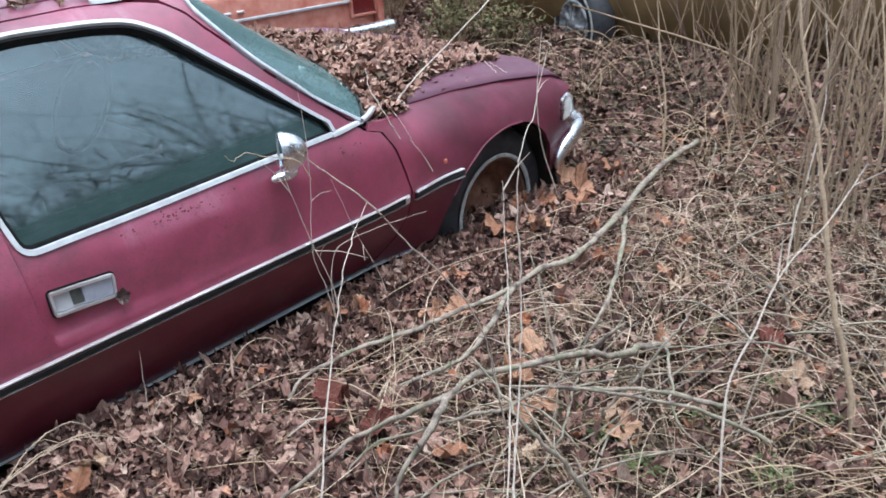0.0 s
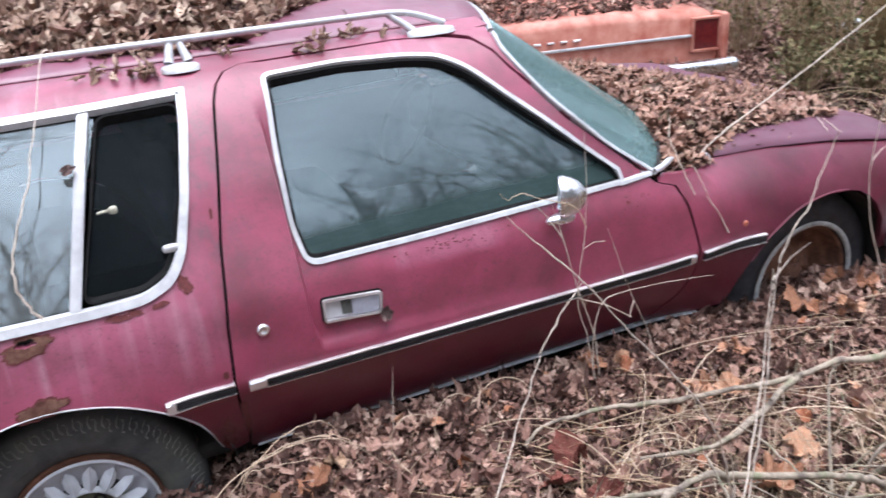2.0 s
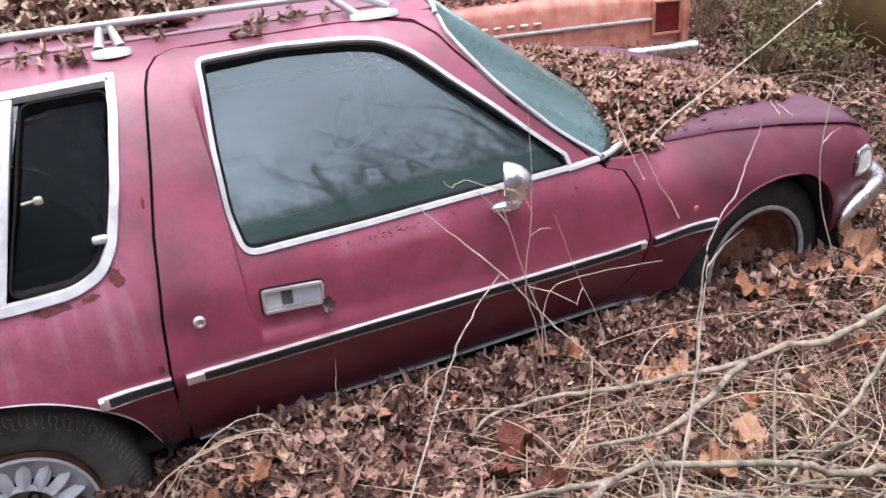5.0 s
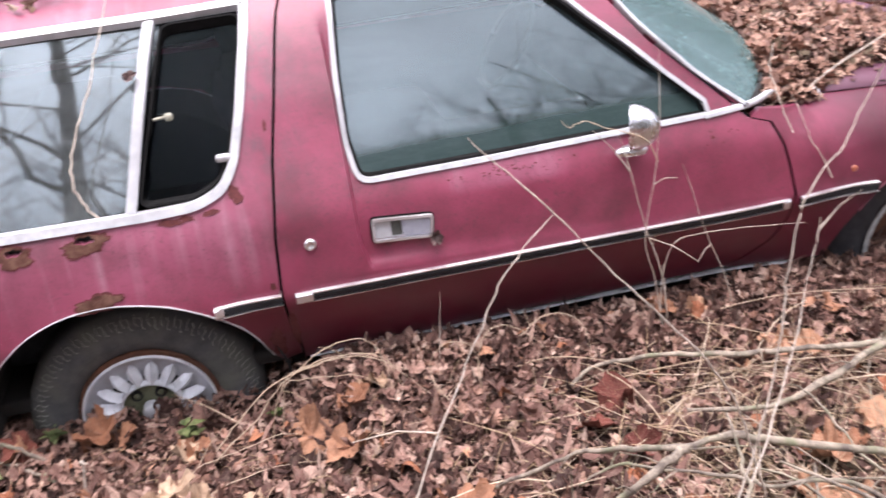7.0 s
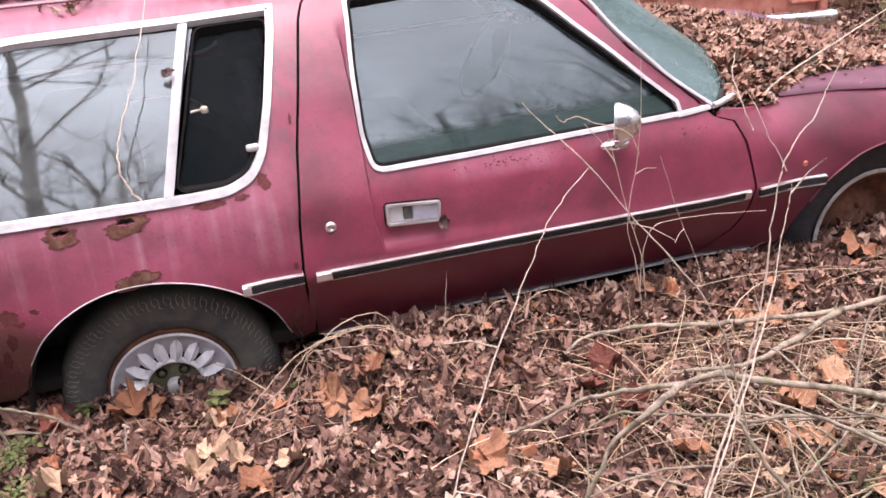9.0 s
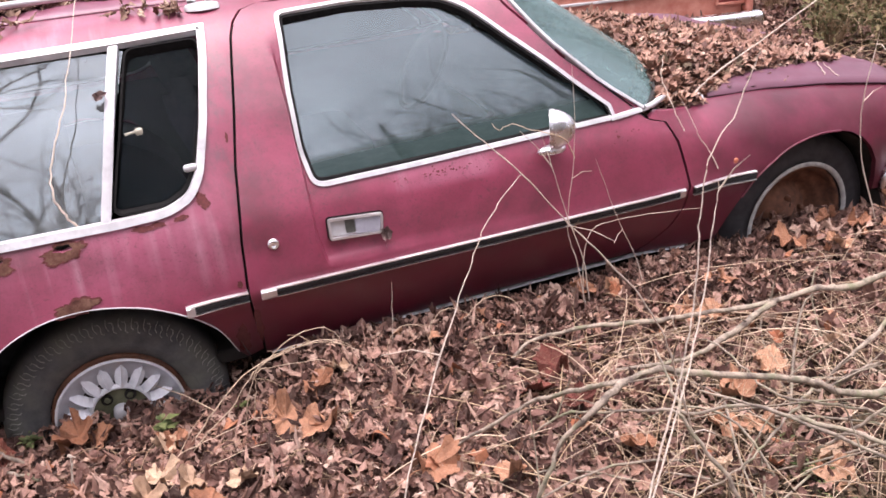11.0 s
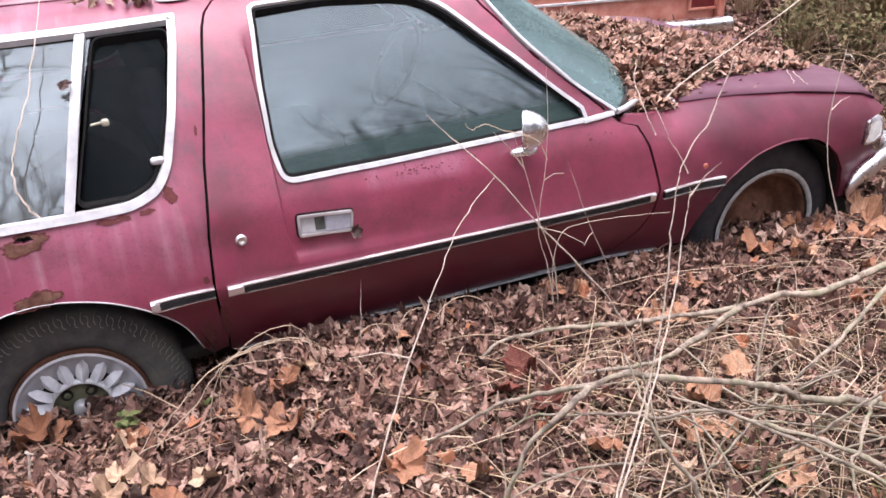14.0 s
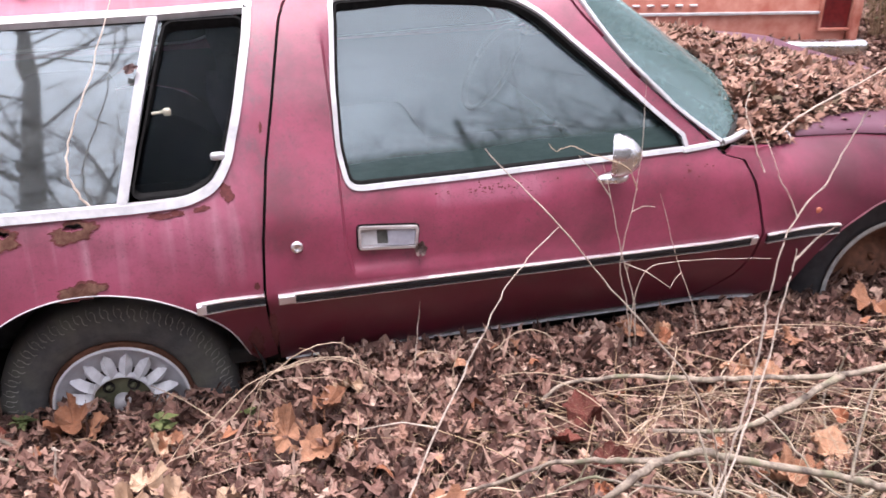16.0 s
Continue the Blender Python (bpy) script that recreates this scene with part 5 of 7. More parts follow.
def build_litter():
    a = scatter(22000, -1.9, 3.3, -3.0, -0.70, 11, 0.05, off_car)
    leaf_cloud("leaf_litter", a, 0.026 + 0.054 * RNG.random(len(a)) ** 1.5, LITTER, OAK, "small crumpled brown oak leaves covering the ground", "leaf litter", 0.6, 1.3, 2)
    a = scatter(19000, -1.9, 3.3, -3.0, -0.70, 41, 0.05, off_car)
    leaf_cloud("leaf_litter", a, 0.028 + 0.062 * RNG.random(len(a)) ** 1.7, LITTER, BROAD, "crumpled broad brown leaves covering the ground", "leaf litter", 0.42, 1.2, 42)
    a = scatter(5000, 0.35, 2.2, -1.15, -0.84, 43, 0.05, off_car)
    leaf_cloud("leaf_litter", a, 0.022 + 0.040 * RNG.random(len(a)) ** 1.6, LITTER, BROAD, "brown leaves drifted against the sill", "leaf litter", 0.55, 1.4, 44)
    b = scatter(24000, 2.7, 7.5, -4.2, 3.2, 12, 0.05, off_car)
    leaf_cloud("leaf_litter", b, RNG.uniform(0.035, 0.085, len(b)), LITTER, BROAD, "crumpled brown leaves on the woodland floor", "leaf litter", 0.6, 0.9, 3)
    c = scatter(9000, -2.5, 9.0, 0.8, 9.0, 13, 0.05, off_car)
    leaf_cloud("leaf_litter", c, RNG.uniform(0.05, 0.11, len(c)), LITTER, OAK, "brown leaves behind the wagon", "leaf litter", 0.5, 0.7, 4)
    e = scatter(2400, -1.9, 3.6, -3.0, -0.85, 14, 0.06, off_car)
    leaf_cloud("pale_leaf_litter", e, RNG.uniform(0.026, 0.06, len(e)), PALE, LOBES, "paler tan leaves among the litter", "leaf litter", 0.65, 1.3, 5)
    h = scatter(1500, -1.9, 0.9, -2.2, -0.95, 18, 0.06, off_car)
    leaf_cloud("pale_leaf_litter", h, RNG.uniform(0.022, 0.055, len(h)), PALE, OAK, "paler tan leaves by the rear wheel", "leaf litter", 0.65, 1.3, 9)
    k = scatter(6500, 1.3, 3.6, -3.0, -1.5, 17, 0.055, off_car)
    leaf_cloud("dark_leaf_litter", k, RNG.uniform(0.03, 0.075, len(k)), DARKLEAF, OAK, "dark olive-brown leaves under the brush", "leaf litter", 0.6, 0.9, 8)
    k = scatter(9000, 2.9, 7.0, -3.8, 1.2, 47, 0.055, off_car)
    leaf_cloud("dark_leaf_litter", k, RNG.uniform(0.035, 0.09, len(k)), DARKLEAF, BROAD, "dark olive-brown leaves among the canes", "leaf litter", 0.5, 0.9, 48)
    g = scatter(520, -1.9, 4.2, -2.9, -0.95, 15, 0.07, off_car)
    leaf_cloud("orange_leaf_litter", g, RNG.uniform(0.03, 0.075, len(g)), ORANGE, BROAD, "pinkish orange leaves scattered in the litter", "leaf litter", 0.65, 1.5, 6)


ROOFLEAF = litter_material("weathered_beige_leaf", ((0.0, (0.20, 0.115, 0.080)), (0.55, (0.40, 0.27, 0.20)), (1.0, (0.62, 0.48, 0.37))))
PALE = litter_material("pale_tan_leaf", ((0.0, (0.24, 0.120, 0.085)), (0.6, (0.39, 0.220, 0.160)), (1.0, (0.56, 0.37, 0.275))))
build_litter()


def far_litter():
    """Thinner leaf fall on the woodland floor all round."""
    f = scatter(16000, -9.0, 11.0, -9.0, 11.0, 16, 0.04, lambda x, y: off_car(x, y) & ~((x > -1.9) & (x < 7.5) & (y > -3.0) & (y < -0.7)))
    leaf_cloud("leaf_litter", f, RNG.uniform(0.06, 0.14, len(f)), LITTER, OAK, "thin scatter of brown leaves through the wood", "leaf litter", 0.5, 0.8, 7)


far_litter()


def car_leaves():
    rng = np.random.default_rng(21)
    # roof carpet, thick over the middle and thinning to the front
    pts = []
    while len(pts) < 5200:
        x, y = rng.uniform(-0.75, 1.25), rng.uniform(-0.50, 0.54)
        edge = -0.41 + 0.04 * math.sin(9 * x) if x < 0.75 else -0.30 + 1.1 * (x - 0.75)
        if y > edge and x < 1.12 + 0.06 * math.sin(11 * y):
            thick = 0.075 * min(1.0, (y - edge) / 0.12) * min(1.0, (1.2 - x) / 0.35)
            pts.append((x, y, roof_z(x, y) + 0.006 + rng.uniform(0, 1) * thick))
    clumps = []
    for cx, cy, r, n in ((0.40, -0.565, 0.022, 13), (0.30, -0.54, 0.04, 12), (0.84, -0.550, 0.022, 9), (0.90, -0.51, 0.04, 9), (0.98, -0.50, 0.03, 6), (1.10, -0.52, 0.025, 4), (0.62, -0.50, 0.03, 4), (-0.05, -0.53, 0.05, 10)):
        for _ in range(n):
            x, y = cx + rng.normal(0, r), cy + rng.normal(0, r * 0.5)
            clumps.append((x, y, roof_z(x, y) + 0.006 + abs(rng.normal(0, 0.010))))
    c = np.array(clumps)
    leaf_cloud("rack_leaves", c, rng.uniform(0.03, 0.07, len(c)), ROOFLEAF, OAK, "dried leaves caught under the roof rack", "leaf litter", 0.7, 1.3, 29)
    p = np.array(pts)
    q = p[rng.random(len(p)) < 0.6] + (0, 0, 0.006)
    leaf_cloud("pale_roof_leaves", q, rng.uniform(0.045, 0.095, len(q)), ROOFLEAF, BROAD, "paler tan leaves on the wagon roof", "leaf litter", 0.5, 0.9, 27)
    leaf_cloud("roof_leaves", p, rng.uniform(0.04, 0.088, len(p)), LITTER, OAK, "thick carpet of brown leaves lying on the wagon roof", "leaf litter", 0.5, 0.9, 22)
    # drift over the cowl and the rear of the bonnet
    pts = []
    while len(pts) < 7000:
        t = rng.uniform(-1.0, 1.0)
        y = 0.835 * t
        front = float(np.interp(t, [-1, -0.92, -0.88, -0.82, -0.79, -0.765, -0.74, -0.60, -0.30, -0.05, 0.1, 0.3, 0.5, 1.0], [2.00, 2.06, 2.12, 2.18, 2.29, 2.55, 2.82, 2.94, 2.96, 2.90, 2.74, 2.58, 2.50, 2.50])) + 0.03 * math.sin(13 * t) + rng.normal(0, 0.02)
        back = screen_point(max(-1, min(1, t)), 0.0)[0] - 0.02
        x = rng.uniform(back, front)
        k = (x - back) / (front - back)
        base = bonnet_z(max(x, 2.18 - 0.2 * abs(t) ** 2.2), y) + 0.004
        h = (0.034 if x < 2.3 else 0.034 - 0.052 * min(0.50, x - 2.3)) * math.sin(math.pi * min(0.93, 0.25 + 0.75 * k)) * (1 - 0.6 * abs(t) ** 4) * (1 - 0.75 * ease(0.1, 0.6, t))
        pts.append((x, y, base + rng.uniform(0, 1) * h))
    p = np.array(pts)
    q = p[rng.random(len(p)) < 0.62] + (0, 0, 0.006)
    leaf_cloud("pale_bonnet_leaves", q, rng.uniform(0.04, 0.095, len(q)), PALE, BROAD, "paler tan leaves in the drift on the bonnet", "leaf litter", 0.20, 0.55, 26)
    # dark leaves scattered through the drift to deepen its gaps
    dk = p[rng.random(len(p)) < 0.3] + (0, 0, 0.004)
    leaf_cloud("dark_bonnet_leaves", dk, rng.uniform(0.03, 0.08, len(dk)), DARKLEAF, BROAD, "dark olive-brown leaves in the drift on the bonnet", "leaf litter", 0.22, 0.6, 28)
    leaf_cloud("bonnet_leaves", p, rng.uniform(0.036, 0.095, len(p)), LITTER, BROAD, "drift of brown leaves over the cowl and bonnet", "leaf litter", 0.2, 0.6, 23)
    big = p[rng.random(len(p)) < 0.022] + (0, 0, 0.008)
    leaf_cloud("large_bonnet_leaves", big, rng.uniform(0.06, 0.10, len(big)), PALE, LOBES, "large tan leaves lying on top of the bonnet drift", "leaf litter", 0.2, 0.8, 33)
    pts = np.array([(2.2 + rng.uniform(0, 0.75), y, 0.0) for y in rng.uniform(-0.78, -0.1, 60)])
    pts[:, 2] = [bonnet_z(x, y) + 0.006 for x, y, _ in pts]
    leaf_cloud("bonnet_crumbs", pts, rng.uniform(0.015, 0.04, len(pts)), LITTER, PLAIN, "leaf crumbs on the bonnet", "leaf litter", 0.3, 0.5, 24)


car_leaves()


def big_leaf_mesh(seed, material):
    """A large broad five-lobed dead leaf, creased along its veins and curled, with a stalk."""
    rng = random.Random(seed)
    n = 50
    tips = [(0.0, 0.92), (0.95, 0.84), (-0.95, 0.84), (1.9, 0.66), (-1.9, 0.66)]
    out = []
    for i in range(n):
        a = -math.pi + 2 * math.pi * i / n
        r = max(l * (0.74 + 0.26 * max(0.0, 1 - abs((a - t + math.pi) % (2 * math.pi) - math.pi) / 0.46)) if abs((a - t + math.pi) % (2 * math.pi) - math.pi) < 0.9 else 0.3 for t, l in tips)
        r *= 1 + (0.03 if i % 2 else -0.03) + rng.uniform(-0.05, 0.05)
        out.append((a, r))
    cx, cy, tw = rng.choice((-1, 1, 1)) * rng.uniform(0.4, 1.3), rng.uniform(-0.7, 1.0), rng.uniform(-0.8, 0.8)
    lift = [rng.gauss(0, 0.17) for _ in range(7)]
    crease, fold, flap = rng.uniform(0, 6.28), rng.uniform(0.10, 0.28), rng.uniform(0.3, 1.0)
    verts, rings = [(0.0, 0.0, 0.0)], (0.25, 0.5, 0.75, 1.0)
    for k in rings:
        for i, (a, r) in enumerate(out):
            x, y = 0.5 * r * k * math.cos(a), 0.5 * r * k * math.sin(a)
            vein = min(abs((a - t + math.pi) % (2 * math.pi) - math.pi) for t, _ in tips)
            z = cx * y * y + cy * x * x * 0.7 + tw * x * y + 0.10 * k * min(vein, 0.45) + lift[i * 7 // n] * k * k + 0.05 * k * math.sin(3 * a + 9 * tw) + rng.gauss(0, 0.012) * k
            # one side folded over a crease
            u, v = x * math.cos(crease) + y * math.sin(crease), -x * math.sin(crease) + y * math.cos(crease)
            if u > fold:
                over = u - fold
                u, z = fold + over * math.cos(flap), z + over * math.sin(flap)
                x, y = u * math.cos(crease) - v * math.sin(crease), u * math.sin(crease) + v * math.cos(crease)
            verts.append((x, y, z))
    faces = [(0, 1 + i, 1 + (i + 1) % n) for i in range(n)]
    for b in (1, 1 + n, 1 + 2 * n):
        faces += [(b + i, b + n + i, b + n + (i + 1) % n, b + (i + 1) % n) for i in range(n)]
    tv, tf = tube_data([(-0.02, 0, 0.0), (-0.25, 0.02, 0.02), (-0.52, -0.05, 0.05)], [0.012, 0.010, 0.008], 4)
    faces += [tuple(i + len(verts) for i in f) for f in tf]
    verts += [tuple(v) for v in tv]
    me = bpy.data.meshes.new("fallen_leaf")
    me.from_pydata(verts, [], faces)
    me.materials.append(material)
    me.shade_smooth()
    me.set_sharp_from_angle(angle=radians(28))
    return me


def leaf_material(name, lo, hi):
    """A large dead leaf: one tone a leaf, browner blotches and pale worn ridges."""
    m = Mat(name, 0.8, 0, 0.3)
    rnd = m.n.new("ShaderNodeObjectInfo").outputs["Random"]
    c = m.ramp(rnd, (0.0, lo), (1.0, hi))
    blot = m.ramp(m.noise(7, 5, 0.7), (0.42, 0.0), (0.68, 0.75))
    c = m.mix(blot, c, m.mix(0.62, c, (0.07, 0.028, 0.018)))
    c = m.mix(m.ramp(m.noise(26, 4, 0.7), (0.52, 0.0), (0.70, 0.45)), c, m.mix(0.5, c, (0.62, 0.45, 0.33)))
    m.colour(c)
    return m.bump(m.noise(30, 5, 0.7), 0.5, 0.02).m


RUSSET = leaf_material("russet_dead_leaf", (0.12, 0.030, 0.022), (0.21, 0.060, 0.042))
BIGORANGE = leaf_material("orange_brown_dead_leaf", (0.33, 0.145, 0.080), (0.60, 0.345, 0.215))
BIGTAN = leaf_material("pale_tan_dead_leaf", (0.44, 0.285, 0.185), (0.68, 0.50, 0.35))
LEAF_MESHES = [big_leaf_mesh(s, BIGORANGE) for s in range(11)]
TAN_MESHES = [big_leaf_mesh(s + 30, BIGTAN) for s in range(6)]
RED_MESHES = [big_leaf_mesh(s + 50, RUSSET) for s in range(3)]


def lay_leaf(x, y, size, seed, meshes=None, lift=0.035):
    rng = random.Random(seed)
    kind = meshes or LEAF_MESHES
    ob = new("fallen_leaf", kind[seed % len(kind)])
    ob.matrix_world = pose(x, y, ground_z(x, y) + lift + 0.02, rng.uniform(-8, 22), rng.uniform(-12, 12), rng.uniform(0, 360)) @ Matrix.Diagonal((size * 0.94, size * 0.94, size * 0.94, 1))
    words = {id(LEAF_MESHES): "large curled orange-brown sycamore leaf on the litter", id(TAN_MESHES): "large pale tan dead leaf on the litter", id(RED_MESHES): "large dark russet dead leaf on the litter"}[id(kind)]
    tagged(ob, words, "leaf", "fallen leaves")


ORANGE_AT = ((2.32, -1.03, 0.19), (2.44, -1.10, 0.15), (2.60, -1.04, 0.16), (2.70, -1.12, 0.18), (2.88, -0.95, 0.16), (2.80, -1.05, 0.20), (2.54, -0.95, 0.12), (1.49, -0.99, 0.14), (1.58, -1.02, 0.11), (1.75, -1.58, 0.16), (1.58, -1.65, 0.17), (1.64, -1.62, 0.13), (1.47, -1.74, 0.15), (1.54, -1.77, 0.13), (1.57, -1.99, 0.15), (1.23, -1.71, 0.12), (0.91, -1.67, 0.13), (1.99, -1.89, 0.14), (1.79, -1.27, 0.14), (1.72, -1.20, 0.12), (-0.32, -0.98, 0.14), (-0.10, -0.97, 0.18), (-0.05, -1.0, 0.13), (-0.49, -1.155, 0.13), (0.154, -1.143, 0.12), (0.42, -1.11, 0.13), (0.55, -1.13, 0.12), (0.44, -1.20, 0.15), (0.52, -1.29, 0.16), (0.13, -1.10, 0.11), (0.73, -1.57, 0.20), (0.21, -1.45, 0.13), (3.10, -1.04, 0.14), (2.33, -2.14, 0.13), (-0.50, -1.14, 0.14), (2.45, -1.45, 0.13), (1.95, -1.12, 0.12))
for i, (x, y, sz) in enumerate(ORANGE_AT):
    lay_leaf(x, y, sz, i)
for i, (x, y, sz) in enumerate(((0.093, -1.281, 0.14), (0.067, -1.35, 0.13), (0.177, -1.347, 0.12), (1.61, -1.95, 0.16), (2.01, -2.25, 0.14), (1.68, -1.92, 0.13), (0.14, -1.13, 0.12), (-0.266, -1.264, 0.18), (2.36, -1.74, 0.12), (4.05, -1.09, 0.15), (0.30, -1.40, 0.12), (1.35, -1.85, 0.13), (0.62, -1.08, 0.12), (2.0, -1.55, 0.12))):
    lay_leaf(x, y, sz, i + 40, TAN_MESHES)
for i, (x, y, sz) in enumerate(((1.21, -1.31, 0.17), (1.115, -1.375, 0.16), (1.176, -1.49, 0.14), (2.16, -2.11, 0.15), (-0.30, -0.98, 0.14))):
    lay_leaf(x, y, sz, i + 60, RED_MESHES)


def stem(name, ctrl, radius, label, material=None, twigs=0, seed=0, group="dried weeds", category="dried weed", jitter=0.0016):
    """A tapered, slightly crooked stem with short side twigs, thickest at the last point."""
    rng = random.Random(seed)
    pts = [p + Vector((rng.gauss(0, jitter), rng.gauss(0, jitter), rng.gauss(0, jitter * 0.6))) for p in spline(ctrl, 5)]
    n = len(pts)
    radii = [(0.5 if category == "dried weed" else 0.64) * radius * (0.40 + 0.65 * i / (n - 1)) * rng.uniform(0.82, 1.18) for i in range(n)]
    verts, faces = tube_data(pts, radii, 7)
    for _ in range(twigs):
        i = rng.randrange(1, n - 1)
        d = Vector((rng.uniform(-1, 1), rng.uniform(-1, 0.3), rng.uniform(0.0, 1.0))).normalized()
        length = rng.uniform(0.06, 0.2)
        tv, tf = tube_data([pts[i], pts[i] + d * length * 0.5 + Vector((0, 0, 0.01)), pts[i] + d * length], [min(radius * 0.4, 0.0022), min(radius * 0.3, 0.0017), 0.0008], 5)
        faces += [tuple(k + len(verts) for k in f) for f in tf]
        verts += tv
    return tagged(pm(name, verts, faces, material or BARKS), label, category, group)


STEMS = [
    (0.0034, 2, [(0.825, -1.95, 1.182), (0.774, -1.97, 1.147), (0.736, -1.985, 1.111), (0.702, -2.0, 1.055), (0.661, -2.02, 0.99), (0.60, -2.06, 0.90), (0.52, -2.11, 0.74), (0.44, -2.15, 0.52), (0.37, -2.18, 0.24)]),
    (0.0042, 2, [(0.724, -1.92, 1.293), (0.771, -1.93, 1.241), (0.825, -1.95, 1.182), (0.915, -1.95, 1.067), (0.974, -1.95, 0.998), (1.077, -1.93, 0.867), (1.157, -1.90, 0.736), (1.22, -1.87, 0.58), (1.29, -1.84, 0.40), (1.33, -1.82, 0.24)]),
    (0.0035, 1, [(1.43, -1.03, 1.11), (1.44, -1.03, 0.85), (1.41, -1.03, 0.58), (1.44, -1.03, 0.46), (1.48, -1.03, 0.24)]),
    (0.0045, 3, [(1.33, -1.03, 0.89), (1.38, -1.03, 0.72), (1.42, -1.03, 0.58), (1.47, -1.03, 0.43), (1.49, -1.03, 0.24)]),
    (0.0035, 1, [(1.51, -1.03, 0.78), (1.59, -1.03, 0.56), (1.67, -1.03, 0.38), (1.70, -1.03, 0.22)]),
    (0.0044, 0, [(1.295, -1.95, 1.313), (1.27, -1.95, 1.253), (1.245, -1.955, 1.207), (1.203, -1.96, 1.158), (1.182, -1.965, 1.115), (1.171, -1.97, 1.041), (1.165, -1.98, 0.966), (1.154, -1.99, 0.877), (1.125, -2.01, 0.769), (1.091, -2.03, 0.687), (1.02, -2.07, 0.54), (0.93, -2.14, 0.36), (0.86, -2.18, 0.24)]),
    (0.0035, 0, [(1.90, -1.03, 0.53), (1.60, -1.03, 0.56), (1.48, -1.03, 0.52), (1.46, -1.03, 0.24)]),
    (0.003, 0, [(0.83, -1.03, 0.54), (0.82, -1.03, 0.43), (0.80, -1.04, 0.24)]),
    (0.0055, 2, [(2.61, -1.00, 1.00), (2.58, -1.00, 0.76), (2.61, -1.00, 0.55), (2.73, -1.02, 0.22)]),
    (0.0050, 1, [(1.346, -1.80, 1.004), (1.336, -1.81, 0.955), (1.311, -1.83, 0.89), (1.292, -1.85, 0.823), (1.243, -1.89, 0.719), (1.179, -1.94, 0.627), (1.109, -1.99, 0.54), (1.02, -2.05, 0.40), (0.93, -2.12, 0.24)]),
    (0.006, 3, [(2.03, -2.33, 0.94), (1.92, -2.30, 0.83), (1.81, -2.25, 0.73), (1.71, -2.24, 0.62), (1.61, -2.23, 0.49), (1.50, -2.29, 0.22)]),
    (0.006, 2, [(3.05, -1.85, 1.09), (2.95, -1.93, 0.84), (2.81, -1.96, 0.60), (2.70, -1.97, 0.44), (2.60, -2.00, 0.22)]),
]
for i, (r, tw, ctrl) in enumerate(STEMS):
    stem("dried_weed", ctrl, r, "thin pale dried weed standing in the litter", CREAM, tw, i, jitter=0.0009)
stem("dead_twig", [(1.18, -1.02, 0.95), (1.20, -1.02, 0.93), (1.24, -1.02, 0.94), (1.30, -1.02, 0.91), (1.40, -1.03, 0.87), (1.44, -1.03, 0.80)], 0.0035, "crooked pale twig by the door mirror", None, 0, 30)
stem("hanging_vine", [(0.20, -0.515, 1.39), (0.17, -0.56, 1.385), (0.12, -0.75, 1.235), (0.06, -0.87, 1.10), (0.02, -0.925, 1.01), (0.02, -0.955, 0.94), (0.05, -0.965, 0.88)], 0.0055, "pale vine hanging from the roof rack over the quarter window", CREAM, 0, 31, jitter=0.002)
stem("hanging_vine", [(-0.345, -0.90, 1.16), (-0.330, -0.945, 1.06), (-0.325, -0.975, 0.95), (-0.320, -1.0, 0.862), (-0.338, -1.0, 0.817), (-0.369, -1.0, 0.767), (-0.39, -1.0, 0.714), (-0.403, -1.0, 0.658), (-0.409, -1.0, 0.592), (-0.409, -1.0, 0.523), (-0.418, -1.0, 0.461), (-0.439, -1.0, 0.36), (-0.45, -1.0, 0.23)], 0.0042, "thin brown vine climbing past the fuel flap", VINE, 0, 39, jitter=0.001)
stem("dead_twig", [(-0.083, -1.2, 0.366), (-0.099, -1.2, 0.380), (-0.093, -1.2, 0.365), (-0.105, -1.2, 0.314), (-0.118, -1.2, 0.22)], 0.0058, "small hooked pale stalk standing in the litter", CREAM, 0, 45, "dead twigs", "twig", 0.001)
stem("long_cane", [(3.60, -0.84, 1.63), (3.16, -0.83, 1.425), (2.62, -0.84, 1.165), (2.26, -0.83, 0.985), (2.09, -0.82, 0.90), (2.03, -0.80, 0.84)], 0.0065, "long pale cane rising from the cowl", CREAM, 0, 32, jitter=0.0015)

stem("hanging_vine", [(1.915, -0.885, 0.862), (1.925, -0.935, 0.80), (1.95, -0.945, 0.74), (1.985, -0.95, 0.69), (2.027, -0.955, 0.617)], 0.0042, "thin pale vine hanging over the front wing", CREAM, 0, 33, jitter=0.0015)
stem("hanging_vine", [(1.90, -0.80, 0.99), (1.86, -0.85, 0.945), (1.852, -0.90, 0.89), (1.862, -0.935, 0.83), (1.885, -0.952, 0.775)], 0.0040, "thin pale vine hanging over the cowl", CREAM, 0, 34, jitter=0.0015)
for k, line in enumerate(([(2.60, -0.42), (2.74, -0.49), (2.76, -0.57), (2.71, -0.69), (2.69, -0.77)], [(2.73, -0.60), (2.68, -0.68), (2.64, -0.76)], [(2.30, -0.45), (2.42, -0.55), (2.52, -0.66)], [(2.15, -0.30), (2.32, -0.52), (2.40, -0.60)])):
    stem("dead_twig", [(x, y, bonnet_z(x, y) + 0.012) for x, y in line], 0.0026, "thin pale twig lying on the bonnet", CREAM, 0, 35 + k, "bonnet twigs", "twig", 0.002)

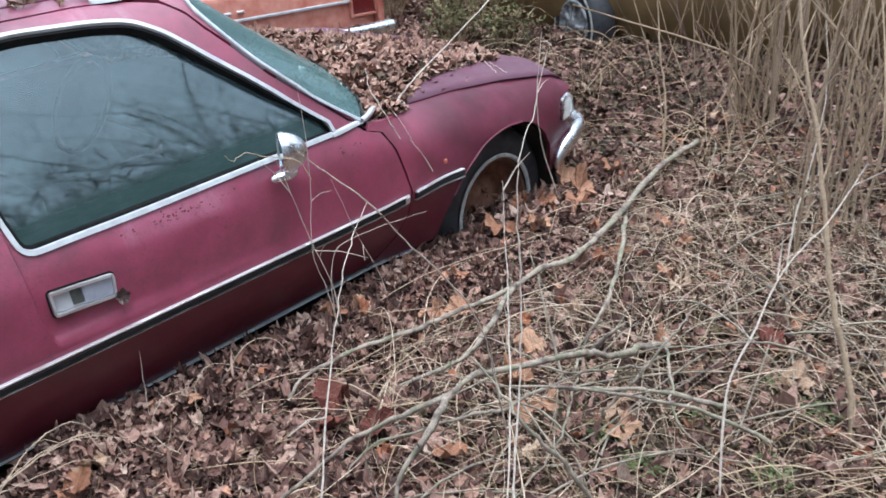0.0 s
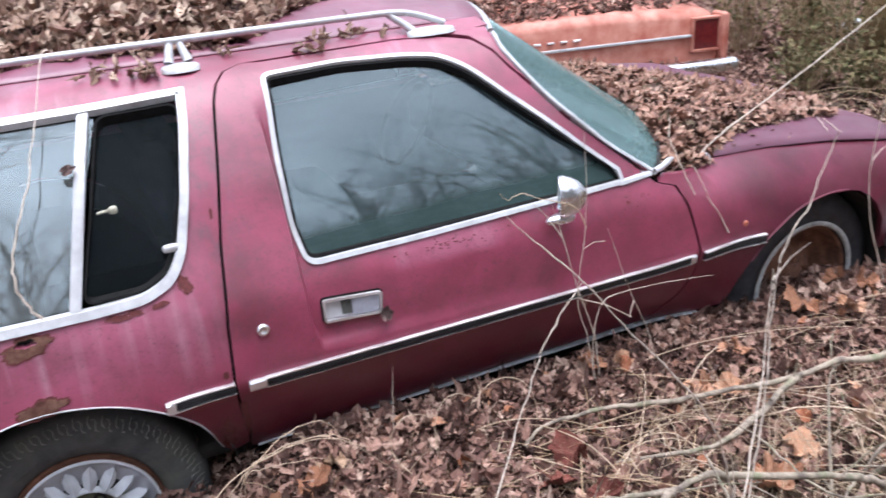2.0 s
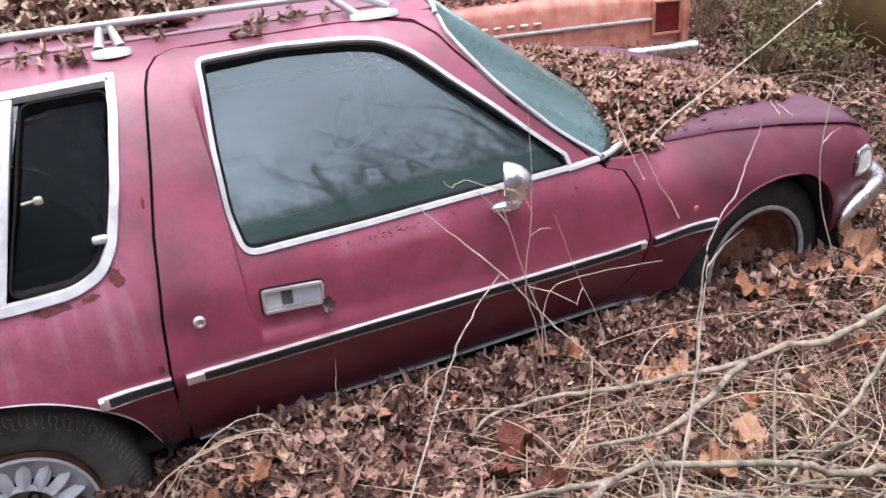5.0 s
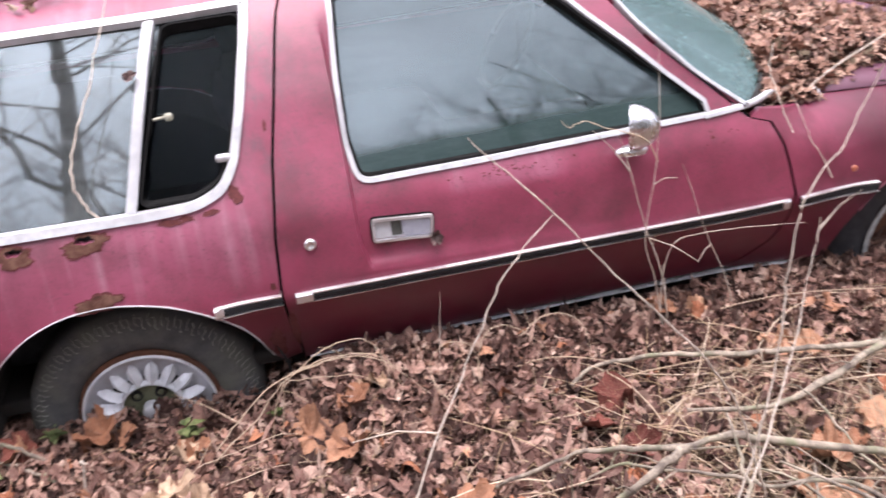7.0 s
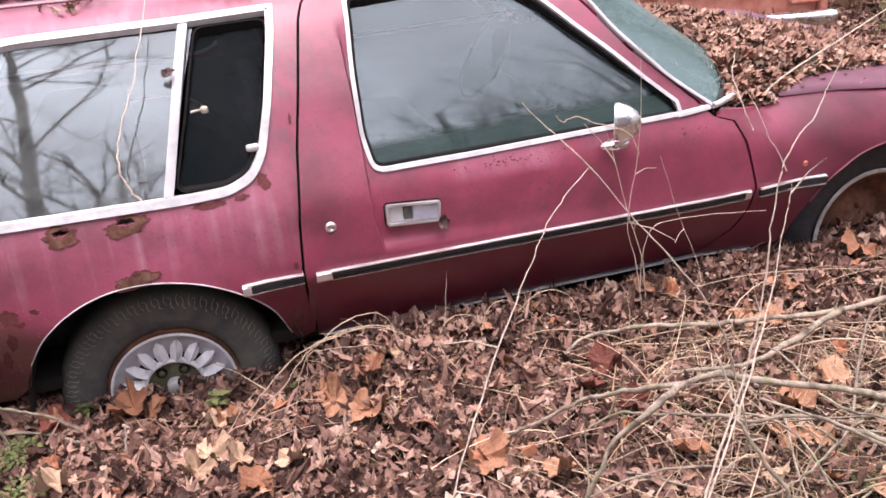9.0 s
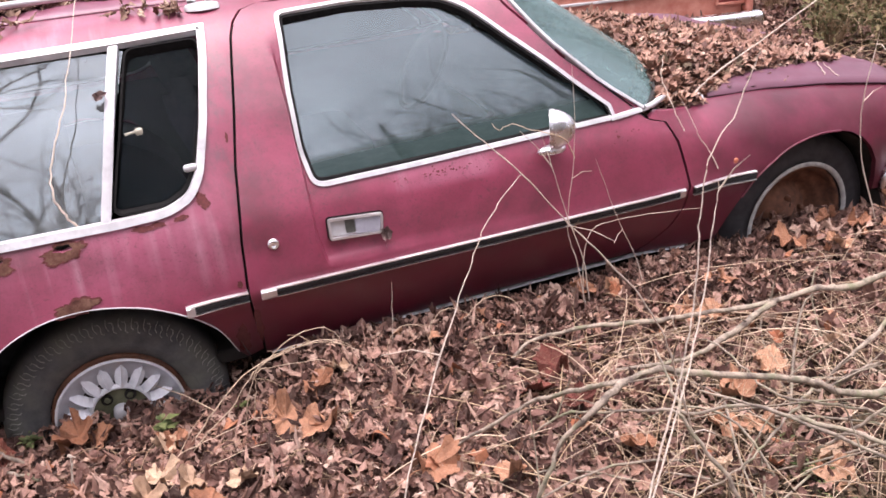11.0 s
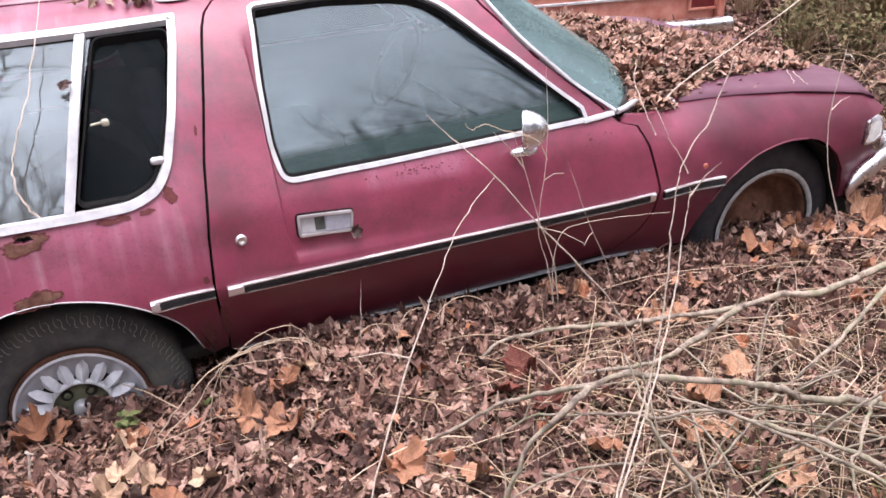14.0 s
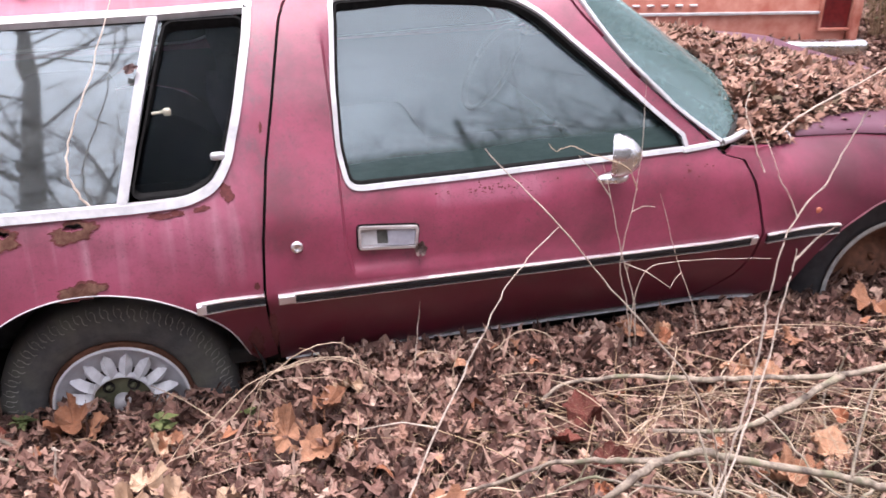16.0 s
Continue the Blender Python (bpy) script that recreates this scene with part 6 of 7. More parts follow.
# saplings and fallen branches
SAPLINGS = [
    (0.013, 3, [(2.36, -1.90, 1.75), (2.21, -2.06, 1.25), (2.16, -2.12, 1.09), (2.12, -2.18, 0.95), (2.06, -2.25, 0.76), (1.99, -2.32, 0.58), (1.95, -2.40, 0.40), (1.89, -2.46, 0.2)]),
    (0.009, 2, [(3.80, -0.8, 1.3), (3.73, -0.87, 0.89), (3.64, -0.95, 0.66), (3.58, -1.02, 0.47), (3.47, -1.08, 0.2)]),
    (0.006, 2, [(3.68, -0.6, 1.3), (3.68, -0.77, 0.90), (3.63, -0.91, 0.63), (3.60, -0.98, 0.49), (3.51, -1.07, 0.2)]),
]
for i, (r, tw, ctrl) in enumerate(SAPLINGS):
    stem("sapling", ctrl, r, "slim bare pale-barked sapling", CANE, tw, 50 + i, "saplings", "sapling", 0.0015)
BRANCHES = [
    (0.020, [(1.12, -1.21, 0.29), (1.21, -1.19, 0.32), (1.415, -1.235, 0.33), (1.58, -1.29, 0.33), (1.74, -1.325, 0.33), (1.935, -1.37, 0.335), (2.10, -1.375, 0.34), (2.20, -1.41, 0.335), (2.41, -1.385, 0.335), (2.65, -1.35, 0.34), (3.12, -1.245, 0.335), (3.53, -1.22, 0.33)]),
    (0.0165, [(1.30, -1.34, 0.25), (1.39, -1.43, 0.30), (1.51, -1.50, 0.335), (1.64, -1.48, 0.34), (1.82, -1.41, 0.335), (1.93, -1.375, 0.335)]),
    (0.0155, [(0.80, -1.50, 0.29), (0.87, -1.56, 0.36), (0.97, -1.64, 0.46), (1.04, -1.75, 0.55), (1.11, -1.83, 0.60), (1.20, -1.83, 0.60), (1.32, -1.83, 0.55), (1.50, -1.86, 0.50), (1.61, -1.88, 0.46), (1.67, -1.89, 0.42), (1.85, -1.895, 0.36), (2.0, -1.90, 0.28)]),
    (0.0135, [(0.86, -1.82, 0.27), (0.895, -1.84, 0.38), (0.945, -1.83, 0.48), (1.03, -1.85, 0.57), (1.11, -1.83, 0.60)]),
    (0.0085, [(1.18, -1.83, 0.66), (1.165, -1.92, 0.63), (1.15, -1.98, 0.59), (1.195, -2.03, 0.50), (1.245, -2.07, 0.40), (1.32, -2.08, 0.26)]),
    (0.0105, [(1.00, -1.55, 0.28), (1.085, -1.595, 0.36), (1.15, -1.68, 0.40), (1.25, -1.78, 0.44), (1.29, -1.83, 0.45), (1.43, -1.85, 0.44), (1.53, -1.94, 0.42), (1.61, -2.00, 0.40), (1.67, -2.06, 0.38), (1.74, -2.12, 0.34), (1.86, -2.18, 0.26)]),
    (0.0062, [(1.57, -1.45, 0.34), (1.56, -1.55, 0.41), (1.54, -1.72, 0.42), (1.54, -1.83, 0.42), (1.62, -1.88, 0.40), (1.74, -1.915, 0.36), (1.90, -1.94, 0.27)]),
    (0.0070, [(1.10, -1.90, 0.25), (1.30, -1.935, 0.33), (1.41, -1.92, 0.36), (1.58, -1.84, 0.36), (1.70, -1.77, 0.33), (1.80, -1.72, 0.27)]),
    (0.0140, [(1.80, -1.71, 0.26), (1.865, -1.71, 0.33), (1.965, -1.69, 0.36), (2.12, -1.635, 0.38), (2.435, -1.48, 0.36), (2.80, -1.28, 0.28)]),
    (0.0140, [(1.87, -1.82, 0.40), (1.83, -1.785, 0.36), (1.82, -1.73, 0.28)]),
    (0.0075, [(1.86, -2.04, 0.55), (1.80, -2.02, 0.50), (1.72, -2.00, 0.45), (1.66, -1.955, 0.36), (1.60, -1.90, 0.27)]),
    (0.0080, [(1.62, -2.28, 0.27), (1.60, -2.12, 0.36), (1.66, -2.07, 0.42), (1.76, -2.0, 0.44), (1.86, -1.95, 0.40)]),
    (0.0090, [(1.30, -1.84, 0.52), (1.42, -1.98, 0.50), (1.60, -2.16, 0.42), (1.74, -2.30, 0.30)]),
    (0.0080, [(-0.62, -1.02, 0.57), (-0.499, -1.02, 0.478), (-0.451, -1.02, 0.43), (-0.395, -1.02, 0.385), (-0.335, -1.02, 0.351), (-0.282, -1.02, 0.319), (-0.23, -1.02, 0.25)]),
    (0.0055, [(-0.50, -1.05, 0.495), (-0.454, -1.05, 0.433), (-0.426, -1.05, 0.379), (-0.40, -1.05, 0.25)]),
    (0.0085, [(-0.577, -0.909, 0.28), (-0.487, -0.954, 0.285), (-0.389, -0.995, 0.285), (-0.302, -1.036, 0.285), (-0.236, -1.092, 0.28), (-0.184, -1.118, 0.265)]),
]
for i, (r, ctrl) in enumerate(BRANCHES):
    stem("fallen_branch", ctrl, r, "long bleached fallen branch lying on the brush" if r > 0.02 else "bent grey-tan vine stem lying on the litter", BOUGH, 3 if r > 0.0088 else 0, 70 + i, "fallen branches", "branch", 0.0032 if r > 0.02 else 0.0026)


def tangle(name, n, region, length, radius, rise, material, label, seed, upright=False):
    """Countless thin stems in one mesh."""
    rng = random.Random(seed)
    verts, faces = [], []
    x0, x1, y0, y1 = region
    tufts = [(rng.uniform(x0, x1), rng.uniform(y0, y1), rng.uniform(0.06, 0.22)) for _ in range(max(6, n // 24))]
    for _ in range(n):
        x, y = rng.uniform(x0, x1), rng.uniform(y0, y1)
        if not upright and rng.random() < 0.72:
            cx, cy, spread = rng.choice(tufts)
            x, y = rng.gauss(cx, spread), rng.gauss(cy, spread)
        if (-0.95 < y < 0.95 and -1.1 < x < 3.15) or (upright and x < 6 and y > -1.55 + 0.87 * (x - 3.4)):
            continue
        z = ground_z(x, y)
        ln = rng.uniform(*length)
        a = rng.uniform(0, 2 * math.pi)
        r = rng.uniform(*radius)
        if upright:
            lean = Vector((rng.gauss(0, 0.27), rng.gauss(0, 0.27), 1)).normalized()
            bend = Vector((rng.gauss(0, 0.12), rng.gauss(0, 0.12), 0)) * ln
            pts = [Vector((x, y, z - 0.02)), Vector((x, y, z)) + lean * ln * 0.5 + bend * 0.25, Vector((x, y, z)) + lean * ln + bend]
        else:
            d = Vector((math.cos(a), math.sin(a), 0))
            side_d = Vector((-d.y, d.x, 0)) * rng.gauss(0, 0.09) * ln
            h = rng.uniform(*rise)
            pts = [Vector((x, y, z + 0.01)), Vector((x, y, z)) + d * ln * 0.33 + side_d + Vector((0, 0, h)), Vector((x, y, z)) + d * ln * 0.7 + side_d * 1.2 + Vector((0, 0, h * 0.9)), Vector((x, y, z)) + d * ln + Vector((0, 0, 0.02))]
            if any(-0.99 < p.y < 0.95 and -1.1 < p.x < 3.15 for p in pts):
                continue
        pts = spline(pts, 3)
        tv, tf = tube_data(pts, [r * (1 - 0.6 * i / len(pts)) for i in range(len(pts))], 4, False)
        faces += [tuple(k + len(verts) for k in f) for f in tf]
        verts += tv
    tagged(pm(name, verts, faces, material), label, "brush", kind="stuff")


tangle("brush_tangle", 520, (0.9, 3.4, -2.9, -1.12), (0.25, 0.9), (0.0009, 0.0028), (0.005, 0.09), BARKS, "tangle of thin pale dead vines and twigs", 5)
tangle("dry_grass", 1000, (0.5, 3.6, -3.0, -1.05), (0.10, 0.35), (0.0008, 0.0018), (0.005, 0.055), REED, "bent blades of dry straw grass", 6)
tangle("dry_grass", 520, (-1.6, 1.0, -2.2, -1.0), (0.05, 0.22), (0.0006, 0.0014), (0.02, 0.06), REED, "sparse dry grass in the litter", 7)
tangle("brush_tangle", 520, (0.9, 3.4, -2.9, -1.12), (0.2, 0.7), (0.0009, 0.0024), (0.005, 0.08), REED, "straw-brown twigs among the dead vines", 13)
tangle("dry_grass", 1000, (1.15, 3.2, -2.7, -1.30), (0.08, 0.30), (0.0006, 0.0013), (0.02, 0.09), REED, "matted pale straw grass among the fallen vines", 21)
tangle("dry_grass", 480, (1.3, 3.2, -2.7, -1.4), (0.10, 0.34), (0.0007, 0.0015), (0.03, 0.10), BARKS, "bleached grass blades among the fallen vines", 22)
tangle("dead_cane_thicket", 45, (3.4, 5.2, -3.4, -1.0), (0.5, 1.5), (0.002, 0.006), (0, 0), REED, "thicket of upright dry canes", 8, True)
tangle("dead_cane_thicket", 45, (2.7, 4.4, -3.6, -1.8), (0.4, 1.4), (0.002, 0.006), (0, 0), REED, "thicket of upright dry canes", 9, True)
tangle("dead_cane_thicket", 190, (4.6, 9.0, -4.5, 3.5), (0.4, 1.6), (0.002, 0.006), (0, 0), REED, "thicket of upright dry canes", 10, True)
tangle("dead_cane_thicket", 120, (4.1, 5.9, -3.6, 0.1), (0.5, 1.7), (0.0014, 0.0045), (0, 0), REED, "dense stand of dry tan canes before the tan saloon", 14, True)
tangle("dead_cane_thicket", 45, (3.3, 4.5, -2.5, -0.9), (0.5, 1.9), (0.0025, 0.008), (0, 0), CANE, "stand of dry tan canes", 15, True)
tangle("brush_tangle", 110, (1.3, 3.4, -2.8, -1.35), (0.35, 1.0), (0.0024, 0.0048), (0.02, 0.14), BOUGH, "thicker grey-tan stems lying across the brush", 23)
tangle("brush_tangle", 340, (1.2, 3.2, -2.8, -1.4), (0.12, 0.5), (0.0007, 0.0015), (0.03, 0.16), BARKS, "bleached twigs standing out of the brush", 24)
tangle("dead_cane_thicket", 140, (3.2, 5.6, -2.6, 1.2), (0.25, 0.9), (0.0012, 0.0030), (0, 0), VINE, "thin brown shoots standing in the leaf litter", 25, True)
tangle("brush_tangle", 320, (3.2, 6.0, -3.4, 1.6), (0.2, 0.8), (0.001, 0.003), (0.02, 0.25), REED, "dead brush between the cars", 12)



def cane_clump(x, y, n, seed):
    """A tight clump of thick upright dry canes."""
    rng = random.Random(seed)
    clump = thing("cane_clump", "clump of thick upright dry tan canes", "dried weed", (x, y, ground_z(x, y)), "cane clumps")
    for _ in range(n):
        a, b = rng.gauss(0, 0.07), rng.gauss(0, 0.07)
        h = rng.uniform(0.6, 1.7)
        pts = spline([(a, b, -0.03), (a * 1.3 + rng.gauss(0, 0.02), b * 1.3 + rng.gauss(0, 0.02), h * 0.5), (a * 1.8 + rng.gauss(0, 0.28), b * 1.8 + rng.gauss(0, 0.28), h)], 4)
        r = rng.uniform(0.003, 0.008)
        v, f = tube_data(pts, [r * (1 - 0.5 * k / len(pts)) for k in range(len(pts))], 6)
        pm("cane", v, f, CANE, clump)


for i, (x, y, n) in enumerate(((4.05, -1.22, 12), (4.25, -1.40, 10), (2.85, -1.98, 8), (3.15, -2.05, 9), (3.75, -2.15, 12), (4.6, -1.9, 14), (4.9, -1.1, 10), (3.4, -2.6, 12))):
    cane_clump(x, y, n, 300 + i)

ARCHES = [
    (0.0060, [(0.14, -1.16, 0.23), (0.20, -1.15, 0.285), (0.285, -1.15, 0.375), (0.38, -1.15, 0.450), (0.495, -1.15, 0.480), (0.60, -1.15, 0.474), (0.705, -1.14, 0.400)]),
    (0.0050, [(0.16, -1.18, 0.23), (0.22, -1.16, 0.287), (0.31, -1.15, 0.35), (0.39, -1.14, 0.435), (0.50, -1.13, 0.468), (0.60, -1.13, 0.47), (0.66, -1.13, 0.43), (0.69, -1.13, 0.34)]),
    (0.0045, [(0.36, -1.10, 0.24), (0.385, -1.12, 0.36), (0.40, -1.13, 0.425), (0.49, -1.14, 0.430), (0.58, -1.15, 0.420), (0.65, -1.15, 0.36)]),
    (0.0040, [(0.33, -1.12, 0.23), (0.39, -1.14, 0.43), (0.47, -1.14, 0.475), (0.55, -1.15, 0.488), (0.64, -1.16, 0.46), (0.75, -1.18, 0.34)]),
    (0.0040, [(0.42, -1.12, 0.44), (0.52, -1.10, 0.49), (0.62, -1.08, 0.47), (0.66, -1.09, 0.38), (0.67, -1.10, 0.28)]),
    (0.0045, [(0.86, -1.28, 0.24), (0.80, -1.20, 0.31), (0.765, -1.15, 0.368), (0.785, -1.15, 0.448), (0.86, -1.15, 0.451), (0.89, -1.15, 0.379), (0.90, -1.14, 0.28)]),
    (0.0040, [(0.90, -1.15, 0.24), (0.895, -1.13, 0.38), (0.925, -1.12, 0.445), (0.98, -1.11, 0.45), (1.05, -1.12, 0.40), (1.12, -1.14, 0.31)]),
    (0.0040, [(1.02, -1.10, 0.40), (1.10, -1.10, 0.45), (1.18, -1.11, 0.42), (1.21, -1.13, 0.33), (1.18, -1.16, 0.25)]),
    (0.0040, [(0.10, -1.24, 0.25), (0.16, -1.22, 0.30), (0.25, -1.22, 0.32), (0.37, -1.20, 0.33), (0.45, -1.18, 0.27)]),
    (0.0040, [(0.05, -1.34, 0.24), (0.20, -1.30, 0.29), (0.38, -1.28, 0.30), (0.55, -1.27, 0.25)]),
]
for i, (r, ctrl) in enumerate(ARCHES):
    stem("arching_grass", ctrl[::-1], 0.72 * r, "pale dry grass arching over the litter by the sill", None, 1, 90 + i, "arching grass")


def weed(x, y, n, size, seed):
    rng = random.Random(seed)
    w = thing("green_weed", "small green weed sprouting in the litter", "weed", (x, y, ground_z(x, y) + 0.035), "green weeds")
    verts, faces = [], []
    for _ in range(n):
        a, up, s = rng.uniform(0, 6.28), rng.uniform(0.2, 1.0), size * rng.uniform(0.5, 1.0)
        d = Vector((math.cos(a), math.sin(a), 0))
        q = Vector((-d.y, d.x, 0))
        b = len(verts)
        c = d * max(s, 0.028) * rng.uniform(0.1, 2.2 if size < 0.025 else 1.0) + Vector((0, 0, up * size * 1.2))
        for k, wd, zz in ((-0.5, 0.0, -0.1), (-0.1, 0.28, 0.02), (0.5, 0.0, -0.06), (-0.1, -0.28, 0.02)):
            verts.append(c + d * s * k + q * s * wd + Vector((0, 0, zz * s)))
        faces.append((b, b + 1, b + 2, b + 3))
    pm("foliage", verts, faces, GREEN, w, "small green leaves")


for i, (x, y, n, s) in enumerate(((0.12, -1.05, 26, 0.05), (-0.23, -0.93, 34, 0.028), (-0.393, -1.09, 150, 0.024), (-0.39, -1.06, 110, 0.022), (-0.46, -1.21, 170, 0.026), (-0.355, -1.25, 140, 0.024), (1.50, -2.09, 110, 0.020), (1.53, -1.96, 60, 0.018), (1.66, -2.34, 120, 0.020), (1.95, -2.35, 120, 0.020), (5.65, 1.05, 120, 0.08), (5.85, 1.6, 160, 0.09), (5.1, 1.25, 90, 0.07), (1.75, -2.1, 60, 0.018), (2.0, -2.2, 60, 0.018), (1.55, -1.85, 40, 0.016), (2.2, -1.95, 40, 0.018), (0.36, -0.98, 10, 0.03))):
    weed(x, y, n, s, 200 + i)


BUSHES = ((5.1, 1.35, 0.32, 0.75), (5.5, 2.05, 0.40, 0.85), (4.8, 0.85, 0.24, 0.32), (5.15, 1.75, 0.3, 0.7), (5.2, 2.4, 0.4, 0.8), (4.55, 1.15, 0.25, 0.35), (5.9, 2.4, 0.45, 1.0))


def undergrowth(x, y, r, h, n, seed):
    """A low olive-brown bush: fine twigs and small leaves."""
    rng = np.random.default_rng(seed)
    z = ground_z(x, y)
    bush = thing("undergrowth_bush", "low olive-brown bush of fine twigs and small leaves", "bush", (x, y, z), "undergrowth bushes")
    verts, faces, tips = [], [], []
    for _ in range(60):
        a, k = rng.uniform(0, 6.28), rng.uniform(0.1, 1.0)
        top = Vector((r * k * math.cos(a), r * k * math.sin(a), h * rng.uniform(0.4, 1.0)))
        mid = top * 0.5 + Vector((rng.normal(0, 0.05), rng.normal(0, 0.05), 0.08))
        pts = spline([Vector((top.x * 0.2, top.y * 0.2, -0.02)), mid, top], 3)
        tv, tf = tube_data(pts, [0.0035 * (1 - 0.6 * i / len(pts)) for i in range(len(pts))], 4, False)
        faces += [tuple(i + len(verts) for i in f) for f in tf]
        verts += tv
        tips += [p for p in pts[2:]]
    pm("brushwood", verts, faces, REED, bush, "fine tan twigs")
    lv, lf = [], []
    for _ in range(n):
        p = tips[rng.integers(len(tips))] + Vector(rng.normal(0, 0.06, 3))
        d, q = Vector(rng.normal(0, 1, 3)).normalized(), Vector(rng.normal(0, 1, 3)).normalized()
        s, b = rng.uniform(0.012, 0.03), len(lv)
        lv += [p - d * s, p + q * s * 0.5, p + d * s, p - q * s * 0.5]
        lf.append((b, b + 1, b + 2, b + 3))
    pm("foliage", lv, lf, OLIVE, bush, "small olive leaves")


for i, (x, y, r, h) in enumerate(BUSHES):
    undergrowth(x, y, r, h, 700, 400 + i)

# Other abandoned cars --------------------------------------------------------------


def sedan(name, label, m, paint, deck, seed, drop, bump_z, steer=0):
    """A plain old saloon; local x runs from tail to nose, y to its left."""
    car = thing(name, label, "car")
    car.matrix_world = m
    long_x = [0.0, 0.04, 0.35, 1.0, 1.3, 2.2, 3.0, 3.4, 4.2, 4.62, 4.68]
    half = [0.90, 0.93, 0.95, 0.96, 0.965, 0.965, 0.96, 0.955, 0.93, 0.89, 0.86]
    top = [deck - 0.05, deck, deck + 0.03, deck + 0.07, deck + 0.09, deck + 0.10, deck + 0.10, deck + 0.09, deck + 0.05, deck - 0.01, deck - 0.06]
    rows = []
    for x, w, h in zip(long_x, half, top):
        sec = [(0.90, 0.24), (0.97, 0.36), (1.0, 0.50), (0.995, 0.62), (0.97, h - 0.07), (0.93, h - 0.02), (0.86, h), (0.45, h + 0.02), (0.0, h + 0.025)]
        sec = [(w * k, z) for k, z in sec]
        rows.append([(x, -y, z) for y, z in sec] + [(x, y, z) for y, z in sec[-2::-1]])
    n = len(rows[0])
    verts = [p for r in rows for p in r]
    faces = [(j * n + i, j * n + i + 1, (j + 1) * n + i + 1, (j + 1) * n + i) for j in range(len(rows) - 1) for i in range(n - 1)]
    faces += [tuple(range(n)), tuple((len(rows) - 1) * n + i for i in range(n - 1, -1, -1))]
    bm = bmesh.new()
    bv = [bm.verts.new(v) for v in verts]
    for f in faces:
        bm.faces.new([bv[i] for i in f])
    shell = part("body", bm, paint, car, "faded weather-beaten bodywork")
    shell.data.set_sharp_from_angle(angle=radians(50))
    # greenhouse
    gx0, gx1 = [1.05, 1.55, 2.55, 3.25], [0.86, 0.66, 0.66, 0.84]
    gz = [deck + 0.07, 1.34, 1.36, deck + 0.10]
    gv = [(x, s * w, z) for x, w, z in zip(gx0, gx1, gz) for s in (-1, 1)]
    pm("cabin_glass", gv, [(0, 2, 3, 1), (4, 6, 7, 5), (0, 6, 4, 2), (1, 3, 5, 7)], GLASS_REAR, car, "grimy cabin glass", False)
    loft("roof", [[(1.50, y, 1.335 + 0.03 * (1 - (y / 0.67) ** 2)) for y in np.linspace(-0.67, 0.67, 9)], [(2.05, y, 1.36 + 0.04 * (1 - (y / 0.67) ** 2)) for y in np.linspace(-0.69, 0.69, 9)], [(2.60, y, 1.35 + 0.03 * (1 - (y / 0.67) ** 2)) for y in np.linspace(-0.67, 0.67, 9)]], paint, car, "faded roof", 0.03)
    for s in (-1, 1):
        for a, b in (((1.05, 0.86, deck + 0.07), (1.55, 0.665, 1.345)), ((3.25, 0.845, deck + 0.10), (2.55, 0.665, 1.36)), ((2.1, 0.93, deck + 0.09), (2.08, 0.675, 1.36))):
            v, f = tube_data([(a[0], s * a[1], a[2]), (b[0], s * b[1], b[2])], [0.035, 0.03], 6)
            pm("pillar", v, f, paint, car)
        for x in (0.95, 3.75):
            w = thing_part("wheel", car, "flat old wheel", (x, s * 0.86, 0.31), (180 if s > 0 else 0) - (steer if x > 2 else 0))
            w.scale = (0.92, 1.0, 0.92)
            lathe("tyre", tyre_profile(0.325, 0.19, 0.205), OLDTYRE, w, "old black tyre", 40, (0, -0.045, 0))
            lathe("letter_band", [(0.262, 0.143), (0.267, 0.1445), (0.279, 0.1435), (0.284, 0.141)], DRYTREAD, w, "dusty raised band on the tyre", 40)
            lathe("hubcap", [(0.205, 0.13), (0.200, 0.143), (0.185, 0.145), (0.17, 0.13), (0.12, 0.128), (0.09, 0.14), (0.05, 0.155), (0.0, 0.158)], FLAKED, w, "flaking tarnished hubcap", 32)
            for k in range(5):
                a = 2 * math.pi * k / 5
                v, f = tube_data([(0.06 * math.cos(a), -0.143, 0.06 * math.sin(a)), (0.18 * math.cos(a), -0.139, 0.18 * math.sin(a))], [0.018, 0.024], 6)
                pm("wheel_spoke", v, f, FLAKED, w, "dull wheel spoke")
        box("tail_lamp", (-0.018, s * 0.815 - 0.085, deck - drop - 0.09), (0.03, s * 0.815 + 0.085, deck - drop + 0.095), REDLENS, car, "dark red tail lamp", 0.008)
        for a, b in (((-0.03, -0.098, -0.105), (0.02, 0.098, -0.088)), ((-0.03, -0.098, 0.093), (0.02, 0.098, 0.11)), ((-0.03, -0.1, -0.105), (0.02, -0.083, 0.11)), ((-0.03, 0.083, -0.105), (0.02, 0.1, 0.11))):
            box("lamp_rim", (a[0], s * 0.815 + a[1], deck - drop + a[2]), (b[0], s * 0.815 + b[1], deck - drop + b[2]), paint, car, "faded painted lamp rim", 0.004)
        box("quarter_end", (-0.05, s * 0.935 - 0.025, 0.44), (0.10, s * 0.935 + 0.025, deck - 0.02), paint, car, "faded quarter-panel end", 0.015)
    box("tail_moulding", (-0.022, -0.72, deck - drop - 0.008), (0.01, 0.72, deck - drop + 0.008), WHITE, car, "pale tail-panel moulding", 0.003)
    for k in range(5):
        box("tail_letter", (-0.016, 0.02 + k * 0.085, deck - 0.7 * drop), (0.01, 0.02 + k * 0.085 + 0.045, deck - 0.7 * drop + 0.012), TRIM, car, "small bright letter block", 0.003)
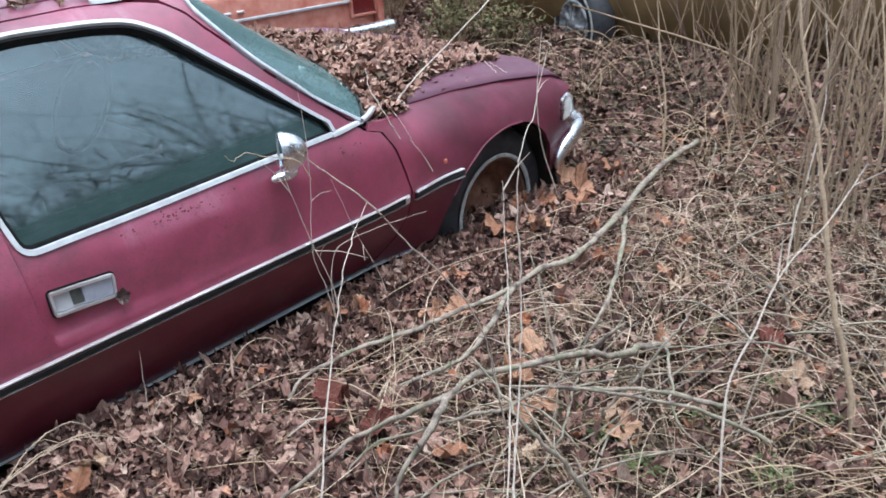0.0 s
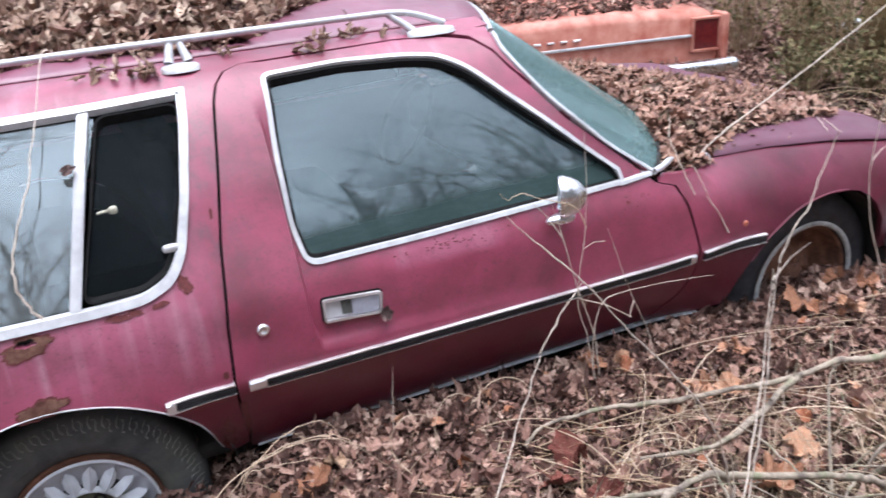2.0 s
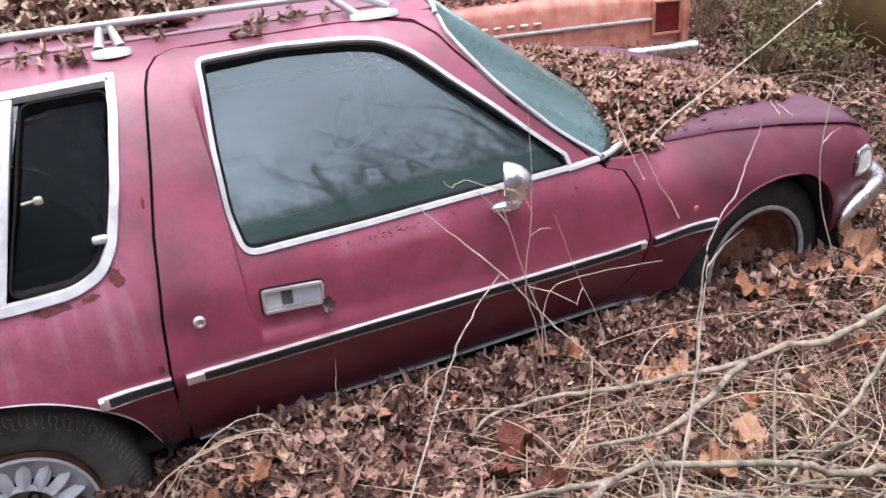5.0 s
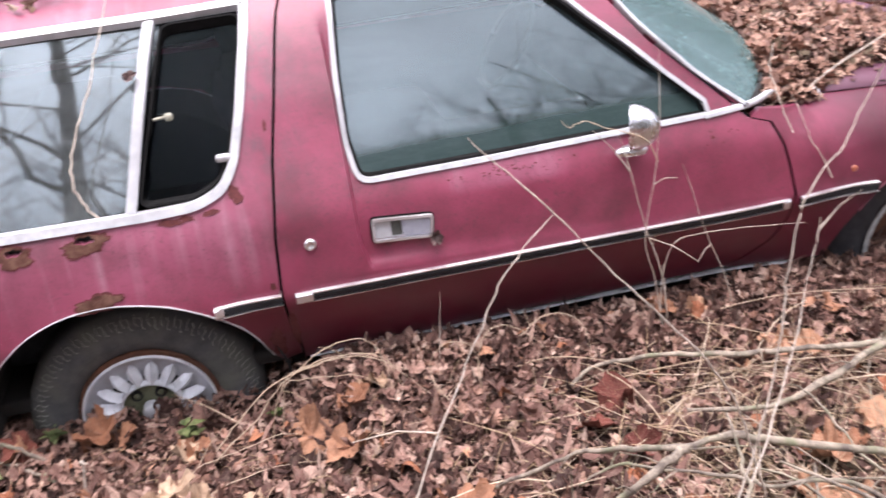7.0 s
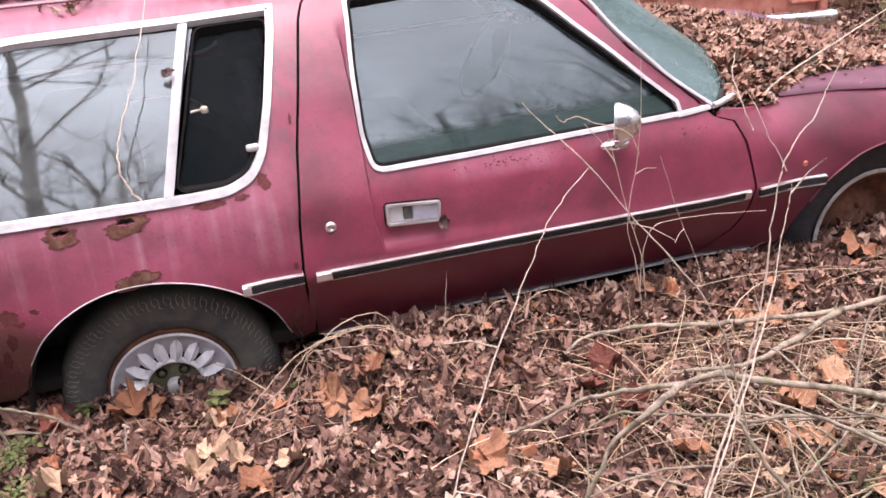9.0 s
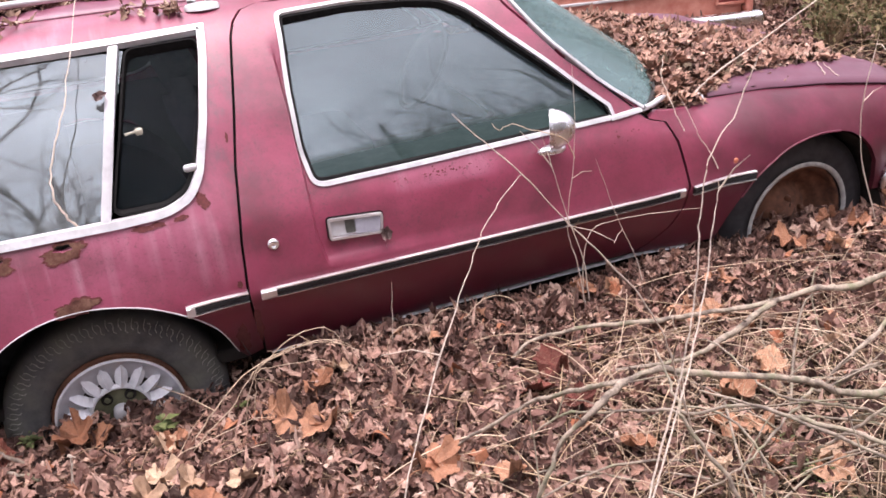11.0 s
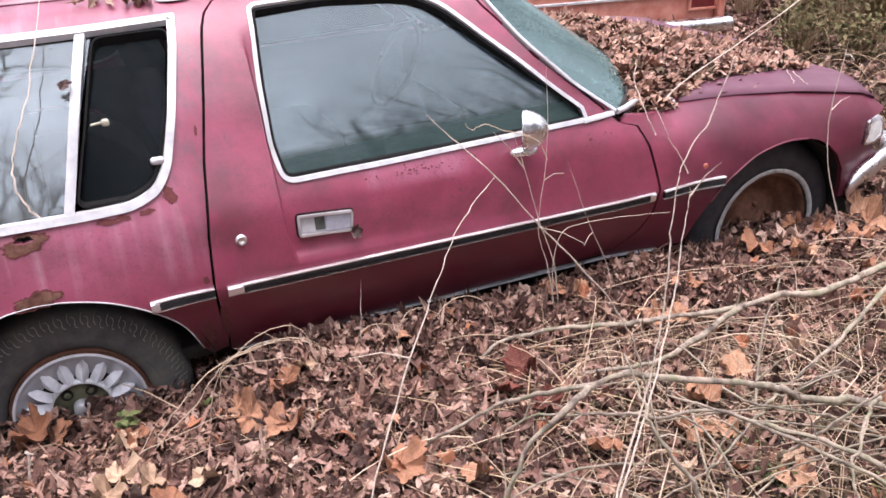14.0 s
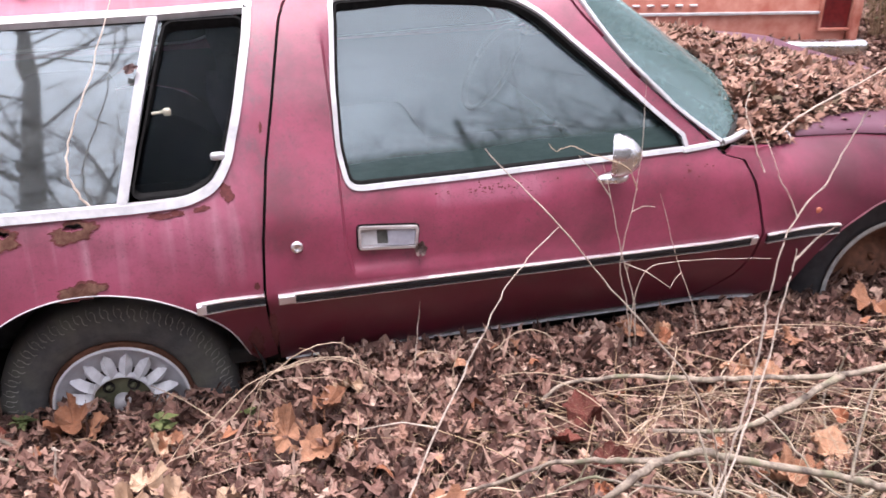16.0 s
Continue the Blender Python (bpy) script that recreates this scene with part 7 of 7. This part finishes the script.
    for x0, x1, nm in ((-0.16, -0.06, "rear_bumper"), (4.70, 4.80, "front_bumper")):
        box(nm, (x0, -0.99, bump_z - 0.045), (x1, 0.99, bump_z + 0.045), CHROME, car, "tarnished chrome bumper", 0.035, 3)
        for s in (-1, 1):
            box("bumper_bracket", (min(x0 + 0.09, 4.6), s * 0.5 - 0.03, bump_z - 0.03), (max(x1 - 0.09, 0.05), s * 0.5 + 0.03, bump_z + 0.03), DARK, car, "dark bumper bracket", 0.004)
    return car


RED_M = pose(3.13, 1.57, 0.05, 0, 0, 78)
sedan("red_saloon", "abandoned faded red saloon with leaves on its boot", RED_M, REDPAINT, 0.79, 1, 0.145, 0.46)
TAN_M = pose(6.30, -3.16, 0.02, 0, 0, 90)
sedan("tan_saloon", "abandoned tan-brown saloon behind dry brush", TAN_M, TANPAINT, 0.90, 2, 0.25, 0.505, 24)


def saloon_leaves():
    rng = np.random.default_rng(31)
    pts = []
    for _ in range(1500):
        x, y = rng.uniform(0.10, 1.0), rng.uniform(-0.85, 0.85)
        q = RED_M @ Vector((x, y, 0.815 + 0.06 * x + rng.uniform(0.0, 0.03)))
        pts.append(tuple(q))
    for _ in range(900):
        y = rng.uniform(-0.62, 0.95)
        q = RED_M @ Vector((-0.04 - rng.uniform(0.0, 0.5) ** 1.5, y, 0.40))
        top = 0.62 - 0.35 * (-(RED_M.inverted() @ q).x) ** 0.7
        pts.append((q.x, q.y, rng.uniform(0.44, max(0.46, top))))
    p = np.array(pts)
    leaf_cloud("boot_leaves", p, rng.uniform(0.05, 0.10, len(p)), LITTER, OAK, "brown leaves heaped on the red saloon's boot and bumper", "leaf litter", 0.5, 0.8, 32)


saloon_leaves()

# Bare woodland round the clearing ----------------------------------------------------


def bare_tree(seed, height, radius):
    rng = random.Random(seed)
    tree = thing("bare_tree", "tall leafless woodland tree with grey bark", "tree", (0, 0, 0), "bare trees")
    tv, tf, lv, lf = [], [], [], []

    def limb(start, d, length, r, level):
        steps = (8, 7, 5, 4, 3)[level]
        bend = (0.05, 0.17, 0.19, 0.2, 0.2)[level]
        pts, p, way = [start], Vector(start), Vector(d)
        for _ in range(steps):
            way = (way + Vector((rng.gauss(0, bend), rng.gauss(0, bend), rng.gauss(0.05, bend)))).normalized()
            p = p + way * length / steps
            pts.append(p.copy())
        radii = [r * (1 - 0.78 * i / steps) for i in range(steps + 1)]
        if level == 0:
            radii[0] *= 1.35
        v, f = tube_data(pts, radii, 8 if level == 0 else (5 if level < 3 else 3), False)
        av, af = (tv, tf) if level == 0 else (lv, lf)
        af += [tuple(k + len(av) for k in q) for q in f]
        av += v
        if level >= 4:
            return
        for _ in range((22, 7, 5, 2)[level]):
            t = rng.uniform(0.28 if level == 0 else 0.2, 1.0)
            i = min(steps - 1, int(t * steps))
            at = pts[i].lerp(pts[i + 1], t * steps - i)
            a = rng.uniform(0, 2 * math.pi)
            out = Vector((math.cos(a), math.sin(a), rng.uniform(0.35, 1.2))).normalized()
            limb(at, (way * 0.5 + out).normalized(), length * rng.uniform(0.32, 0.55) * (1.1 - 0.4 * t), r * (1 - 0.78 * t) * rng.uniform(0.28, 0.45) if level == 0 else r * (1 - 0.78 * t) * rng.uniform(0.4, 0.65), level + 1)

    limb(Vector((0, 0, -0.2)), Vector((rng.gauss(0, 0.05), rng.gauss(0, 0.05), 1)), height, radius, 0)
    pm("trunk", tv, tf, BARK, tree, "grey ridged trunk")
    pm("crown", lv, lf, BARK, tree, "bare spreading limbs and twigs")
    return tree


TREES = [bare_tree(3, 17, 0.24), bare_tree(8, 19, 0.30), bare_tree(14, 14, 0.16)]
PLACES = [(-1.62, -9.4, 1.0), (7.0, -16.0, 0.9), (4.6, -10.6, 0.85), (3.2, -17.5, 0.9), (0.8, -19.5, 0.9), (2.4, -14.5, 0.75), (-5.8, -13.5, 0.95), (12.5, -15.0, 0.9), (6.3, -13.2, 0.78), (-9.5, -10.5, 0.9), (9.0, -20.0, 1.0), (8.8, -12.8, 0.8), (-3.0, -19.0, 0.9), (4.5, -23.0, 1.0), (0.2, -14.0, 0.75), (-9.5, -17.0, 1.0), (16.0, -9.0, 1.0), (11.0, -17.0, 0.85), (-12.0, -3.0, 0.9), (17.0, 2.0, 1.0), (-4.2, -15.5, 0.8), (13.5, 10.0, 1.0), (6.0, 16.0, 1.0), (-2.0, 14.0, 0.9), (-9.0, 12.0, 1.0), (-14.0, 5.0, 1.0), (10.0, 20.0, 0.9), (2.0, 22.0, 1.0), (-7.0, 21.0, 1.0), (15.0, -20.0, 0.9), (21.0, -12.0, 1.0), (-18.0, -9.0, 1.0), (7.0, -27.0, 0.9), (-2.0, -27.0, 1.0), (1.5, -25.0, 1.0), (-13.0, -14.0, 0.9), (1.6, -11.5, 0.6), (3.4, -12.0, 0.65), (-0.8, -12.6, 0.7), (-4.6, -10.8, 0.6), (5.6, -15.4, 0.8), (-1.6, -15.0, 0.85), (10.0, -14.6, 0.8), (-7.4, -12.8, 0.7), (2.8, -20.5, 1.1), (7.6, -19.0, 1.0), (-0.9, -9.2, 0.75), (-2.9, -11.2, 0.85), (0.5, -10.2, 0.6), (-4.4, -9.0, 0.6), (2.2, -9.6, 0.55), (5.6, -9.6, 0.75), (7.0, -9.0, 0.8), (8.0, -10.2, 0.8)]
for i, (x, y, s) in enumerate(PLACES):
    if i and y < -5:
        x, y = 1.15 * x - 0.15, 1.22 * y
    src = TREES[i % 3]
    m = pose(x, y, ground_z(x, y), 0, 0, 67 * i) @ Matrix.Diagonal((s, s, s, 1))
    if i < 3:
        src.matrix_world = m
    else:
        c = copy_thing(src, pose(x, y, ground_z(x, y), 0, 0, 67 * i))
        c.scale = (s, s, s)


def woodland_edge():
    """Unseen ring of thin forked trunks, added to dim and fill the low sky."""
    rng = random.Random(77)
    verts, faces = [], []
    for _ in range(1000):
        a = rng.uniform(0, 2 * math.pi)
        d = rng.uniform(17, 32)
        x, y = 1 + d * math.cos(a), -1 + d * math.sin(a)
        z, h = ground_z(x, y), rng.uniform(7, 15)
        lean = Vector((rng.gauss(0, 0.06), rng.gauss(0, 0.06), 1))
        r = rng.uniform(0.04, 0.13)
        base = Vector((x, y, z - 0.2))
        runs = [([base, base + lean * h * 0.5, base + lean * h], [r, r * 0.7, r * 0.2])]
        for _ in range(7):
            t = rng.uniform(0.25, 0.95)
            p = base + lean * h * t
            o = Vector((rng.gauss(0, 1), rng.gauss(0, 1), rng.uniform(0.4, 1.6))).normalized() * h * rng.uniform(0.12, 0.3)
            runs.append(([p, p + o * 0.5 + Vector((0, 0, 0.1)), p + o], [r * 0.35, r * 0.22, r * 0.1]))
        for pts, rad in runs:
            tv, tf = tube_data(pts, rad, 4, False)
            faces += [tuple(k + len(verts) for k in f) for f in tf]
            verts += tv
    tagged(pm("woodland_edge", verts, faces, BARK), "unseen ring of bare trunks added to dim the low sky", "woods", kind="stuff")


woodland_edge()


WITHERED = [big_leaf_mesh(s + 70, leaf_material("withered_leaf", (0.17, 0.110, 0.105), (0.27, 0.20, 0.19))) for s in range(2)]


def stuck_leaf(x, z, size, seed, words, turn):
    """A small dead leaf caught on the bodywork."""
    rng = random.Random(seed)
    p = body(x, s_of(z), -1, -0.010)
    ob = new("stuck_leaf", WITHERED[seed % 2])
    ob.matrix_world = pose(p[0], p[1], p[2], 78 + rng.uniform(-8, 8), 0, rng.uniform(-14, 14)) @ pose(0, 0, 0, 0, 0, turn) @ Matrix.Diagonal((size, size * 0.6, size, 1))
    tagged(ob, words, "leaf", "stuck leaves")


stuck_leaf(0.850, 0.664, 0.075, 4, "shrivelled brown leaf caught below the door handle", 78)
stuck_leaf(0.842, 0.668, 0.050, 5, "shrivelled brown leaf caught below the door handle", 40)
stuck_leaf(0.168, 1.142, 0.060, 7, "small grey-brown leaf stuck to the window bar", 15)
